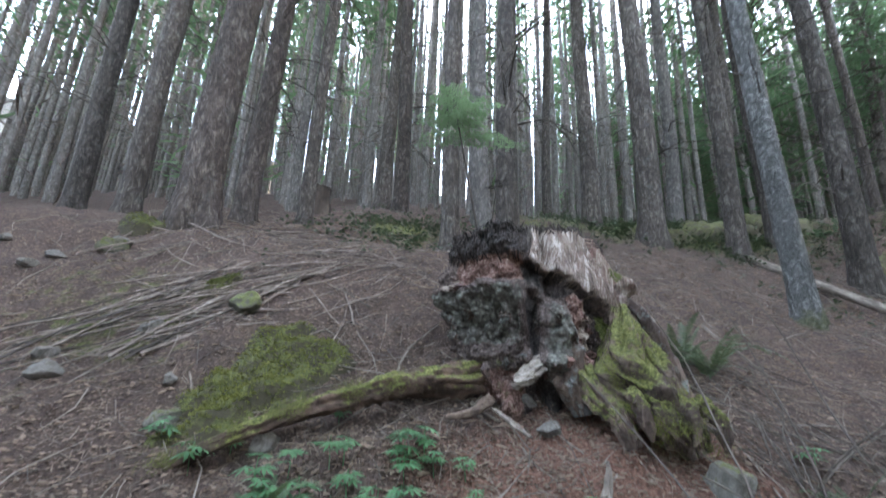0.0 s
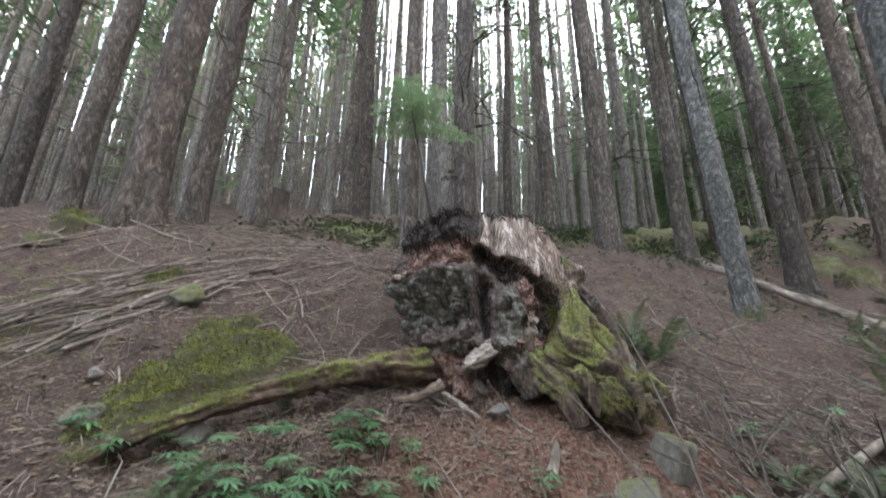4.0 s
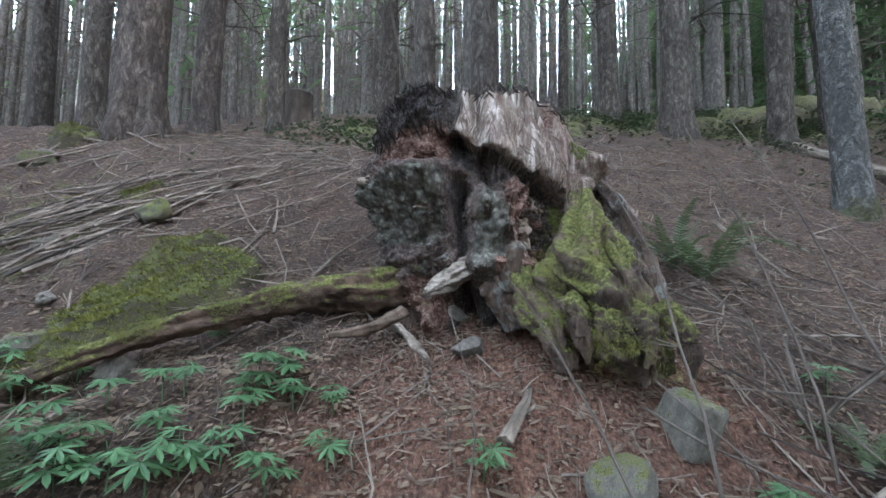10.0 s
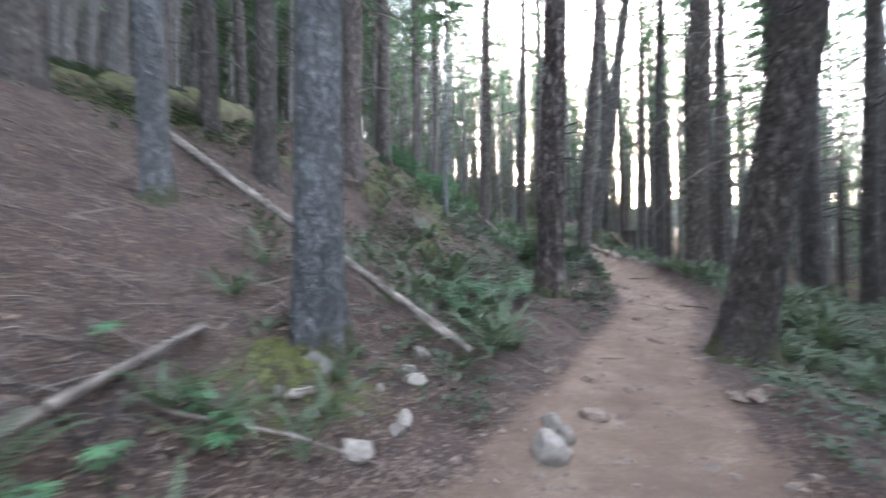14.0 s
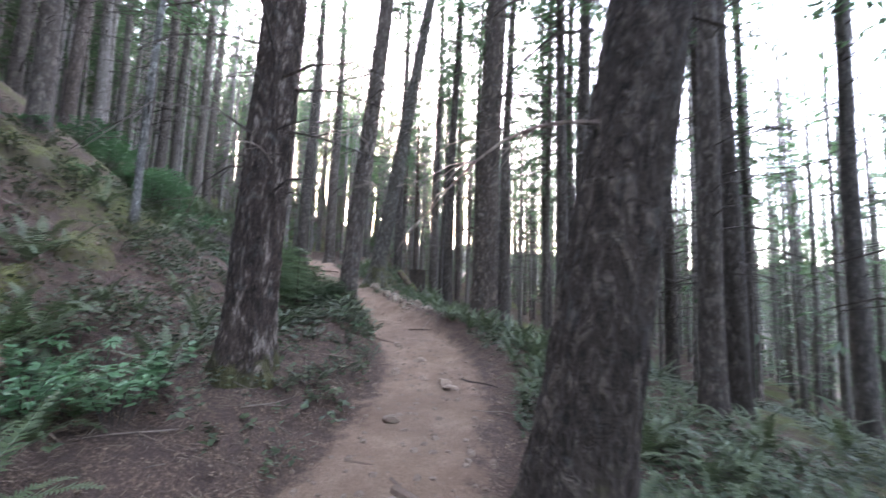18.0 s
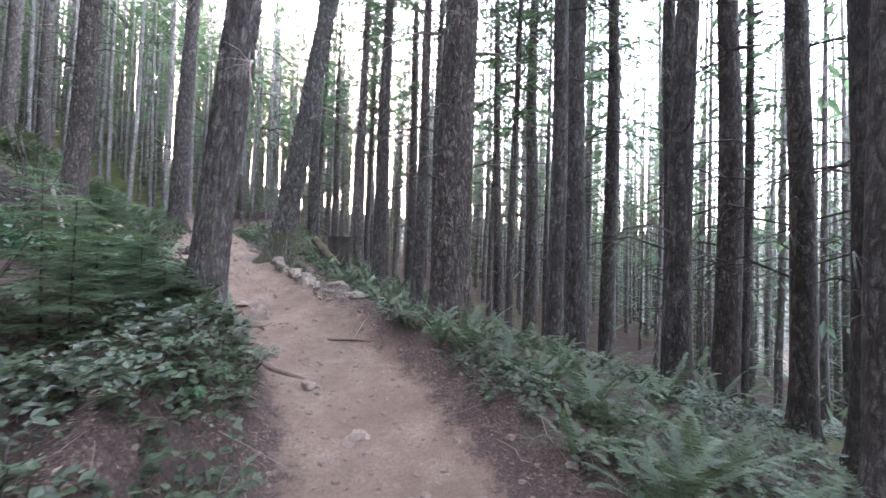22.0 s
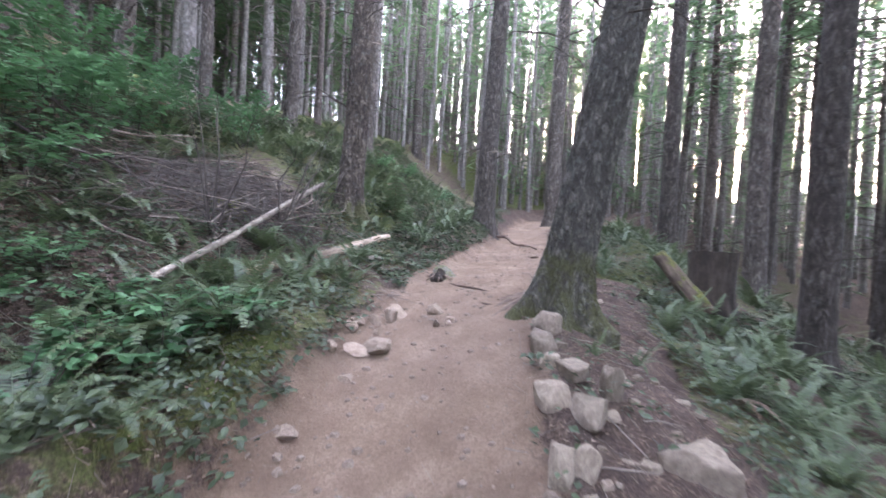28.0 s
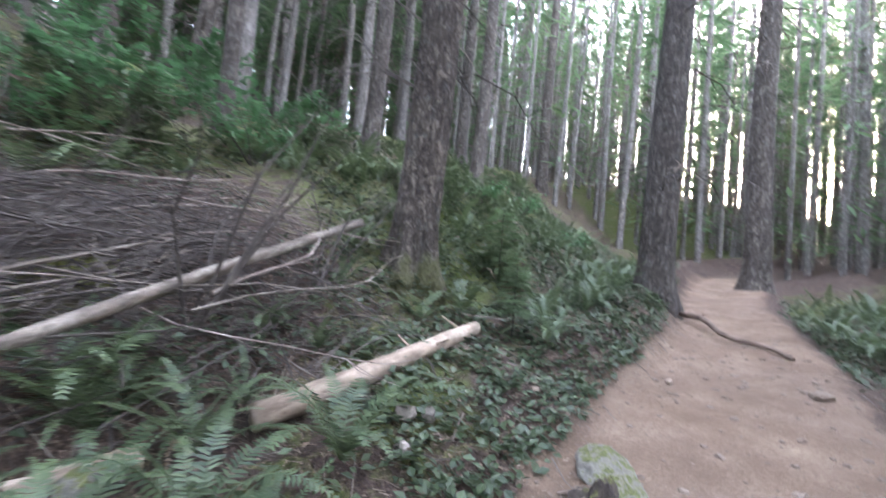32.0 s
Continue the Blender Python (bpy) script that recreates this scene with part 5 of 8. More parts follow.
        cap = left * sstep(2.14, 2.24, ww) + sstep(4.3, 4.45, wa) * (1 - sstep(4.5, 4.72, wa + 0.5 * (2.5 - w) + 0.2 * nz(c * 7, s * 7, w * 5))) * sstep(2.12, 2.2, w)
        cap = min(1.0, cap)
        # mould on cap and rim; hollow, crease, hole and foot get painted shade
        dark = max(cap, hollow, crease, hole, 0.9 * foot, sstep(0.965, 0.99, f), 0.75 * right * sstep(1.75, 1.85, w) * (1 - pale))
        red = max(pocket, 0.8 * hollow * sstep(4.45, 4.7, wa), 0.9 * sstep(4.86, 4.92, wa) * front * (1 - sstep(line - 0.1, line - 0.05, w)), 0.6 * sstep(1.35, 1.2, w), 0.5 * pale * sstep(0.05, 0.2, nz(c * 5, s * 5, w * 2)))
        lich = max(left * (1 - sstep(1.86, 1.94, ww)) * sstep(1.35, 1.5, w), 1.2 * pillar, 0.35 * cap)
        moss = max(0.9 * sstep(5.35, 5.45, wa) * (1 - sstep(5.62, 5.7, wa)) * sstep(line - 0.02, line - 0.1, w), 0.5 * sstep(0.93, 0.98, f) * left,
                   math.exp(-(((wa - 5.55) / 0.13) ** 2 + ((w - 2.08) / 0.1) ** 2)), 0.45 * sstep(1.5, 1.3, w) * left, 0.35 * sstep(5.1, 5.3, wa) * sstep(1.6, 1.4, w))
        return r, z, (pale, dark, red, 1.0), (moss, lich, 0.0, 1.0)

    def place(r, z, a, f):
        return (r * math.cos(a), r * math.sin(a), z)

    sh, zone, growth, sides, rings = Shape(), [], [], 360, 200
    for i in range(rings + 1):
        for j in range(sides):
            a, f = 2 * math.pi * j / sides, i / rings
            r, z, k, g = side_of(a, f)
            sh.v.append(place(r, z, a, f))
            zone.append(k)
            growth.append(g)
    for i in range(rings):
        for j in range(sides):
            j2 = (j + 1) % sides
            sh.f.append((i * sides + j, i * sides + j2, (i + 1) * sides + j2, (i + 1) * sides + j))
    rim = [sh.v[rings * sides + j] for j in range(sides)]
    for k in range(1, 9):
        q = k / 9
        for j in range(sides):
            x, y, z = rim[j]
            x, y = x * (1 - q), y * (1 - q)
            sh.v.append((x, y, z * (1 - q) + (HT - 0.12) * q + 0.08 * nz(x * 5, y * 5, 1) + 0.04 * nz(x * 15, y * 15, 2) - 0.1 * math.sin(q * 3.14)))
            zone.append((0, 1, 0, 1))
            growth.append((0.7, 0, 0, 1))
    for k in range(8):
        o, p = (rings + k) * sides, (rings + k + 1) * sides
        sh.f += [(o + j, o + (j + 1) % sides, p + (j + 1) % sides, p + j) for j in range(sides)]
    o = (rings + 8) * sides
    sh.f.append(tuple(o + j for j in range(sides)))
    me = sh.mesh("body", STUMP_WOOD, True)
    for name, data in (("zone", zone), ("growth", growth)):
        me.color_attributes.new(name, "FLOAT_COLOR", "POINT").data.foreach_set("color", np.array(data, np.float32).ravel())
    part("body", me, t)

    rnd = random.Random(4)

    def sliver(sh, a, w, ln, thick, out, lean):
        """One torn strip of wood fibre standing off the side at a height."""
        pts = []
        for k in range(4):
            aa, zz = a + lean * k * 0.02, w + (k / 3 - 0.5) * ln
            f = min(0.99, max(0.02, (zz - base) / rim_of(aa)))
            r, z, _, _ = side_of(aa, f)
            pts.append(Vector(place(r + out * (0.2 + abs(k / 3 - 0.5)), zz - base, aa, f)))
        tube(sh, pts, [thick * 0.3, thick, thick * 0.8, thick * 0.1], 4)

    sh = Shape()
    for _ in range(230):
        a = rnd.uniform(4.5, 5.8)
        lo = 2.08 - 0.36 * (a - 4.6)
        sliver(sh, a, rnd.uniform(lo + 0.03, max(lo + 0.1, rim_of(a) + base - 0.1)), rnd.uniform(0.04, 0.16), rnd.uniform(0.002, 0.007), rnd.uniform(0.0, 0.012), rnd.uniform(-1, 1))
    for _ in range(40):
        a = rnd.uniform(4.55, 5.6)
        sliver(sh, a, 2.07 - 0.36 * (a - 4.6), rnd.uniform(0.04, 0.10), rnd.uniform(0.004, 0.010), 0.01, rnd.uniform(-1, 1))
    tagged(part("splinter_layer", sh.mesh("splinter_layer", ROT_PALE), t, "torn bleached wood fibres"), kind="stuff")
    sh = Shape()
    for _ in range(110):
        a = rnd.uniform(2.9, 6.28)
        sliver(sh, a, base + rim_of(a) - rnd.uniform(-0.01, 0.06), rnd.uniform(0.04, 0.10), rnd.uniform(0.003, 0.009), 0.012, rnd.uniform(-1.5, 1.5))
    for _ in range(160):
        a = rnd.uniform(3.0, 4.5)
        sliver(sh, a, rnd.uniform(2.15, 2.42), rnd.uniform(0.05, 0.14), rnd.uniform(0.003, 0.008), 0.015, rnd.uniform(-1, 1))
    tagged(part("rim_fibre", sh.mesh("rim_fibre", ROT_DARK), t, "dark mouldering shreds round the rim"), kind="stuff")

    def flake(k, a, w, wide, high, off, mat, label):
        """A loose plate of bark standing a little off the side, with a ragged outline."""
        fl, n = Shape(), 10
        for i in range(n + 1):
            for j in range(n + 1):
                u, v = i / n - 0.5, j / n - 0.5
                edge = 1 + 0.5 * nz(u * 4 + k, v * 4, 2) + 0.3 * nz(u * 11 + k, v * 11, 2)
                aa, zz = a + u * wide * edge / 0.75, w + v * high * edge
                f = min(0.98, max(0.02, (zz - base) / rim_of(aa)))
                r, z, _, _ = side_of(a + (aa - a) * 0.5, f)
                fl.v.append(place(r + off + 0.05 * nz(u * 4, v * 4, k) - 0.1 * (u * u + v * v) * off / 0.03, zz - base, aa, f))
        for i in range(n):
            for j in range(n):
                fl.f.append((i * (n + 1) + j, (i + 1) * (n + 1) + j, (i + 1) * (n + 1) + j + 1, i * (n + 1) + j + 1))
        m = len(fl.v)
        fl.v += [Vector((p[0] * 0.965, p[1] * 0.965, p[2])) for p in fl.v]
        fl.f += [tuple(q + m for q in reversed(f4)) for f4 in fl.f[:]]
        rim = [i * (n + 1) for i in range(n + 1)] + [n * (n + 1) + j for j in range(1, n + 1)] + [i * (n + 1) + n for i in range(n - 1, -1, -1)] + [j for j in range(n - 1, 0, -1)]
        fl.f += [(rim[q], rim[(q + 1) % len(rim)], rim[(q + 1) % len(rim)] + m, rim[q] + m) for q in range(len(rim))]
        part("bark_flake", fl.mesh("bark_flake", mat, False), t, label)

    flake(1, 5.17, 1.70, 0.10, 0.12, 0.035, ROT_PALE, "pale loose flake of old bark")
    flake(2, 5.05, 1.50, 0.13, 0.17, 0.035, ROT_PALE, "pale loose flake of old bark")
    flake(3, 5.10, 1.37, 0.16, 0.11, 0.05, ROT_RED, "reddish loose flake of old bark")
    flake(4, 4.95, 1.66, 0.09, 0.2, 0.02, ROT_RED, "reddish loose flake of old bark")
    flake(5, 5.2, 1.56, 0.14, 0.07, 0.04, ROT_RED, "reddish loose flake of old bark")
    for k in range(26):
        a = rnd.uniform(4.55, 5.3) if k % 3 else rnd.uniform(3.3, 4.4)
        flake(20 + k, a, rnd.uniform(1.25, 1.75), rnd.uniform(0.04, 0.10), rnd.uniform(0.04, 0.12), rnd.uniform(0.01, 0.03), (ROT, ROT_RED, ROT)[k % 3], "crumbling flake of old bark")
    for k in range(10):
        flake(60 + k, rnd.uniform(3.4, 4.25), rnd.uniform(1.9, 2.0), rnd.uniform(0.08, 0.16), rnd.uniform(0.03, 0.06), 0.02, ROT_RED if k % 2 else ROT_PALE, "crumbling flake of old bark")

    def root(name, pts, radii, mat, label, sides=48, flat=1.0, ridge=0.3, seed=0.0, jag=0.0):
        line = spline(pts, 22)
        n, sh = len(line), Shape()
        for i, p in enumerate(line):
            f = i / (n - 1) * (len(radii) - 1)
            k = min(int(f), len(radii) - 2)
            g = f - k
            r0 = radii[k] + (radii[k + 1] - radii[k]) * (g * g * (3 - 2 * g))
            d, a, b = frame_of(line[min(i + 1, n - 1)] - line[max(i - 1, 0)])
            s = i * 0.045
            for j in range(sides):
                w = 2 * math.pi * j / sides
                c, e = math.cos(w), math.sin(w)
                rr = r0 * (1 + ridge * nz(c * 1.7 + seed, e * 1.7, s * 0.9) + 0.5 * ridge * nz(c * 5 + seed, e * 5, s * 1.6))
                rr += min(0.3, r0 * 4) * (0.03 * nz(c * 9 + seed, e * 9, s * 9) + 0.06 * nz(c * 3 + seed, e * 3, s * 5) - 0.07 * abs(nz(c * 4 + seed, e * 4, s * 2.2)) - 0.05 * abs(nz(c * 11 + seed, e * 11, s * 6)))
                q = p + (a * c + b * e * flat) * rr
                if jag and i > n - 8:
                    q += d * jag * nz(c * 4 + seed, e * 4, 1) * (i - n + 8) / 4
                sh.v.append(q)
        for i in range(n - 1):
            for j in range(sides):
                j2 = (j + 1) % sides
                sh.f.append((i * sides + j, i * sides + j2, (i + 1) * sides + j2, (i + 1) * sides + j))
        sh.f.append(tuple((n - 1) * sides + j for j in range(sides)))
        return part(name, sh.mesh(name, mat, True), t, label)

    def wp(x, y, z):
        return (x - cx, y - cy, z - base)

    root("buttress_root", [wp(1.64, 3.72, 1.92), wp(1.63, 3.45, 1.70), wp(1.54, 3.27, 1.44), wp(1.49, 3.1, 1.21), wp(1.58, 2.95, 1.03), wp(1.69, 2.85, 0.90), wp(1.75, 2.80, 0.76)], [0.08, 0.10, 0.16, 0.22, 0.20, 0.16, 0.09], ROT_MOSSY, "broad moss-grown buttress root", 90, 0.75, 0.75, 3.0)
    root("buttress_root", [wp(1.24, 3.45, 1.42), wp(1.20, 3.24, 1.24), wp(1.24, 3.04, 1.06), wp(1.32, 2.92, 0.92), wp(1.36, 2.86, 0.78)], [0.05, 0.08, 0.09, 0.08, 0.05], ROT_MOSSY, "mossy buttress root", ridge=0.5, seed=5.0)
    root("buttress_root", [wp(1.72, 3.5, 1.62), wp(1.74, 3.25, 1.36), wp(1.76, 3.05, 1.1), wp(1.8, 2.92, 0.8)], [0.05, 0.09, 0.11, 0.07], ROT_MOSSY, "mossy buttress root", ridge=0.6, seed=5.5)
    root("buttress_root", [wp(1.75, 3.9, 2.0), wp(1.9, 3.7, 1.68), wp(1.98, 3.5, 1.36), wp(2.05, 3.35, 1.0)], [0.12, 0.11, 0.09, 0.06], ROT, "", ridge=0.6, seed=6.0)
    root("buttress_root", [wp(1.62, 3.75, 1.75), wp(1.78, 3.5, 1.5), wp(1.86, 3.36, 1.25), wp(1.9, 3.25, 0.95)], [0.05, 0.06, 0.07, 0.05], ROT_DARK, "", ridge=0.6, seed=6.6)
    root("buttress_root", [wp(1.02, 3.5, 1.62), wp(1.04, 3.33, 1.4), wp(1.1, 3.22, 1.18), wp(1.16, 3.18, 0.94)], [0.08, 0.12, 0.12, 0.07], ROT, "", ridge=0.6, seed=7.5)
    root("broken_root", [wp(1.0, 3.45, 1.36), wp(0.86, 3.3, 1.28), wp(0.74, 3.18, 1.2), wp(0.66, 3.1, 1.14)], [0.10, 0.10, 0.09, 0.05], LOG_PALE_GREY, "splintered bleached root end", 40, 0.6, 0.6, 9.0, 0.03)
    root("long_root", [wp(0.62, 3.75, 1.25), wp(0.3, 3.52, 1.15), wp(0.03, 3.43, 1.13), wp(-0.22, 3.35, 1.08), wp(-0.45, 3.25, 1.02), wp(-0.75, 3.14, 0.95), wp(-1.02, 3.04, 0.85), wp(-1.35, 2.93, 0.7), wp(-1.6, 2.9, 0.54)], [0.17, 0.155, 0.14, 0.115, 0.095, 0.08, 0.07, 0.055, 0.03], LONG_ROOT, "long moss-topped root running along the bank", 36, 0.85, 0.4, 12.0)
    root("root_stub", [wp(0.5, 3.32, 1.02), wp(0.35, 3.1, 0.95), wp(0.15, 3.0, 0.92)], [0.05, 0.042, 0.022], ROOT, "", 20, 0.8, 0.5, 15.0)
    root("root_stub", [wp(0.5, 3.1, 0.97), wp(0.6, 2.95, 0.9), wp(0.68, 2.84, 0.84)], [0.02, 0.03, 0.018], LOG_GREY, "", 20, 0.5, 0.6, 16.0, 0.03)

    for k in range(4):
        x = 1.40 + 0.14 * k + rnd.uniform(-0.02, 0.02)
        y, z = 2.80 - 0.06 * math.sin(k / 7 * 3.14) + rnd.uniform(-0.02, 0.02), 1.06 - 0.03 * k * 0.3
        ln = rnd.uniform(0.16, 0.27)
        root("root_toe", [wp(x, y + 0.12, z + 0.06), wp(x, y, z), wp(x + 0.02, y - 0.05, z - ln * 0.5), wp(x + rnd.uniform(-0.02, 0.05), y - 0.06, z - ln)], [0.06, 0.06, 0.045, 0.014], ROT_MOSSY, "", 18, 0.9, 0.6, 20.0 + k)
    # moss in ragged patches on the buttress, the long root and the rim
    def moss_patch(line, n, spread, drop, clump):
        sh = Shape()
        for _ in range(n):
            f = rnd.random() * (len(line) - 1)
            i = int(f)
            p = Vector(line[i]).lerp(Vector(line[i + 1]), f - i) + Vector((rnd.gauss(0, spread[0]), rnd.gauss(0, spread[1]), rnd.gauss(0.0, spread[2])))
            if nz(p.x * clump, p.y * clump, p.z * clump) < 0.0:
                continue
            d = Vector((rnd.uniform(-0.6, 0.6), rnd.uniform(-0.8, 0.2), -rnd.uniform(-0.2, 1)))
            spray(sh, p, d, Vector((0.3, -0.5, 0.8)), drop * rnd.uniform(0.2, 0.8), rnd.uniform(0.0008, 0.002))
        part("moss_fringe", sh.mesh("moss_fringe", MOSS_LEAF), t, "hanging yellow-green moss")

    moss_patch([wp(1.3, 3.0, 1.3), wp(1.34, 2.86, 1.13), wp(1.46, 2.76, 0.98), wp(1.62, 2.68, 0.9), wp(1.82, 2.72, 0.86)], 8000, (0.05, 0.035, 0.05), 0.05, 7)
    moss_patch([wp(1.5, 3.25, 1.62), wp(1.5, 3.0, 1.38), wp(1.6, 2.82, 1.15), wp(1.68, 2.72, 0.98)], 7000, (0.09, 0.03, 0.03), 0.035, 6)
    moss_patch([wp(-0.15, 3.27, 1.14), wp(-0.45, 3.18, 1.08), wp(-0.75, 3.07, 1.0), wp(-1.02, 2.98, 0.9), wp(-1.35, 2.88, 0.75), wp(-1.62, 2.86, 0.58)], 9000, (0.06, 0.035, 0.035), 0.035, 5)
    # dry stalks on the top
    sh = Shape()
    for _ in range(300):
        a, r = rnd.uniform(1.6, 5.2), 0.62 * math.sqrt(rnd.random())
        p = Vector((r * math.cos(a), r * math.sin(a), HT - 0.1 + 0.05 * rnd.random()))
        e = p + Vector((rnd.uniform(-0.1, 0.1), rnd.uniform(-0.1, 0.1), rnd.uniform(0.02, 0.13)))
        tube(sh, [p, p.lerp(e, 0.5) + Vector((0.01, 0, 0.02)), e], [0.003, 0.0025, 0.001], 3)
    tagged(part("dry_growth", sh.mesh("dry_growth", TWIG_DARK), t, "dry stalks on the rotten top"), kind="stuff")
    return t, base + HT - 0.06


STUMP, STUMP_TOP = build_stump()

# ---- stones, plants and fallen wood, along the walk ----

# stones below and beside the stump
rock(0.89, 3.11, 0.25, 0.12, ROCK)
rock(0.82, 3.46, 0.15, 0.13, ROCK)
rock(-1.06, 3.08, 0.21, 0.16, ROCK)
rock(-2.69, 4.21, 0.24, 0.13, ROCK)
rock(1.82, 2.63, 0.27, 0.3, ROCK_MOSSY, shape='block', sink=0.35)
rock(1.45, 2.4, 0.33, 0.22, ROCK_MOSSY, shape='block', sink=0.42)
rock(-1.92, 4.41, 0.44, 0.26, ROCK_GREEN)
rock(-4.16, 5.49, 0.41, 0.24, ROCK_GREEN)
rock(-1.91, 3.37, 0.28, 0.16, ROCK_MOSSY)
rock(-3.23, 3.80, 0.21, 0.13, ROCK)
rock(-3.04, 3.60, 0.27, 0.17, ROCK)
rock(-2.65, 4.22, 0.24, 0.18, ROCK)
rock(-2.07, 3.65, 0.18, 0.10, ROCK)
rock(-4.74, 5.02, 0.29, 0.13, ROCK)
rock(-4.64, 5.24, 0.27, 0.12, ROCK)
rock(-5.37, 5.30, 0.20, 0.12, ROCK)
rock(-4.13, 5.56, 0.33, 0.18, ROCK)

# pale stones round the foot of the tree above the trail
rock(5.30, 2.15, 0.17, 0.16, ROCK_WHITE)
rock(5.90, 2.42, 0.27, 0.15, ROCK_WHITE)
rock(6.01, 2.57, 0.16, 0.09, ROCK_WHITE)
rock(5.12, 2.09, 0.17, 0.13, ROCK_WHITE)
rock(4.61, 2.10, 0.26, 0.18, ROCK_WHITE)
rock(5.33, 0.98, 0.34, 0.27, ROCK_WHITE)
rock(5.77, 1.08, 0.24, 0.19, ROCK_WHITE)
rock(5.60, 0.92, 0.16, 0.18, ROCK_WHITE)
rock(6.47, 2.70, 0.24, 0.19, ROCK_WHITE)
rock(4.61, 2.60, 0.26, 0.08, ROCK_WHITE)
rock(5.44, 2.49, 0.10, 0.10, ROCK_WHITE)
rock(4.95, 2.83, 0.36, 0.29, ROCK_MOSSY)
rock(4.47, 2.66, 0.12, 0.12, ROCK_MOSSY)

# stones bedded in the trail
rock(6.16, 0.81, 0.26, 0.14, ROCK_DUSTY)
rock(7.23, 1.00, 0.23, 0.11, ROCK_DUSTY)
rock(7.25, 1.43, 0.20, 0.10, ROCK_DUSTY)
rock(7.12, 0.62, 0.12, 0.10, ROCK_DUSTY)
rock(7.20, 0.50, 0.08, 0.05, ROCK_DUSTY)
rock(6.30, 0.62, 0.07, 0.06, ROCK_DUSTY)
rock(6.99, -0.44, 0.21, 0.13, ROCK_DUSTY)
rock(7.00, -0.32, 0.17, 0.11, ROCK_DUSTY)
rock(7.13, -0.25, 0.11, 0.08, ROCK_DUSTY)
rock(7.21, -0.57, 0.14, 0.08, ROCK_DUSTY)
rock(6.84, -0.81, 0.17, 0.11, ROCK_DUSTY)
rock(10.88, 0.70, 0.22, 0.09, ROCK_DUSTY)
rock(13.95, 0.63, 0.21, 0.08, ROCK_DUSTY)
rock(12.28, 0.10, 0.26, 0.08, ROCK_DUSTY)
rock(12.70, 0.50, 0.14, 0.06, ROCK_DUSTY)
rock(9.85, 2.14, 0.08, 0.07, ROCK_DUSTY)
rock(12.59, 5.77, 0.36, 0.16, ROCK_DUSTY)
rock(13.86, 0.68, 0.25, 0.09, ROCK_DUSTY)
rock(12.85, 0.95, 0.20, 0.15, ROCK_DUSTY)
rock(12.76, 0.53, 0.10, 0.06, ROCK_DUSTY)
rock(12.49, 0.19, 0.23, 0.14, ROCK_DUSTY)
rock(12.72, -0.05, 0.10, 0.05, ROCK_DUSTY)
rock(13.07, 0.17, 0.08, 0.05, ROCK_DUSTY)
rock(17.87, 2.37, 0.32, 0.10, ROCK_DUSTY)
rock(19.86, 4.23, 0.49, 0.17, ROCK_DUSTY)
rock(17.56, 2.69, 0.30, 0.08, ROCK_DUSTY)
rock(15.04, 1.21, 0.27, 0.12, ROCK_DUSTY)
rock(18.26, 2.84, 0.43, 0.12, ROCK_DUSTY)
rock(19.68, 4.33, 0.37, 0.12, ROCK_DUSTY, sink=0.42)
rock(19.38, 4.40, 0.19, 0.15, ROCK_DUSTY, sink=0.42)
rock(19.29, 4.03, 0.19, 0.09, ROCK_DUSTY, sink=0.42)
rock(18.46, 3.68, 0.21, 0.10, ROCK_DUSTY, sink=0.42)
rock(20.05, 4.77, 0.23, 0.13, ROCK_DUSTY, sink=0.42)
rock(20.70, 4.77, 0.36, 0.29, ROCK_DUSTY, sink=0.42)
rock(21.03, 4.38, 0.24, 0.11, ROCK_DUSTY, sink=0.42)
rock(20.78, 3.99, 0.14, 0.09, ROCK_DUSTY, sink=0.42)
rock(17.74, 2.45, 0.41, 0.45, ROCK_DUSTY, sink=0.42)
rock(17.46, 3.06, 0.13, 0.07, ROCK_DUSTY, sink=0.42)
rock(17.49, 3.19, 0.10, 0.06, ROCK_DUSTY, sink=0.42)
rock(19.14, 3.43, 0.10, 0.06, ROCK_DUSTY, sink=0.42)
rock(20.60, 4.75, 0.30, 0.28, ROCK_DUSTY)
rock(21.02, 4.39, 0.24, 0.19, ROCK_DUSTY)
rock(19.83, 4.64, 0.19, 0.13, ROCK_DUSTY)
rock(20.30, 4.75, 0.18, 0.19, ROCK_DUSTY)
rock(19.71, 5.14, 0.10, 0.10, ROCK_DUSTY)
rock(20.83, 4.01, 0.13, 0.13, ROCK_DUSTY)
rock(20.65, 4.08, 0.08, 0.13, ROCK_DUSTY)
rock(19.99, 4.81, 0.07, 0.05, ROCK_DUSTY)
rock(20.13, 4.54, 0.09, 0.11, ROCK_DUSTY)
rock(21.83, 6.56, 0.18, 0.13, ROCK_WHITE)
rock(21.99, 6.48, 0.15, 0.12, ROCK_WHITE)
rock(21.67, 6.28, 0.15, 0.10, ROCK_WHITE)
rock(25.67, 5.26, 0.24, 0.10, ROCK_DUSTY)
rock(24.95, 6.31, 0.12, 0.08, ROCK_DUSTY)
rock(22.21, 5.83, 0.06, 0.06, ROCK_DUSTY)
rock(24.48, 5.10, 0.08, 0.05, ROCK_DUSTY)
rock(20.18, 6.54, 0.35, 0.16, ROCK_MOSSY)
rock(22.82, 5.65, 0.47, 0.24, ROCK_MOSSY)

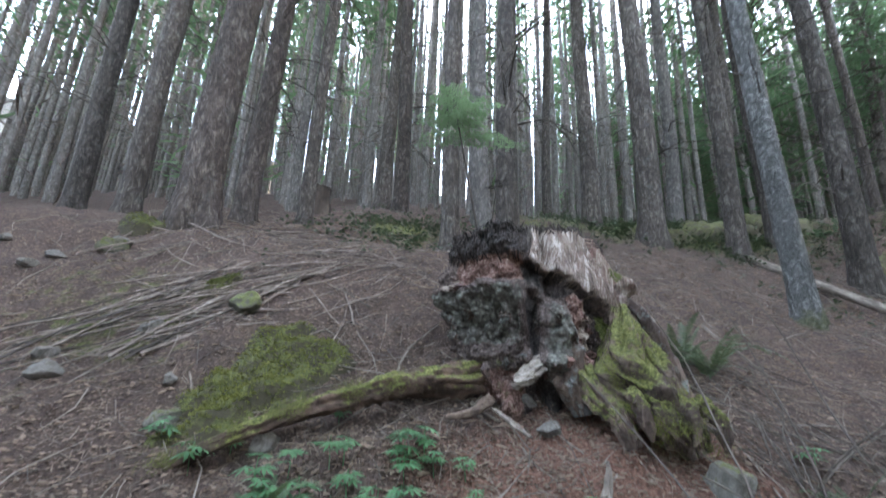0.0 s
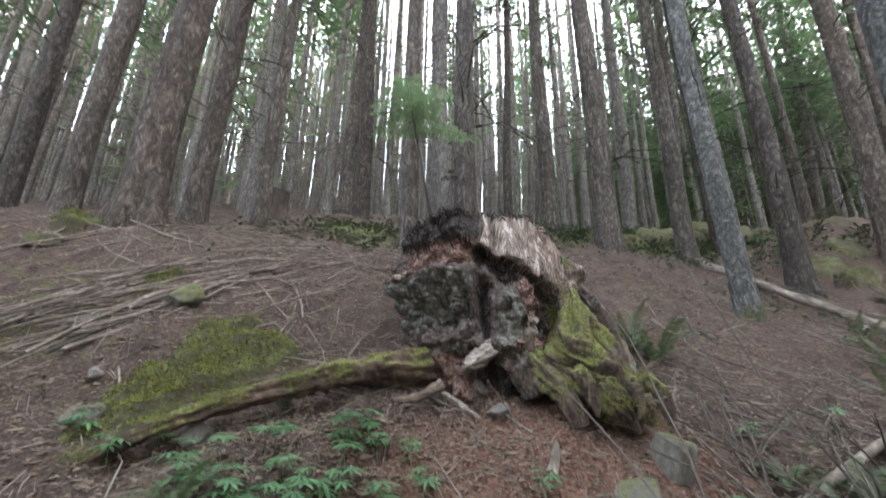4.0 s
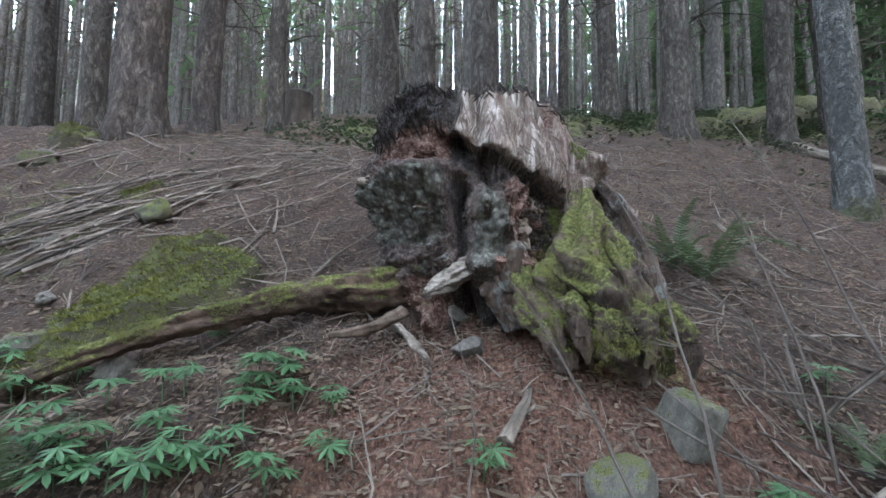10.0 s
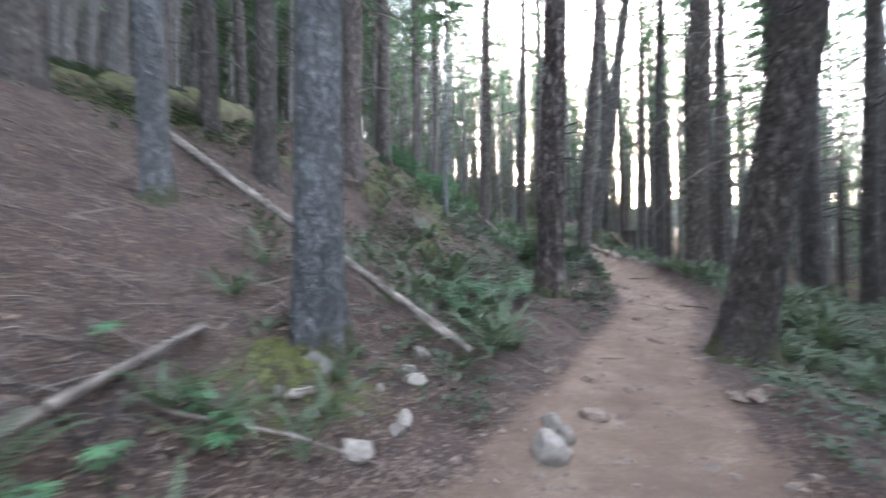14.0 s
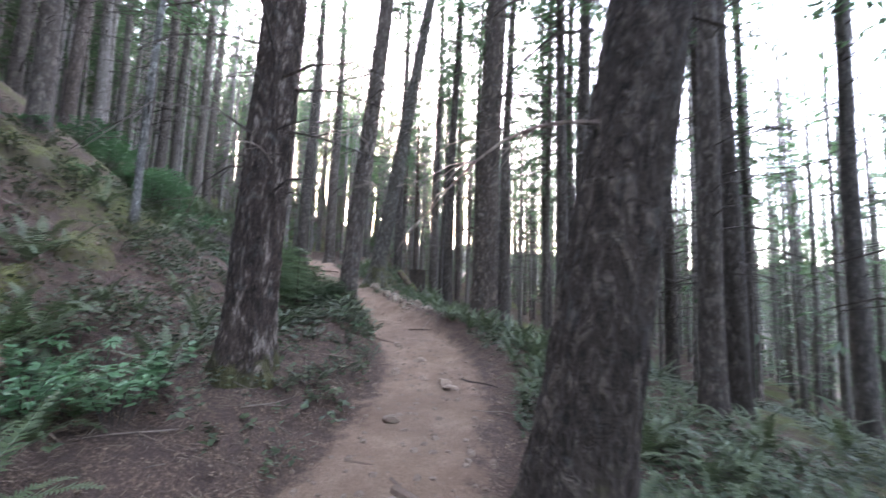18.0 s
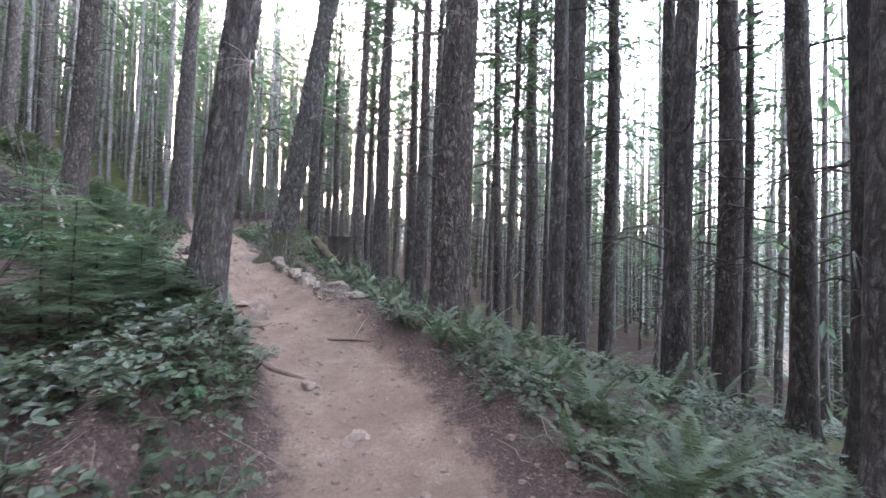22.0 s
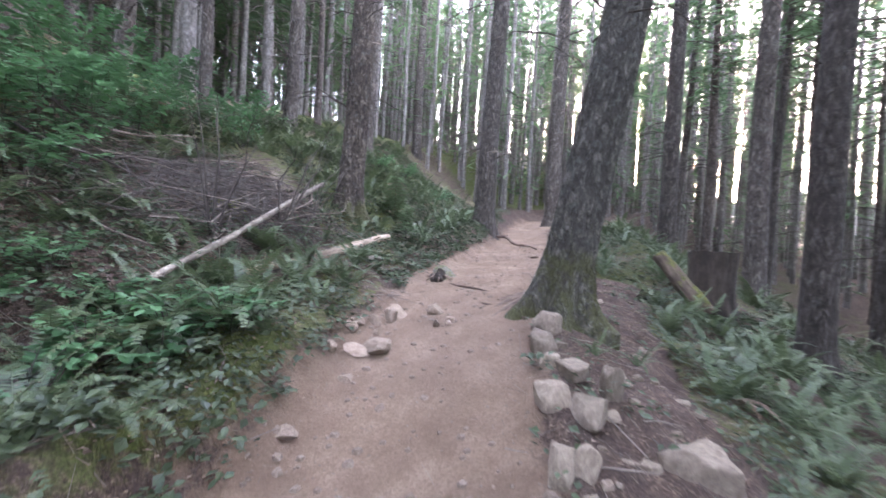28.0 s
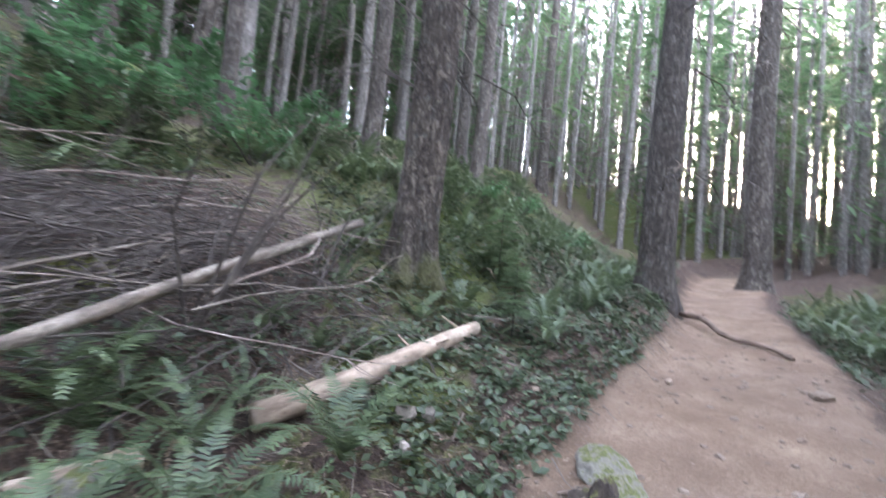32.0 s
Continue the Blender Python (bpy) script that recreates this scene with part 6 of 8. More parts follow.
# edging stones laid along the lower side of the trail
rock(20.97, 2.86, 0.30, 0.22, ROCK_TAN, group='edging stones of the trail', label='pale tan block in the stone edging', sink=0.22, shape='block')
rock(20.47, 2.68, 0.26, 0.23, ROCK_TAN, group='edging stones of the trail', label='pale tan block in the stone edging', sink=0.22, shape='block')
rock(20.27, 2.51, 0.19, 0.13, ROCK_TAN, group='edging stones of the trail', label='pale tan block in the stone edging', sink=0.22, shape='block')
rock(20.27, 2.30, 0.37, 0.16, ROCK_TAN, group='edging stones of the trail', label='pale tan block in the stone edging', sink=0.22, shape='block')
rock(19.61, 2.21, 0.25, 0.21, ROCK_TAN, group='edging stones of the trail', label='pale tan block in the stone edging', sink=0.22, shape='block')
rock(19.70, 1.98, 0.31, 0.19, ROCK_TAN, group='edging stones of the trail', label='pale tan block in the stone edging', sink=0.22, shape='block')
rock(20.33, 2.01, 0.18, 0.35, ROCK_TAN, group='edging stones of the trail', label='pale tan block in the stone edging', sink=0.22, shape='block')
rock(19.02, 1.89, 0.19, 0.24, ROCK_TAN, group='edging stones of the trail', label='pale tan block in the stone edging', sink=0.22, shape='block')
rock(19.13, 1.78, 0.15, 0.19, ROCK_TAN, group='edging stones of the trail', label='pale tan block in the stone edging', sink=0.22, shape='block')
rock(18.73, 1.64, 0.14, 0.16, ROCK_TAN, group='edging stones of the trail', label='pale tan block in the stone edging', sink=0.22, shape='block')
rock(18.56, 1.61, 0.12, 0.07, ROCK_TAN, group='edging stones of the trail', label='pale tan block in the stone edging', sink=0.22, shape='block')
rock(19.88, 1.35, 0.46, 0.29, ROCK_TAN, shape='block')
rock(19.31, 0.97, 0.46, 0.18, ROCK_TAN, shape='block')
rock(18.74, 1.21, 0.13, 0.10, ROCK_TAN, shape='block')
rock(20.31, 2.28, 0.22, 0.14, ROCK_TAN, shape='block')
rock(18.28, 1.41, 0.08, 0.06, ROCK_TAN, shape='block')
rock(19.48, 1.20, 0.16, 0.09, ROCK_TAN, shape='block')
rock(19.31, 0.84, 0.13, 0.07, ROCK_TAN, shape='block')
rock(19.00, 1.50, 0.10, 0.07, ROCK_TAN, shape='block')

# ferns
fern(21.0, 2.35, 0.45)
fern(21.5, 2.05, 0.5)
fern(2.64, 3.95, 0.87)
fern(-0.77, 2.25, 0.60)
fern(2.60, 2.70, 0.60)
fern(4.94, 3.78, 0.77)
fern(2.54, 4.17, 0.81)
fern(3.99, 2.60, 0.73)
fern(11.39, 5.42, 1.35)
fern(9.36, 4.85, 1.27)
fern(10.31, 4.09, 1.35)
fern(7.93, 2.82, 1.19)
fern(8.19, 2.36, 1.22)
fern(7.17, 2.10, 1.20)
fern(8.72, 3.67, 1.18)
fern(8.45, 3.93, 1.05)
fern(7.59, 2.01, 0.94)
fern(6.69, 2.27, 0.66)
fern(8.21, 4.19, 0.87)
fern(9.90, 4.05, 1.22)
fern(12.03, -2.27, 0.97)
fern(11.23, -2.38, 0.97)
fern(10.92, -2.60, 1.01)
fern(10.69, -2.81, 0.96)
fern(10.57, -3.11, 1.02)
fern(9.98, -1.57, 0.74)
fern(9.08, -1.81, 0.83)
fern(9.46, -2.37, 0.94)
fern(9.89, -3.11, 0.98)
fern(8.36, -2.61, 0.90)
fern(10.07, -3.80, 0.98)
fern(11.00, 4.39, 0.60)
fern(11.54, 4.54, 0.60)
fern(13.09, 4.62, 0.71)
fern(10.00, 3.95, 0.66)
fern(9.43, 2.81, 0.60)
fern(11.75, 4.22, 0.60)
fern(14.93, 5.62, 0.71)
fern(14.86, -0.95, 0.60)
fern(13.07, -0.87, 0.67)
fern(12.50, -1.21, 0.73)
fern(12.13, -1.40, 0.73)
fern(11.98, -1.64, 0.75)
fern(11.87, -1.82, 0.72)
fern(11.78, -2.00, 0.75)
fern(11.19, -1.05, 0.67)
fern(11.03, -1.23, 0.68)
fern(11.81, -2.24, 0.70)
fern(11.44, -2.21, 0.68)
fern(11.40, -0.79, 0.60)
fern(14.48, 2.17, 0.60)
fern(14.93, 2.03, 0.65)
fern(14.14, 1.80, 0.60)
fern(16.32, 0.10, 0.60)
fern(15.48, -0.29, 0.60)
fern(15.33, -0.55, 0.60)
fern(15.08, -0.75, 0.60)
fern(15.12, -1.04, 0.60)
fern(17.18, -1.35, 0.62)
fern(15.07, -1.25, 0.60)
fern(25.67, -1.14, 1.14)
fern(22.15, 1.13, 0.69)
fern(18.08, 5.54, 0.93)
fern(17.92, 4.66, 0.91)
fern(17.15, 3.76, 0.67)
fern(17.48, 3.59, 0.60)
fern(19.40, 5.68, 0.80)
fern(19.77, 5.17, 0.75)
fern(20.13, 6.23, 0.85)
fern(20.66, 5.71, 0.81)
fern(18.70, 4.41, 0.60)
fern(19.69, 6.53, 0.73)
fern(23.53, 1.11, 0.74)
fern(23.25, 0.34, 0.89)
fern(23.14, -0.27, 0.95)
fern(22.70, -0.63, 0.96)
fern(22.32, -1.11, 1.04)
fern(28.58, -0.44, 1.16)
fern(20.53, 0.72, 0.60)
fern(20.48, 0.20, 0.67)
fern(20.04, -0.14, 0.65)
fern(24.27, -2.61, 1.28)
fern(29.04, -5.35, 1.35)
fern(20.77, -1.19, 0.88)
fern(18.96, 6.17, 0.65)
fern(19.22, 6.28, 0.71)
fern(19.08, 5.29, 0.67)
fern(18.94, 4.95, 0.62)
fern(20.20, 6.86, 0.69)
fern(20.61, 6.80, 0.67)
fern(20.62, 5.68, 0.60)
fern(21.04, 7.45, 0.64)
fern(20.84, 6.01, 0.60)
fern(25.30, 9.66, 0.81)
fern(27.76, 10.71, 1.03)
fern(32.29, 13.09, 1.35)
fern(24.60, 9.84, 0.78)
fern(20.65, 6.69, 0.83)
fern(21.90, 8.08, 0.70)
fern(21.20, 7.65, 0.67)
fern(20.92, 7.01, 0.60)
fern(21.50, 7.43, 0.60)
fern(20.30, 7.05, 0.60)
fern(20.11, 6.89, 0.60)
fern(24.89, 9.29, 0.88)
fern(27.72, 10.79, 1.11)
fern(32.61, 12.89, 1.35)
fern(24.84, 9.90, 0.94)
fern(28.84, 9.55, 0.93)
fern(27.44, 11.49, 1.01)

# herbs on the bank below the stump
herb(-0.61, 3.30, 0.86)
herb(-0.88, 2.51, 0.87)
herb(-0.76, 2.67, 0.77)
herb(-0.54, 2.73, 0.97)
herb(-0.39, 2.50, 0.70)
herb(-0.47, 2.78, 0.82)
herb(-0.43, 2.30, 0.89)
herb(-0.21, 2.38, 0.93)
herb(-0.10, 2.45, 0.90)
herb(-0.10, 2.78, 1.08)
herb(0.08, 2.73, 0.79)
herb(0.27, 2.73, 0.70)
herb(-0.09, 2.61, 0.90)
herb(0.33, 2.46, 0.82)
herb(0.13, 2.36, 0.91)
herb(0.93, 2.40, 0.77)
herb(-1.42, 2.87, 0.97)
herb(-0.62, 2.38, 0.80)
herb(-0.14, 2.75, 0.71)
herb(0.02, 2.84, 0.83)
herb(-0.79, 2.35, 0.86)
herb(-0.57, 2.25, 0.93)
herb(-0.29, 2.31, 0.89)
herb(-1.78, 3.14, 0.88)
herb(-1.26, 3.05, 0.73)
herb(3.74, 3.36, 0.93)
herb(2.73, 3.06, 0.76)
herb(2.38, 2.33, 0.72)
herb(2.73, 2.43, 0.70)
herb(2.75, 2.16, 0.79)
herb(2.02, 2.40, 0.70)
herb(3.37, 2.46, 0.94)
herb(3.88, 2.60, 1.07)
herb(3.92, 2.40, 1.13)
herb(3.08, 2.37, 0.86)
herb(2.66, 2.12, 0.80)
herb(2.16, 2.31, 0.70)
herb(2.04, 2.38, 0.70)
herb(10.17, 4.19, 1.25)
herb(10.17, 3.81, 1.25)
herb(10.54, 3.87, 1.25)
herb(9.77, 3.76, 1.25)
herb(9.79, 3.47, 1.25)
herb(10.18, 3.51, 1.25)
herb(10.50, 3.53, 1.25)
herb(9.41, 3.13, 1.25)
herb(9.59, 3.01, 1.24)
herb(9.83, 2.82, 1.10)
herb(9.21, 2.98, 1.24)
herb(9.47, 2.60, 1.15)
herb(13.51, 1.94, 0.70)
herb(13.51, 1.79, 0.78)
herb(13.11, 1.81, 0.72)
herb(13.30, 2.08, 0.70)
herb(13.70, 1.68, 0.74)
herb(13.21, 1.68, 0.76)

# logs and fallen branches
log([(6.88, 8.8, 3.86), (6.86, 6.6, 2.62), (6.83, 4.4, 1.42), (6.81, 2.22, 0.2)], 0.085, 0.055, LOG_GREY, "long grey fallen pole lying down the slope")
log([(4.32, 3.26, 0.78), (2.68, 2.60, 0.45), (1.6, 1.98, 0.34)], 0.032, 0.034, LOG_GREY, "weathered fallen pole resting above the trail edge")
stick((2.23, 3.13, 0.44), (3.68, 3.10, 0.65), 0.014, LOG_GREY, forks=3)
stick((3.63, 2.92, 0.56), (4.68, 1.91, -0.05), 0.02, TWIG, forks=1)
log([(23.29, 7.60, 2.53), (21.65, 6.85, 2.32), (20.92, 6.78, 2.13)], 0.075, 0.085, LOG_PALE, "short peeled pale log beside the trail")
log([(20.40, 6.61, 2.08), (19.87, 6.56, 2.00), (19.46, 6.38, 1.95)], 0.06, 0.05, LOG_PALE, "broken rotten end of a peeled log among ferns")
log([(22.34, 8.7, 3.58), (20.9, 7.64, 3.02), (19.47, 6.58, 2.44), (18.1, 5.57, 1.95)], 0.05, 0.034, LOG_GREY, "long grey fallen trunk leaning against a mossy tree", stubs=9)
log([(25.2, 2.6, 2.5), (25.02, 1.75, 1.55)], 0.13, 0.15, LOG_MOSSY, "mossy log leaning on a sawn stump")
stick((-2.50, 4.05, 1.42), (-1.30, 5.24, 2.38), 0.028, TWIG, forks=4)
stick((-3.42, 4.41, 1.63), (-2.30, 5.28, 2.45), 0.0252, TWIG, forks=4)
stick((-2.46, 3.85, 1.23), (-1.47, 4.87, 2.11), 0.0308, TWIG, forks=4)
stick((-2.76, 3.87, 1.22), (-2.21, 4.62, 1.94), 0.028, TWIG, forks=4)
stick((-3.27, 4.94, 2.11), (-1.86, 5.11, 2.35), 0.0196, TWIG, forks=4)
stick((-5.14, 7.35, 3.70), (-3.06, 5.57, 2.66), 0.0168, TWIG, forks=4)
stick((-3.83, 6.28, 3.22), (-2.47, 5.61, 2.71), 0.0196, TWIG, forks=4)
stick((-2.15, 5.07, 2.33), (-0.94, 5.62, 2.55), 0.0168, TWIG, forks=4)
stick((-0.95, 3.72, 1.18), (-0.86, 4.45, 1.78), 0.0168, TWIG, forks=4)
stick((-0.74, 4.23, 1.60), (-1.07, 4.96, 2.14), 0.0168, TWIG, forks=4)
stick((-1.34, 4.75, 2.03), (-0.84, 4.22, 1.60), 0.014, TWIG, forks=4)
stick((-1.78, 3.47, 0.87), (-2.32, 4.06, 1.47), 0.0168, TWIG, forks=4)
stick((-1.20, 3.89, 1.30), (-0.83, 3.73, 1.18), 0.014, TWIG, forks=4)
stick((-3.22, 4.73, 1.90), (-2.09, 4.76, 2.08), 0.0196, TWIG, forks=4)
stick((-3.15, 4.28, 1.52), (-2.61, 4.69, 1.90), 0.0224, TWIG, forks=4)
stick((-1.23, 5.36, 2.42), (-0.42, 5.70, 2.58), 0.014, TWIG, forks=4)
stick((-0.71, 5.01, 2.15), (-0.36, 5.75, 2.59), 0.014, TWIG, forks=4)
stick((-4.13, 5.76, 2.93), (-4.08, 5.26, 2.43), 0.0168, TWIG, forks=4)
stick((0.45, 3.03, 0.75), (0.21, 2.75, 0.63), 0.008, TWIG, forks=1)
stick((0.42, 2.55, 0.56), (0.68, 2.80, 0.71), 0.009, TWIG, forks=1)
stick((1.02, 2.53, 0.57), (1.17, 2.84, 0.71), 0.035, LOG_GREY, forks=1)
stick((-0.21, 2.44, 0.51), (-0.12, 2.58, 0.55), 0.012, TWIG, forks=1)
stick((0.57, 2.78, 0.68), (0.75, 3.00, 0.77), 0.007, TWIG, forks=1)
stick((3.23, 8.37, 3.71), (4.22, 6.41, 2.63), 0.012, TWIG, forks=1)
stick((2.81, 6.14, 2.63), (3.89, 6.47, 2.72), 0.01, TWIG, forks=1)
stick((2.67, 5.15, 1.96), (2.48, 4.43, 1.51), 0.016, TWIG, forks=1)
stick((3.46, 5.17, 1.86), (3.47, 4.20, 1.25), 0.03, LOG_GREY, forks=1)
stick((1.23, 2.45, 0.48), (1.73, 2.45, 0.50), 0.01, TWIG, forks=1)
stick((0.37, 3.42, 0.98), (0.56, 3.25, 0.87), 0.025, LOG_GREY, forks=1)
stick((0.66, 2.96, 0.75), (0.79, 2.65, 0.63), 0.012, TWIG, forks=1)

# bare stems leaning over the bank
stick((1.68, 2.23, 0.49), (1.73, 3.30, 1.83), 0.011, STEM_BROWN, forks=3, name="bare_stem", label="thin bare woody stem leaning over the bank", group="bare stems on the bank")
stick((1.36, 2.11, 0.54), (1.08, 3.00, 1.25), 0.009, STEM_BROWN, forks=3, name="bare_stem", label="thin bare woody stem leaning over the bank", group="bare stems on the bank")
stick((0.87, 2.13, 0.50), (0.77, 3.10, 1.10), 0.006, STEM_BROWN, forks=3, name="bare_stem", label="thin bare woody stem leaning over the bank", group="bare stems on the bank")
stick((2.21, 2.40, 0.50), (2.10, 3.11, 2.06), 0.01, STEM_BROWN, forks=3, name="bare_stem", label="thin bare woody stem leaning over the bank", group="bare stems on the bank")
stick((2.52, 2.50, 0.82), (2.41, 3.22, 2.13), 0.01, STEM_BROWN, forks=3, name="bare_stem", label="thin bare woody stem leaning over the bank", group="bare stems on the bank")
stick((2.20, 2.50, 0.58), (2.40, 3.16, 1.37), 0.006, STEM_BROWN, forks=3, name="bare_stem", label="thin bare woody stem leaning over the bank", group="bare stems on the bank")

# trail sticks and surface roots
stick((12.68, -0.07, 0.25), (12.17, -0.54, 0.25), 0.02, TWIG_DARK, forks=0)
stick((7.97, 1.43, -0.06), (8.63, 0.60, -0.09), 0.03, ROOT, forks=1, name="surface_root", label="bare tree root crossing the dirt trail", group="roots in the trail", sides=8)
stick((9.58, 0.49, -0.01), (9.01, -0.37, -0.03), 0.045, ROOT, forks=1, name="surface_root", label="bare tree root crossing the dirt trail", group="roots in the trail", sides=8)
stick((10.04, 0.96, 0.05), (10.17, 0.53, 0.04), 0.025, ROOT, forks=1, name="surface_root", label="bare tree root crossing the dirt trail", group="roots in the trail", sides=8)
stick((15.71, 2.29, 1.03), (17.21, 2.21, 0.67), 0.035, ROOT, forks=1, name="surface_root", label="bare tree root crossing the dirt trail", group="roots in the trail", sides=8)
stick((16.77, 1.19, 0.60), (16.39, 0.52, 0.66), 0.03, ROOT, forks=1, name="surface_root", label="bare tree root crossing the dirt trail", group="roots in the trail", sides=8)
stick((15.76, 1.96, 0.55), (15.27, 1.29, 0.41), 0.05, ROOT, forks=1, name="surface_root", label="bare tree root crossing the dirt trail", group="roots in the trail", sides=8)
stick((28.82, 8.22, 2.89), (26.98, 5.77, 2.42), 0.06, ROOT, forks=1, name="surface_root", label="bare tree root crossing the dirt trail", group="roots in the trail", sides=8)
stick((22.44, 5.20, 1.81), (22.15, 3.83, 1.78), 0.03, ROOT, forks=1, name="surface_root", label="bare tree root crossing the dirt trail", group="roots in the trail", sides=8)
stick((22.18, 3.76, 1.78), (21.22, 3.80, 1.63), 0.06, ROOT, forks=1, name="surface_root", label="bare tree root crossing the dirt trail", group="roots in the trail", sides=8)
stick((22.01, 3.64, 1.76), (21.17, 3.62, 1.64), 0.05, ROOT, forks=1, name="surface_root", label="bare tree root crossing the dirt trail", group="roots in the trail", sides=8)
stick((17.21, 2.89, 0.85), (17.73, 2.81, 0.78), 0.025, LOG_GREY, forks=1, name="surface_root", label="bare tree root crossing the dirt trail", group="roots in the trail", sides=8)
stick((9.96, 0.96, 0.05), (9.93, 0.57, 0.03), 0.025, ROOT, forks=1, name="surface_root", label="bare tree root crossing the dirt trail", group="roots in the trail", sides=8)
stick((9.73, 0.54, 0.01), (9.51, 0.30, -0.01), 0.03, ROOT, forks=1, name="surface_root", label="bare tree root crossing the dirt trail", group="roots in the trail", sides=8)
stick((21.84, 3.95, 1.73), (22.45, 3.87, 1.83), 0.05, ROOT, forks=1, name="surface_root", label="bare tree root crossing the dirt trail", group="roots in the trail", sides=8)



# ---- single plants and stumps ----
def cut_stump(x, y, d, h, mat, label, seed=1, name="sawn_stump", tilt=(0, 0)):
    t = thing(name, up_at(x, y, -0.15, tilt[0], tilt[1]), label, "stump")
    sh, sides, rings = Shape(), 48, 26
    for i in range(rings + 1):
        f = i / rings
        for j in range(sides):
            a = 2 * math.pi * j / sides
            r = d / 2 * (1 + 0.35 * math.exp(-f * 5) * (1 + 0.4 * math.sin(4 * a + seed)) + 0.06 * math.sin(3 * a + seed))
            r += 0.06 * d * noise.noise(Vector((math.cos(a) * 7 + seed, math.sin(a) * 7, f * 1.5)))
            z = f * (h + 0.15 + 0.03 * h * noise.noise(Vector((math.cos(a) * 3 + seed, math.sin(a) * 3, 2))))
            sh.v.append((r * math.cos(a), r * math.sin(a), z))
    for i in range(rings):
        for j in range(sides):
            j2 = (j + 1) % sides
            sh.f.append((i * sides + j, i * sides + j2, (i + 1) * sides + j2, (i + 1) * sides + j))
    part("body", sh.mesh("body", mat, True), t)
    top = Shape()
    ring = [sh.v[rings * sides + j] for j in range(sides)]
    c = Vector((0, 0, sum(p[2] for p in ring) / sides - 0.03))
    top.add([*ring, c], [(j, (j + 1) % sides, sides) for j in range(sides)])
    part("top", top.mesh("top", LOG_GREY), t, "weathered cut face")
    return t


cut_stump(-2.95, 10.2, 0.6, 0.75, SAWN, "short reddish old stump on the slope", 2)
cut_stump(25.5, 1.8, 0.72, 1.0, SAWN, "dark sawn tree stump below the trail", 5)


def root_mound(x, y, w, h):
    """A worn knot of roots and moss standing out of the trail edge."""
    t = thing("root_mound", up_at(x, y, -0.05), "worn mossy knot of roots at the trail edge", "root")
    bm = bmesh.new()
    bmesh.ops.create_icosphere(bm, subdivisions=5, radius=0.5)
    for v in bm.verts:
        q = v.co.copy()
        v.co *= 1 + 0.5 * noise.noise(q * 3) + 0.35 * (0.2 - abs(noise.noise(q * 7))) + 0.1 * noise.noise(q * 16)
        v.co = Vector((v.co.x * w, v.co.y * w * 0.8, v.co.z * h * 1.6))
    me = bpy.data.meshes.new("mound")
    bm.to_mesh(me)
    bm.free()
    me.shade_smooth()
    me.materials.append(SAWN)
    part("mound", me, t)
    rnd = random.Random(5)
    for k in range(7):
        a = k * 0.9 + rnd.uniform(-0.3, 0.3)
        sh = Shape()
        d = Vector((math.cos(a), math.sin(a), 0))
        tube(sh, [d * w * 0.3 + Vector((0, 0, h * 0.5)), d * w * 0.6 + Vector((0, 0, h * 0.35)), d * w * 0.95 + Vector((0.02, 0.03, 0.02))], [0.02, 0.016, 0.006], 7, 0.3, k)
        part("root", sh.mesh("root", ROOT, True), t)


root_mound(22.5, 5.5, 0.32, 0.27)
sapling(0.5, 3.85, 1.78, 0.72, 0.70, NEEDLES_FRESH, "small hemlock sapling growing out of the old stump", (-0.19, 0.0), STUMP_TOP - 0.1, 13, 0.19, 21, 7)
sapling(0.55, 3.95, 0.8, 0.05, 0.9, TWIG_DARK, "bare dead seedling on top of the stump", (0.12, -0.05), STUMP_TOP - 0.1, 3, 0.05, 22, 3)
stick((0.62, 3.6, STUMP_TOP - 0.15), (0.95, 3.55, STUMP_TOP + 0.02), 0.008, TWIG, bow=-0.55, forks=1, label="arched dead twig hanging over the stump's top")
sapling(14.33, 3.1, 1.35, 0.75, 0.1, NEEDLES_FRESH, "bushy green hemlock sapling above the trail", (0, 0), None, 26, 0.2, 31, 10)
sapling(14.9, 3.7, 1.6, 0.8, 0.15, NEEDLES_FRESH, "bushy hemlock sapling with lighter tips", (-0.05, 0), None, 26, 0.2, 32, 10)
sapling(13.7, 3.6, 1.1, 0.65, 0.1, NEEDLES, "low spreading hemlock sapling", (0, 0), None, 22, 0.18, 33, 9)
sapling(15.6, 3.2, 0.8, 0.6, 0.1, NEEDLES, "low spreading hemlock sapling", (0, 0), None, 32, 0.2, 34, 10)
sapling(16.2, 4.0, 1.3, 0.7, 0.1, NEEDLES, "bushy dark green hemlock sapling above the trail", (0, 0), None, 40, 0.22, 35, 10)
sapling(14.6, 2.5, 0.55, 0.5, 0.1, NEEDLES, "seedling hemlock at the foot of a tree", (0, 0), None, 26, 0.18, 36, 9)
sapling(23.71, 7.45, 0.85, 0.32, 0.3, NEEDLES_FRESH, "thin young conifer seedling beside the trail", (0, 0), None, 26, 0.14, 37, 8)
sapling(24.9, 9.0, 1.2, 0.6, 0.1, NEEDLES_FRESH, "leafy green sapling on the slope", (0, 0), None, 36, 0.22, 38, 9)
shrub(14.8, 4.2, 1.3, 0.6, 5, leaf=HERB_LEAF, seed=54, label="broad-leaved shrub behind the saplings", leaves=40)
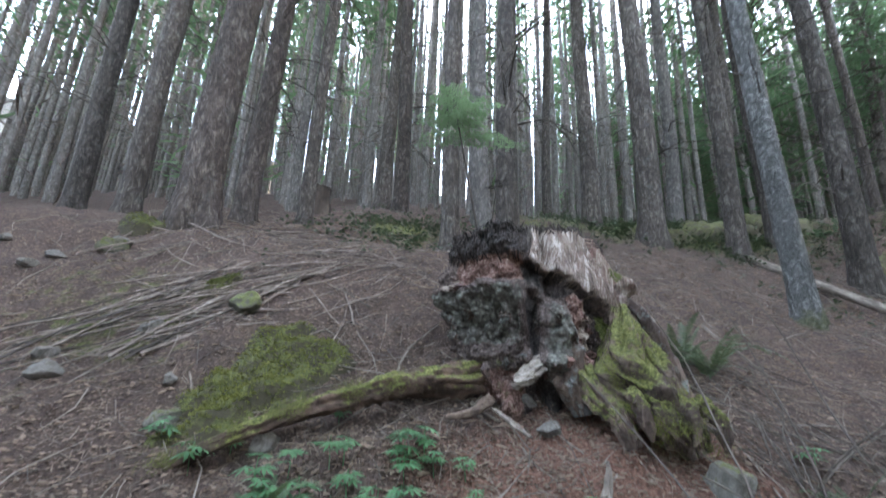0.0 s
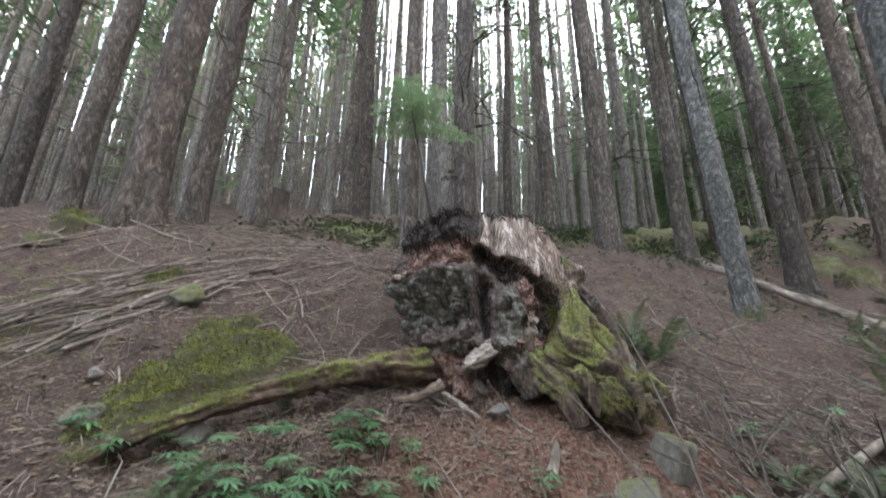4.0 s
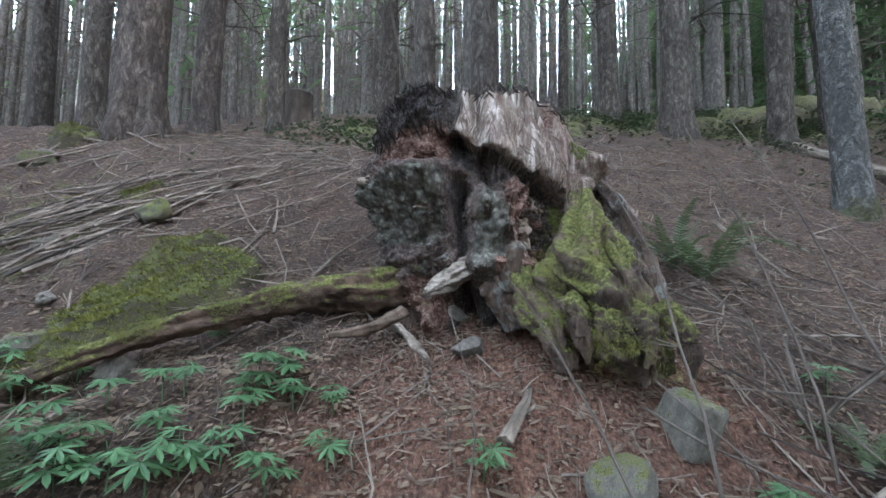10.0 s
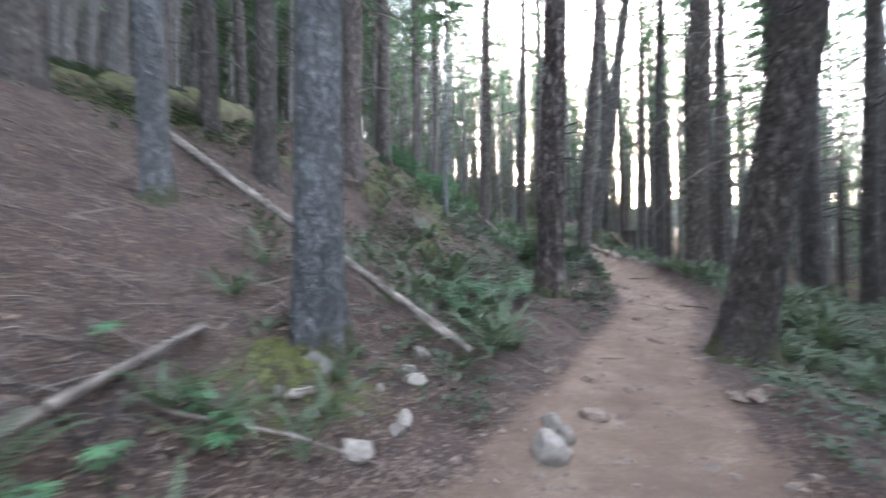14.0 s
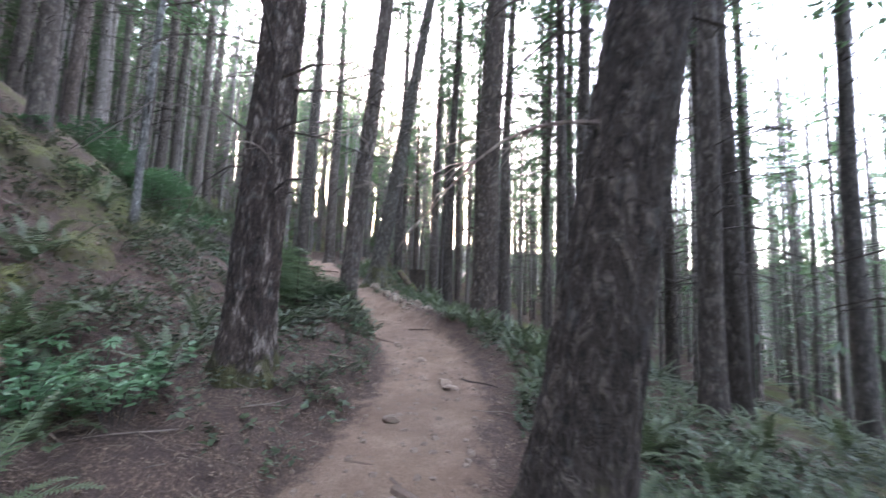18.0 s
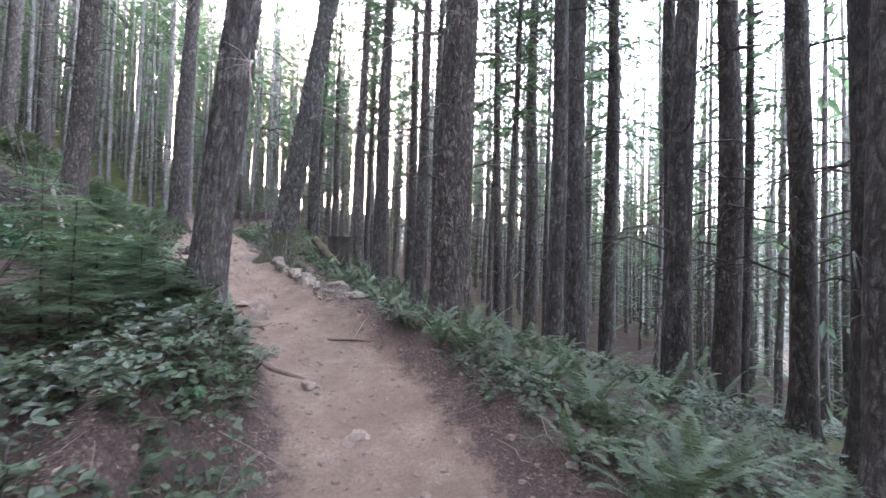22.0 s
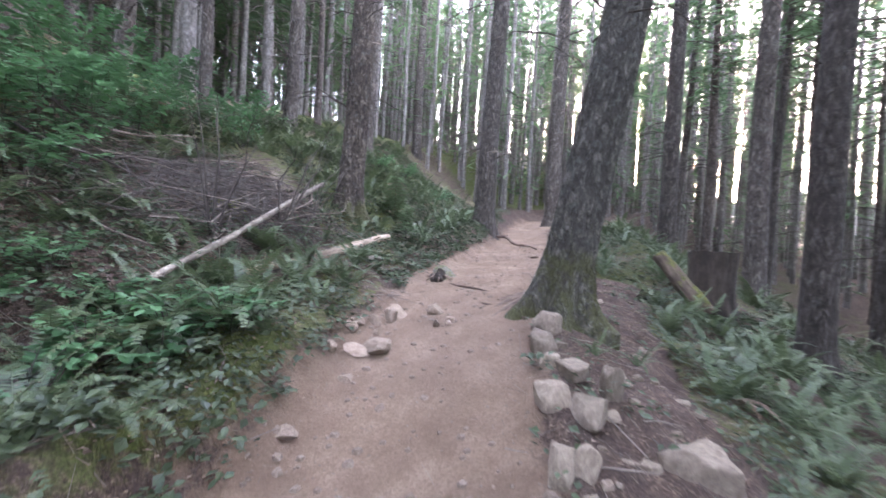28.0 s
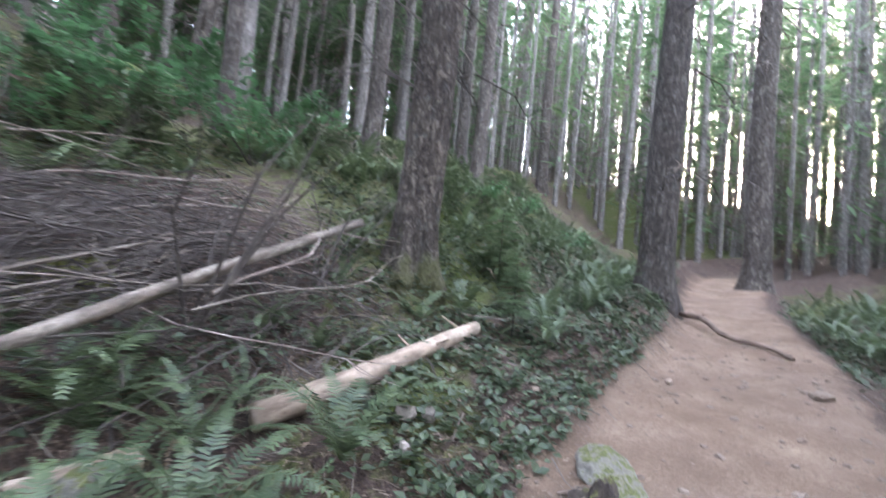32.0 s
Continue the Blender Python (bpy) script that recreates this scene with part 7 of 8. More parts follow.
for i, (x, y) in enumerate(((18.3, 9.4), (19.9, 9.9), (21.4, 10.4), (25.4, 11.2), (26.8, 11.9), (24.3, 10.6), (28.6, 12.3), (17.2, 8.9), (30.2, 11.6), (22.6, 11.7))):
    shrub(x, y, 0.7, 0.8, 8, leaf=(HERB_LEAF, SALAL_LEAF)[i % 2], seed=80 + i, label="low green leafy shrub on the slope above the trail", leaves=60)
shrub(19.4, 7.1, 2.4, 0.8, 6, seed=55, label="bare dark-stemmed shrub over the fallen trunk", lean=(0.1, -0.05), thick=1.5)
shrub(20.6, 7.4, 2.1, 0.8, 6, seed=56, label="bare dark-stemmed shrub over the fallen trunk", lean=(0.25, 0.0), thick=1.5)
shrub(21.6, 8.0, 1.8, 0.7, 6, seed=57, label="bare dark-stemmed shrub over the fallen trunk", lean=(0.3, 0.0), thick=1.3)
shrub(2.9, 2.4, 0.65, 0.5, 5, mat=STEM_BROWN, seed=58, label="tangle of bare thin stems on the bank", lean=(-0.2, 0.1))
shrub(3.4, 2.7, 0.6, 0.6, 5, mat=TWIG_DARK, seed=59, label="tangle of bare thin stems on the bank", lean=(0.2, 0.0))
shrub(2.5, 2.9, 0.6, 0.5, 5, mat=STEM_BROWN, seed=60, label="tangle of bare thin stems on the bank", lean=(0.1, -0.2))
tree(14.2, 6.3, 0.15, (0.03, 0.02), BARK_PALE, True, 15, 77, furrow=0.006, label="slender pale-barked tree leaning on the slope", flare=0.3)

# heap of dead branches behind the fallen trunk
rnd = random.Random(61)
for i in range(26):
    x, y = rnd.uniform(18.4, 21.8), rnd.uniform(7.0, 9.2)
    a, ln = rnd.gauss(0.35, 0.5), rnd.uniform(1.0, 2.6)
    ground_stick(x, y, a, ln, rnd.uniform(0.01, 0.025), (TWIG, TWIG_DARK, LOG_GREY)[i % 3], lift=rnd.uniform(0.05, 0.45), bow=rnd.uniform(-0.15, 0.2), forks=4, label="grey dead branch in a brush heap on the slope", group="brush heap")
for i in range(30):
    x, y = rnd.uniform(18.2, 21.6), rnd.uniform(6.9, 8.7)
    ground_stick(x, y, rnd.gauss(0.3, 0.55), rnd.uniform(0.8, 2.2), rnd.uniform(0.005, 0.014), TWIG if i % 2 else TWIG_DARK, lift=rnd.uniform(0.03, 0.35), bow=rnd.choice((-1, 1)) * rnd.uniform(0.15, 0.38), forks=3, label="arched grey dead branch in a brush heap on the slope", group="brush heap")
# branches littering the slope round the stump
for i in range(46):
    x, y = rnd.uniform(-4.5, 0.1), rnd.uniform(4.0, 6.9)
    ground_stick(x, y, rnd.gauss(0.25, 0.45), rnd.uniform(0.5, 1.9), rnd.uniform(0.009, 0.02), TWIG if i % 4 else LOG_GREY, lift=0.035, bow=rnd.uniform(-0.08, 0.08), forks=3)
for i in range(40):
    x, y = rnd.uniform(1.9, 8.5), rnd.uniform(3.4, 8.0)
    ground_stick(x, y, rnd.uniform(0, 3.14), rnd.uniform(0.3, 1.1), rnd.uniform(0.005, 0.012), TWIG, lift=0.03, bow=rnd.uniform(-0.08, 0.08), forks=2)
for i in range(40):
    x = rnd.uniform(7, 27)
    y = float(hermite(TRAIL_X, TRAIL_Y, np.array([x]))[0]) + rnd.choice((-1, 1, 1)) * rnd.uniform(0.9, 3.5)
    ground_stick(x, y, rnd.uniform(0, 3.14), rnd.uniform(0.25, 0.9), rnd.uniform(0.005, 0.012), TWIG, lift=0.025, bow=rnd.uniform(-0.08, 0.08), forks=1)

# long grey branches thrown in a fan on the slope
for i in range(34):
    f = rnd.random()
    x, y = -3.3 + 2.0 * f + rnd.gauss(0, 0.25), 4.15 + 1.0 * f + rnd.gauss(0, 0.22)
    ground_stick(x, y, rnd.gauss(0.62, 0.14), rnd.uniform(1.0, 2.4), rnd.uniform(0.008, 0.021), (TWIG, LOG_GREY, TWIG_DARK)[i % 3], lift=rnd.uniform(0.03, 0.09), bow=rnd.uniform(-0.09, 0.09), forks=3, label="long grey dead branch in a fan on the slope")
# thin arched twigs over the bank beside the stump
for i in range(36):
    x, y = rnd.uniform(1.9, 3.7), rnd.uniform(2.3, 4.0)
    ground_stick(x, y, rnd.choice((-0.9, -0.5, 0.3, 1.9)) + rnd.gauss(0, 0.3), rnd.uniform(0.4, 1.2), rnd.uniform(0.004, 0.009), (TWIG_DARK, STEM_BROWN)[i % 2], lift=rnd.uniform(0.03, 0.22), bow=rnd.choice((-1, 1)) * rnd.uniform(0.05, 0.3), forks=3, label="thin arched twig in a tangle on the bank")
# moss cushions on the bank and the hillside
def moss_cushion(x0, y0, w, d, h, seed, count, label, n=40, skew=0.15):
    """A low lumpy mound of moss with an uneven edge and a turf of fine blades."""
    sh, rnd, bed = Shape(), random.Random(seed), []
    z0 = ground_z(x0, y0)
    U, V = np.meshgrid(np.linspace(-1, 1, n + 1), np.linspace(-1, 1, n + 1), indexing="ij")
    lie = land(x0 + w * U + skew * V * w, y0 + d * V + skew * U * d)
    for i in range(n + 1):
        for j in range(n + 1):
            u, v = i / n * 2 - 1, j / n * 2 - 1
            x, y = w * u + skew * v * w, d * v + skew * u * d
            k = max(0, 1 - (u * u + v * v) * 1.25 + 0.75 * noise.noise(Vector((u * 1.7, v * 1.7, seed * 0.7))) + 0.4 * noise.noise(Vector((u * 5, v * 5, seed))))
            bed.append(k)
            sh.v.append((x, y, float(lie[i, j]) - z0 - 0.07 + (0.07 + h) * min(1, k * 1.6) ** 0.8 + 0.045 * noise.noise(Vector((x * 9, y * 9, seed)))))
    for i in range(n):
        for j in range(n):
            sh.f.append((i * (n + 1) + j, (i + 1) * (n + 1) + j, (i + 1) * (n + 1) + j + 1, i * (n + 1) + j + 1))
    t = thing("moss_cushion", pose(x0, y0, z0), label, "moss", "moss cushions on the slope")
    part("cushion", sh.mesh("cushion", MOSS_BED, True), t)
    blades = Shape()
    for _ in range(count):
        i = rnd.randrange(len(sh.v))
        if bed[i] < 0.25 or bed[i] + 0.3 * rnd.random() < 0.45:
            continue
        q = Vector(sh.v[i]) + Vector((rnd.uniform(-1, 1) * w / n, rnd.uniform(-1, 1) * d / n, 0.0))
        spray(blades, q, Vector((rnd.uniform(-0.8, 0.8), rnd.uniform(-1, 0.4), rnd.uniform(0.1, 0.9))), Vector((0, -0.4, 0.9)), rnd.uniform(0.012, 0.045), 0.004)
    tagged(part("moss_turf", blades.mesh("moss_turf", MOSS_LEAF), t), kind="stuff")


moss_cushion(-1.3, 3.62, 0.66, 0.6, 0.12, 3, 20000, "thick yellow-green moss cushion on the bank")
for k, (x, y, w, d, h) in enumerate(((5.6, 9.4, 0.9, 0.6, 0.25), (7.3, 10.0, 1.3, 0.7, 0.3), (9.2, 10.4, 1.2, 0.7, 0.3), (2.6, 9.2, 0.8, 0.7, 0.2), (-0.6, 7.9, 0.8, 0.7, 0.12),
                                     (-2.35, 4.75, 0.22, 0.18, 0.1), (-4.2, 5.9, 0.35, 0.25, 0.14), (4.75, 2.85, 0.45, 0.35, 0.12), (10.1, 7.7, 0.5, 0.4, 0.2), (11.4, 7.1, 0.6, 0.4, 0.22),
                                     (12.4, 5.6, 0.6, 0.4, 0.18), (13.4, 7.9, 0.7, 0.5, 0.25), (10.6, 4.9, 0.5, 0.35, 0.15), (19.9, 7.7, 0.35, 0.25, 0.12))):
    moss_cushion(x, y, w, d, h, 10 + k, 3500, "yellow-green moss mound on the wooded slope", 24, 0.1)

# ---- low evergreen clumps and leafy shrubs along the trail ----
def oval_leaf(sh, p, d, up, ln):
    """An oval leaf folded a little along its rib."""
    d = d.normalized()
    s = d.cross(up).normalized()
    w = ln * 0.27
    n = s.cross(d) * ln * 0.05
    sh.add([p, p + d * ln * 0.3 + s * w + n, p + d * ln * 0.68 + s * w * 0.9 + n, p + d * ln, p + d * ln * 0.68 - s * w * 0.9 + n, p + d * ln * 0.3 - s * w + n, p + d * ln * 0.5],
           [(0, 1, 6), (1, 2, 6), (2, 3, 6), (3, 4, 6), (4, 5, 6), (5, 0, 6)])


def leafy_clump(x, y, h, spread, stems, leaf, ln, seed, name, label, leaves=16):
    """Arching stems that carry rows of oval leaves."""
    rnd = random.Random(seed)
    t = thing(name, up_at(x, y), label, "shrub", "leafy clumps beside the trail")
    foliage = Shape()
    for _ in range(stems):
        wood = Shape()
        a, k = rnd.uniform(0, 6.28), rnd.uniform(0.3, 1.0) * spread
        tip = Vector((math.cos(a) * k, math.sin(a) * k, h * rnd.uniform(0.5, 1.0)))
        root = Vector((math.cos(a) * k * 0.25, math.sin(a) * k * 0.25, -0.04))
        mid = root.lerp(tip, 0.55) + Vector((0, 0, h * 0.22))
        tube(wood, [root, mid, tip], [0.005, 0.004, 0.002], 4, cap=False)
        part("stem", wood.mesh("stem", TWIG_DARK), t)
        for i in range(leaves):
            f = 0.25 + 0.75 * (i + rnd.random()) / leaves
            p = root.lerp(mid, f * 2) if f < 0.5 else mid.lerp(tip, f * 2 - 1)
            g = a + rnd.choice((-1, 1)) * rnd.uniform(0.5, 1.5)
            d = Vector((math.cos(g), math.sin(g), rnd.uniform(-0.4, 0.35)))
            oval_leaf(foliage, p, d, Vector((rnd.uniform(-0.3, 0.3), rnd.uniform(-0.3, 0.3), 1)), ln * rnd.uniform(0.65, 1.2))
    part("foliage", foliage.mesh("foliage", leaf), t)
    return t


for k, (x, y) in enumerate(((10.6, 1.76), (11.0, 1.64), (11.4, 1.5), (10.85, 1.45), (11.75, 1.42), (12.6, 1.35), (12.4, 1.65), (12.2, 2.0), (12.8, 2.5), (12.85, 1.85),
                            (14.5, 2.05), (14.85, 1.95), (15.1, 1.8), (14.2, 1.85), (14.6, 1.75), (16.45, 0.1), (16.5, 0.3), (16.3, -0.15), (13.35, 1.95), (13.3, 1.75), (13.8, 1.9), (13.0, 2.2))):
    leafy_clump(x, y, 0.17 + 0.05 * (k % 3), 0.3, 9, SALAL_LEAF, 0.065, 300 + k, "evergreen_clump", "low clump of dull green oval leaves beside the trail")
for k, (x, y) in enumerate(((8.9, 3.5), (8.3, 3.2), (9.2, 3.0), (9.6, 3.4), (8.0, 2.8), (9.9, 2.7), (9.4, 2.5))):
    leafy_clump(x, y, 0.4, 0.4, 14, HERB_LEAF, 0.09, 340 + k, "leafy_herb", "clump of broad fresh green leaves on the bank")
for k, (x, y) in enumerate(((17.5, 7.4), (18.0, 9.2), (19.2, 12.3), (19.8, 11.3), (17.5, 8.6), (18.1, 8.3), (19.2, 9.6), (17.6, 10.8), (18.5, 9.1), (19.3, 11.4), (21.8, 11.3), (18.3, 10.5), (21.1, 13.4), (20.0, 10.1), (16.8, 8.0), (17.0, 9.6), (22.9, 12.6), (20.7, 12.4))):
    leafy_clump(x, y, 0.75 + 0.25 * (k % 3), 0.9, 22, HERB_LEAF, 0.13, 360 + k, "leafy_shrub", "bright green broad-leaved shrub on the slope above the trail", 20)
for k, (x, y) in enumerate(((17.6, 6.2), (18.0, 5.75), (17.65, 5.0), (18.2, 4.9), (18.5, 4.65), (17.2, 4.5), (17.0, 5.6), (17.9, 4.35))):
    leafy_clump(x, y, 0.4, 0.45, 14, HERB_LEAF, 0.1, 390 + k, "leafy_herb", "clump of broad fresh green leaves among the ferns")
for k, (x, y) in enumerate(((24.4, 8.2), (25.6, 9.0), (26.6, 9.4), (27.1, 11.0), (28.5, 11.2))):
    leafy_clump(x, y, 0.26, 0.5, 12, FERN_LEAF, 0.07, 410 + k, "evergreen_clump", "low clump of dull green leaves above the trail")
for k, (x, y) in enumerate(((10.8, 10.0), (11.4, 9.7), (11.9, 8.9), (12.4, 8.3), (13.1, 7.7), (13.8, 8.2), (14.4, 8.8), (12.9, 9.4), (12.2, 10.2), (10.0, 9.6), (9.5, 8.8), (13.6, 7.0), (14.3, 7.4))):
    leafy_clump(x, y, 0.3 + 0.12 * (k % 3), 0.6, 13, (HERB_LEAF, FERN_LEAF)[k % 3 > 0], 0.085, 430 + k, "leafy_herb", "clump of green leaves high on the hillside")
for k, (x, y) in enumerate(((9.6, 6.9), (10.4, 6.2), (10.9, 7.3), (11.8, 7.4), (9.3, 7.7), (12.4, 6.6), (13.2, 5.8), (14.0, 6.0))):
    leafy_clump(x, y, 0.16 + 0.05 * (k % 3), 0.42, 9, SALAL_LEAF, 0.065, 450 + k, "evergreen_clump", "sparse clump of dull green leaves on the bare slope")
rnd = random.Random(91)
for k in range(34):
    x, y = rnd.uniform(8.6, 13.0), rnd.uniform(5.2, 9.2)
    ground_stick(x, y, rnd.gauss(-0.6, 0.7), rnd.uniform(0.5, 1.9), rnd.uniform(0.006, 0.018), (TWIG, TWIG_DARK)[k % 3 > 1], lift=rnd.uniform(0.02, 0.1), bow=rnd.uniform(-0.12, 0.12), forks=3, label="dead branch lying on the hillside above the trail")
moss_cushion(11.6, 9.0, 0.8, 0.55, 0.14, 93, 700, "low mound of moss on the hillside", n=24)
moss_cushion(12.4, 7.6, 0.6, 0.5, 0.12, 94, 600, "low mound of moss on the hillside", n=24)
moss_cushion(9.9, 8.3, 0.7, 0.4, 0.1, 95, 600, "low mound of moss on the hillside", n=24)
for k, (x, y, sz) in enumerate(((8.21, 2.99, 0.8), (8.84, 3.95, 0.9), (9.08, 2.8, 0.7), (7.3, 2.2, 0.95), (7.66, 3.31, 0.8), (7.9, 3.7, 0.9), (8.5, 2.5, 0.7), (7.6, 2.6, 0.8))):
    fern(x, y, sz, 11, 660 + k, "spreading sword fern beside the fallen pole")

for k, (x, y, sz) in enumerate(((6.14, 4.9, 0.7), (5.73, 4.33, 0.8), (4.84, 3.25, 0.6), (3.77, 2.74, 0.6), (6.21, 3.98, 0.8), (7.76, 5.19, 0.8), (7.24, 3.61, 0.9), (6.77, 2.79, 0.7), (9.9, 3.6, 0.8), (9.95, 4.6, 0.9), (8.4, 4.8, 0.9), (9.2, 5.6, 0.9), (10.6, 6.3, 0.9), (7.4, 4.4, 0.8))):
    fern(x, y, sz, 10, 680 + k, "green sword fern among litter on the slope")

# loose rubble on the bank below the edging stones
rnd = random.Random(68)
for k in range(80):
    x = rnd.uniform(17.6, 25.0)
    y = float(hermite(TRAIL_X, TRAIL_Y, np.array([x]))[0]) - rnd.uniform(1.0, 2.7)
    w = rnd.choice((0.06, 0.08, 0.11, 0.16)) * rnd.uniform(0.8, 1.3)
    rock(x, y, w, w * rnd.uniform(0.35, 0.6), ROCK_TAN, sink=0.25, group="rubble below the trail", label="angular broken stone on the bare bank", shape="block" if k % 3 else "")
rock(17.75, 2.35, 0.42, 0.14, ROCK_DUSTY, sink=0.45, label="flat pale stone bedded in the dirt trail")

# ---- ferns and low growth that fill the slopes ----
rnd = random.Random(63)
for k, (x, y) in enumerate(((17.2, 4.1), (17.9, 4.7), (18.5, 4.6), (18.9, 5.2), (19.4, 5.6), (20.0, 5.9), (20.6, 6.1), (18.2, 5.5), (19.1, 6.3), (17.4, 5.1), (16.6, 4.4), (21.3, 6.3), (16.9, 3.7), (20.1, 6.95))):
    fern(x, y, 1.05 + 0.25 * (k % 3) / 2, 11, 700 + k, "large green sword fern at the edge of the trail")
for k, (x, y) in enumerate(((3.8, 2.45), (4.25, 2.2), (4.7, 2.35), (5.15, 2.7), (3.4, 2.1), (5.7, 3.3), (2.3, 2.15), (2.75, 2.0), (3.0, 2.6))):
    fern(x, y, 0.55 + 0.1 * (k % 3), 9, 720 + k, "small green fern beside the fallen pole")
fern(2.75, 4.1, 1.15, 9, 730, "tall sword fern growing behind the stump's roots")
for k in range(34):
    x = 9.6 + k * 0.42 + rnd.uniform(-0.2, 0.2)
    y = float(hermite(TRAIL_X, TRAIL_Y, np.array([x]))[0]) - rnd.uniform(1.5, 2.5)
    if min((x - a) ** 2 + (y - b) ** 2 for a, b in placed) > 0.4 and not 17.2 < x < 25.6:
        fern(x, y, rnd.uniform(0.85, 1.15), 11, 740 + k, "large feathery green fern below the trail edge")
thicket = []
for i in range(370):
    x = rnd.uniform(8.5, 32) if i < 300 else rnd.uniform(18, 30)
    side = -1 if i % 5 < 3 and i < 300 else 1
    d = rnd.uniform(1.35, 4.6) if side < 0 else rnd.uniform(1.7, 6.5)
    if side > 0 and x < 17 and rnd.random() < 0.6:
        continue
    y = float(hermite(TRAIL_X, TRAIL_Y, np.array([x]))[0]) + side * d
    if min((x - a) ** 2 + (y - b) ** 2 for a, b in placed) < 0.35:
        continue
    if math.hypot((x - 20.2) / 1.5, (y - 8.1) / 1.0) < 1 or (19.6 < x < 24 and abs(y - 6.3 - (x - 19.8) / 3) < 0.55):
        continue
    if side < 0 and 17.2 < x < 25.6 and d < 2.9:
        continue
    if d > 3.6:
        thicket.append((x, y, rnd.uniform(0.7, 1.15), i))
        continue
    fern(x, y, rnd.uniform(0.6, 1.0) if x < 18 else rnd.uniform(0.75, 1.25), rnd.randint(7, 10), i)

for i in range(85):
    x = rnd.uniform(22, 35)
    y = float(hermite(TRAIL_X, TRAIL_Y, np.array([x]))[0]) + rnd.uniform(3.6, 9.5)
    thicket.append((x, y, rnd.uniform(0.7, 1.2), 900 + i))
for i in range(150):
    x = rnd.uniform(9, 34)
    y = float(hermite(TRAIL_X, TRAIL_Y, np.array([x]))[0]) - rnd.uniform(3.4, 10)
    thicket.append((x, y, rnd.uniform(0.7, 1.2), 1000 + i))
sh = Shape()
fdata = [([v.co.copy() for v in m.vertices], [tuple(q.vertices) for q in m.polygons]) for m in FRONDS]
for x, y, s, i in thicket:
    r2 = random.Random(i)
    for k in range(9):
        co, fs = fdata[r2.randrange(4)]
        m = up_at(x, y, -0.02) @ pose(0, 0, 0, 0, r2.uniform(-22, 12), k * 40 + r2.uniform(-14, 14)) @ Matrix.Scale(s * r2.uniform(0.65, 1.15), 4)
        sh.add([m @ v for v in co], fs)
solid("fern_thicket", sh.mesh("fern_thicket", FERN_LEAF), Matrix(), "thicket of green ferns farther up and down the slope", "ferns", kind="stuff")


def low_cover():
    """Creeping low leaves in drifts along both sides of the trail."""
    sh, rnd = Shape(), random.Random(64)
    xs, ys = np.array([rnd.uniform(5.5, 34) for _ in range(190000)]), np.array([rnd.uniform(-9, 9) for _ in range(190000)])
    ys = ys + hermite(TRAIL_X, TRAIL_Y, xs)
    dd = across(xs, ys)
    want = np.clip(0.32 + 1.2 * fbm(xs, ys, 1.8, 3, 71), 0, 1) * np.where(dd > 0, np.clip((xs - 5) / 7, 0.15, 1), 1) * np.where(np.abs(dd) < 1.05, 0, np.where((dd < 0) & (dd > -3.5), 0.5, 1)) * np.where((dd > 0) & (xs > 15), 1, np.where(dd < 0, np.exp(-np.clip(-dd - 4, 0, 9) / 5), np.exp(-np.clip(dd - 2.5, 0, 9) / 3.5)))
    want = want * np.where((dd > 1.2) & (dd < 5) & (xs < 13.5) & (xs > 9), 0.5, 1)
    along = np.clip(((xs - 19.8) * 3.6 + (ys - 6.3) * 1.2) / 14.4, 0, 1)
    bare = np.minimum(np.hypot(xs - 19.8 - 3.6 * along, ys - 6.3 - 1.2 * along) / 0.5, np.hypot((xs - 20.2) / 1.5, (ys - 8.1) / 1.0))
    want = want * np.clip(bare - 0.5, 0, 1) * np.where((dd > 0) & (xs > 15), np.where((xs < 22) & (dd < 3.2), 0.4, 0.7), 1)
    want = want * np.where((xs > 17.2) & (xs < 25.6) & (dd < -0.7) & (dd > -2.8), 0.15, 1)
    want = np.where((xs > 12.6) & (xs < 18.6) & (dd > 1.0) & (dd < 2.7), np.maximum(want, 0.42), want)
    want = np.where((xs > 9.4) & (xs < 12.6) & (dd > 0.75) & (dd < 2.3), np.maximum(want, 0.1), want)
    want = np.where((xs > 21.5) & (xs < 28) & (dd > 1.1) & (dd < 3.0), np.maximum(want, 0.6), want)
    want = np.where((xs > 22) & (dd > 1.3), np.clip(want, 0.22, 0.45), want)
    pick = np.array([rnd.random() for _ in range(190000)]) < want
    ex, ey = np.array([rnd.gauss(6.8, 1.9) for _ in range(2600)]), np.array([rnd.gauss(10.0, 0.8) for _ in range(2600)])
    fx, fy = np.array([rnd.gauss(-0.6, 0.8) for _ in range(500)]), np.array([rnd.gauss(8.0, 0.9) for _ in range(500)])
    xs, ys = np.concatenate([xs[pick], ex, fx]), np.concatenate([ys[pick], ey, fy])
    zs = land(xs, ys)
    for x, y, z in zip(xs, ys, zs):
        h = rnd.uniform(0.05, 0.24) * (0.35 if 21.5 < x < 28 and y < hermite(TRAIL_X, TRAIL_Y, x) + 3.2 else 1)
        for _ in range(rnd.randint(3, 6)):
            a = rnd.uniform(0, 6.28)
            d = Vector((math.cos(a), math.sin(a), rnd.uniform(-0.6, 0.6)))
            p = Vector((x, y, z + h * rnd.uniform(0.4, 1))) + d * 0.02
            ln = rnd.uniform(0.04, 0.1)
            spray(sh, p, d, Vector((rnd.uniform(-0.5, 0.5), rnd.uniform(-0.5, 0.5), 1)), ln, ln * 0.34)
    solid("low_undergrowth", sh.mesh("low_undergrowth", SALAL_LEAF), Matrix(), "drifts of low dull green leaves beside the trail", "undergrowth", kind="stuff")


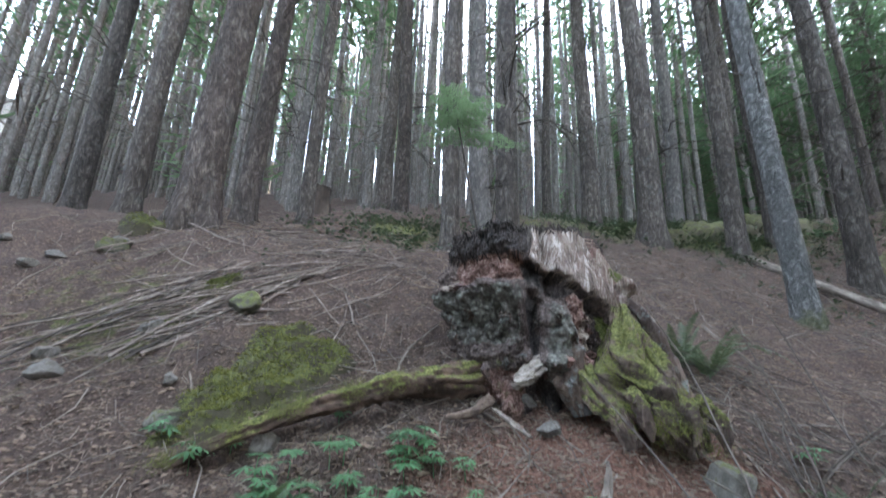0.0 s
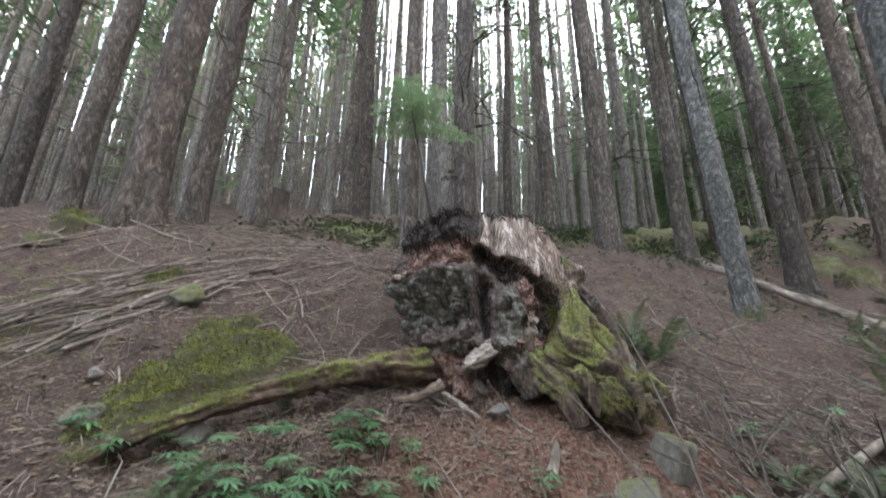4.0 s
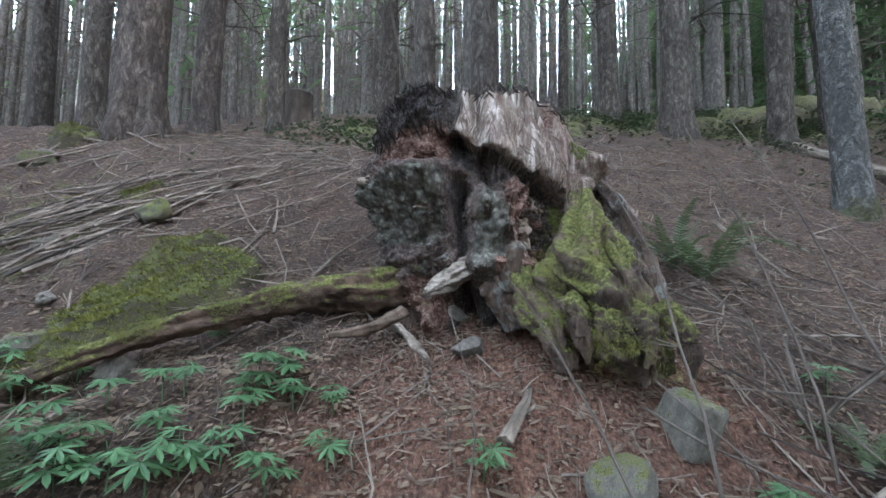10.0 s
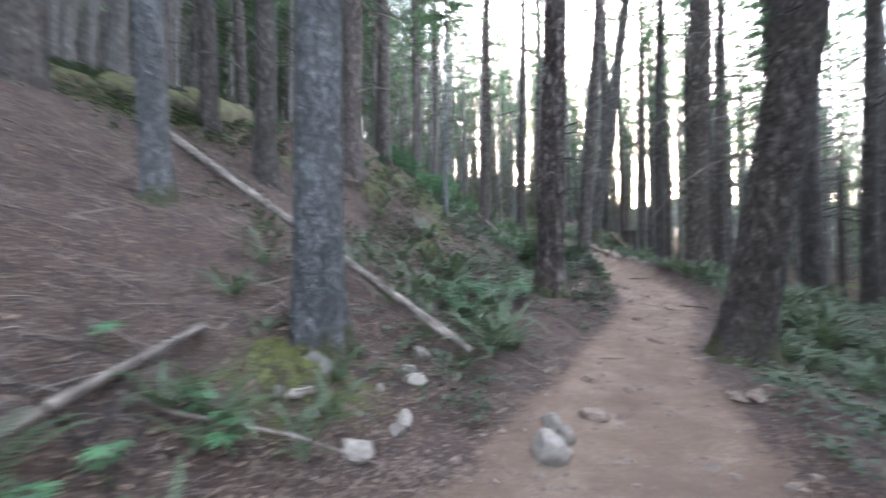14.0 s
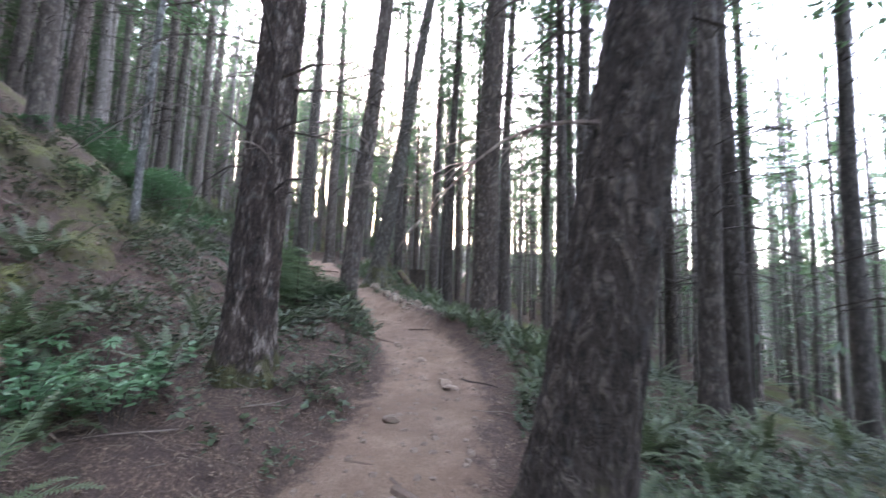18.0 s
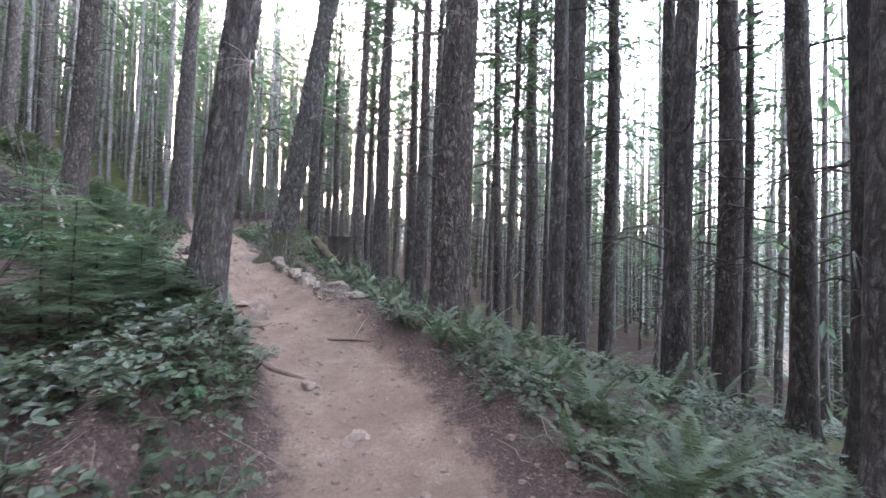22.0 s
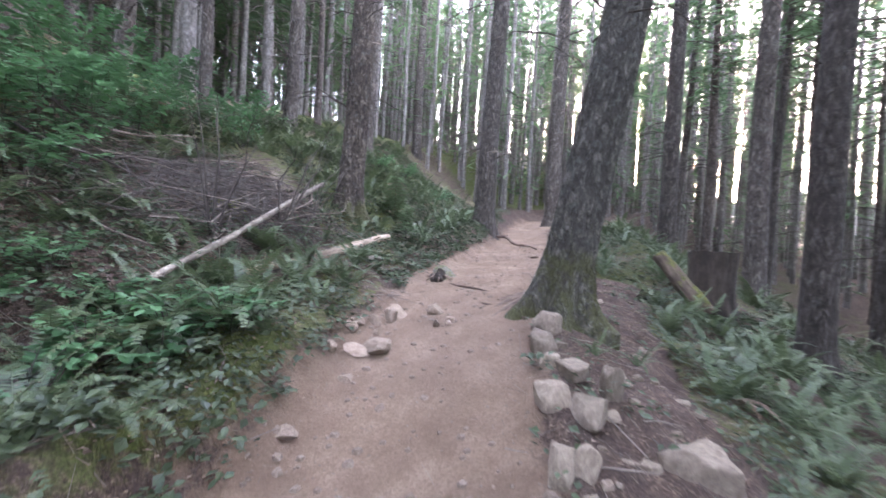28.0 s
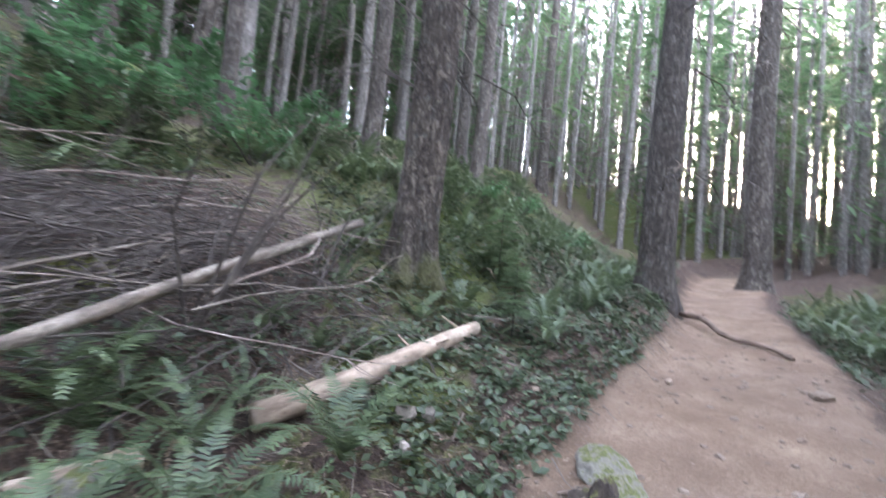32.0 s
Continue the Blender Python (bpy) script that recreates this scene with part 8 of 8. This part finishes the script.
def litter():
    """Twigs, bark flakes and dry leaves strewn on the ground."""
    sh, flat, rnd = Shape(), Shape(), random.Random(65)
    n = 86000
    xs = np.array([rnd.uniform(-5, 30) if rnd.random() < 0.7 else rnd.uniform(-4.5, 5) for _ in range(n)])
    dd = np.array([rnd.uniform(-3.5, 7.5) if rnd.random() < 0.8 else rnd.uniform(0.7, 3.5) for _ in range(n)])
    ys = dd + hermite(TRAIL_X, TRAIL_Y, xs)
    zs = land(xs, ys)
    for x, y, z, d in zip(xs, ys, zs, dd):
        if abs(d) < 0.85 and rnd.random() < 0.9:
            continue
        a, t = rnd.uniform(0, 6.28), rnd.uniform(-0.3, 0.3)
        if rnd.random() < 0.42:
            ln = rnd.uniform(0.03, 0.09) if rnd.random() < 0.85 else rnd.uniform(0.09, 0.25)
            v = Vector((math.cos(a), math.sin(a), t + 0.4 * math.sin(a))) * ln
            p = Vector((x, y, z + 0.012))
            w = rnd.uniform(0.0012, 0.004)
            if ln < 0.16:
                tube(sh, [p - v / 2, p + v / 2], [w, 0.001], 3, cap=False)
            else:
                k = Vector((-v.y, v.x, 0)) * rnd.uniform(-0.12, 0.12) + Vector((0, 0, 0.01))
                tube(sh, [p - v / 2, p + k, p + v / 2], [w, w * 0.9, 0.001], 3, cap=False)
        else:
            ln = rnd.uniform(0.015, 0.055)
            v = Vector((math.cos(a), math.sin(a), t)).normalized()
            spray(flat, Vector((x, y, z + 0.012)), v, Vector((0.2, 0, 1)), ln, ln * rnd.uniform(0.2, 0.45))
    spots = [(rnd.gauss(0.9, 1.1), rnd.gauss(2.6, 0.45)) for _ in range(1500)] + [(rnd.uniform(-4.5, 8.0), rnd.uniform(2.2, 8.0)) for _ in range(7000)]
    heights = land(np.array([p[0] for p in spots]), np.array([p[1] for p in spots]))
    for k, ((x, y), z) in enumerate(zip(spots, heights)):
        big = 1.0 if k < 1500 else 1.5
        a, ln, w = rnd.uniform(0, 3.14), big * rnd.choice((0.01, 0.014, 0.02, 0.04)) * rnd.uniform(0.7, 1.2), big * rnd.uniform(0.004, 0.013)
        u, v = Vector((math.cos(a), math.sin(a), rnd.uniform(-0.3, 0.3))) * ln, Vector((-math.sin(a), math.cos(a), rnd.uniform(-0.3, 0.4))) * w
        p = Vector((x, y, z + 0.006))
        h = Vector((0, 0, rnd.uniform(0.004, 0.014)))
        flat.add([p - u, p + v, p + u, p - v, p - u * 0.8 + h, p + v * 0.7 + h, p + u * 0.8 + h, p - v * 0.7 + h], [(4, 5, 6, 7), (0, 1, 5, 4), (1, 2, 6, 5), (2, 3, 7, 6), (3, 0, 4, 7)])
    solid("twig_litter", sh.mesh("twig_litter", LITTER_TWIG), Matrix(), "small dead twigs strewn over the forest floor", "litter", kind="stuff")
    solid("leaf_litter", flat.mesh("leaf_litter", DRY_LEAF), Matrix(), "dry brown leaves and bark flakes on the ground", "litter", kind="stuff")
    peb, rnd = Shape(), random.Random(66)
    for _ in range(2600):
        x = rnd.uniform(2, 28)
        y = float(hermite(TRAIL_X, TRAIL_Y, np.array([x]))[0]) + rnd.gauss(0, 0.75)
        r, z = rnd.choice((0.008, 0.012, 0.016, 0.03, 0.045)) * rnd.uniform(0.7, 1.2), ground_z(x, y)
        a = rnd.uniform(0, 3)
        pts = []
        for k in range(5):
            g = a + k * 1.257
            pts.append((x + r * math.cos(g) * rnd.uniform(0.7, 1.2), y + r * math.sin(g) * rnd.uniform(0.7, 1.2), z - 0.006))
        for k in range(5):
            g = a + k * 1.257 + 0.4
            pts.append((x + r * 0.6 * math.cos(g), y + r * 0.6 * math.sin(g), z + r * rnd.uniform(0.2, 0.5)))
        peb.add(pts, [(k, (k + 1) % 5, 5 + k) for k in range(5)] + [((k + 1) % 5, 5 + (k + 1) % 5, 5 + k) for k in range(5)] + [(5, 6, 7, 8, 9)])
    solid("pebbles", peb.mesh("pebbles", ROCK_DUSTY), Matrix(), "small tan pebbles scattered on the trail", "pebbles", kind="stuff")


def twig_scatter():
    """Dead twigs with side shoots, thrown over the slopes."""
    sh, rnd, spots = Shape(), random.Random(67), []
    for i in range(3400):
        if i < 1800:
            x, y = rnd.uniform(-5.5, 8.5), rnd.uniform(3.2, 10.5)
        elif i < 2000:
            x, y = rnd.uniform(-2.5, 4.5), rnd.uniform(1.9, 3.6)
        elif i < 2600:
            x, y = rnd.uniform(17.8, 22.2), rnd.uniform(6.8, 9.5)
        else:
            x = rnd.uniform(7, 30)
            y = float(hermite(TRAIL_X, TRAIL_Y, np.array([x]))[0]) + rnd.choice((-1, 1, 1)) * rnd.uniform(0.85, 4.5)
        a, ln = rnd.uniform(0, 6.28), rnd.choice((0.12, 0.2, 0.35, 0.6)) * rnd.uniform(0.7, 1.3)
        spots.append((x, y, math.cos(a) * ln / 2, math.sin(a) * ln / 2, ln))
    q = np.array(spots)
    za, zb, zc = land(q[:, 0] - q[:, 2], q[:, 1] - q[:, 3]), land(q[:, 0] + q[:, 2], q[:, 1] + q[:, 3]), land(q[:, 0], q[:, 1])
    for (x, y, c, s, ln), z0, z1, zm in zip(spots, za, zb, zc):
        lift = rnd.uniform(0.005, 0.03)
        p, e = Vector((x - c, y - s, z0 + lift)), Vector((x + c, y + s, z1 + rnd.uniform(0.005, 0.06)))
        m = Vector((x - s * rnd.uniform(-0.3, 0.3), y + c * rnd.uniform(-0.3, 0.3), max(zm + lift, (p.z + e.z) / 2)))
        r = rnd.uniform(0.0025, 0.006) * (0.6 + ln)
        tube(sh, [p, m, e], [r, r * 0.85, r * 0.3], 4, cap=False)
        if ln > 0.3:
            for _ in range(2):
                o = m.lerp(e, rnd.random())
                k = o + (e - p) * rnd.uniform(0.1, 0.3) + Vector((-s, c, rnd.uniform(0, 0.1))) * rnd.uniform(-0.6, 0.6)
                tube(sh, [o, k], [r * 0.5, r * 0.15], 3, cap=False)
    heap = Shape()
    for _ in range(900):
        x, y = rnd.gauss(20.1, 0.95), rnd.gauss(8.0, 0.55)
        a, ln = rnd.gauss(0.5, 0.7), rnd.uniform(0.3, 1.3)
        c, s, z = math.cos(a) * ln / 2, math.sin(a) * ln / 2, ground_z(x, y)
        up = rnd.uniform(0.0, 0.34) * math.exp(-((x - 20.1) / 1.6) ** 2 - ((y - 8.0) / 0.9) ** 2)
        p, e = Vector((x - c, y - s, z - s * 0.5 + up)), Vector((x + c, y + s, z + s * 0.5 + up))
        m = (p + e) / 2 + Vector((-s, c, 0)) * rnd.uniform(-0.35, 0.35) + Vector((0, 0, rnd.uniform(0, 0.16) * ln))
        r = rnd.uniform(0.003, 0.009)
        tube(heap, [p, p.lerp(m, 0.6) + Vector((0, 0, 0.03)), m, m.lerp(e, 0.5) + Vector((0, 0, 0.02)), e], [r, r * 0.9, r * 0.75, r * 0.5, r * 0.2], 4, cap=False)
    solid("brush_tangle", heap.mesh("brush_tangle", TWIG_DARK), Matrix(), "tangle of dark dead twigs in the brush heap", "brush", kind="stuff")
    solid("twig_scatter", sh.mesh("twig_scatter", SCATTER_TWIG), Matrix(), "pale dead twigs thrown over the slopes", "litter", kind="stuff")


low_cover()
litter()
twig_scatter()
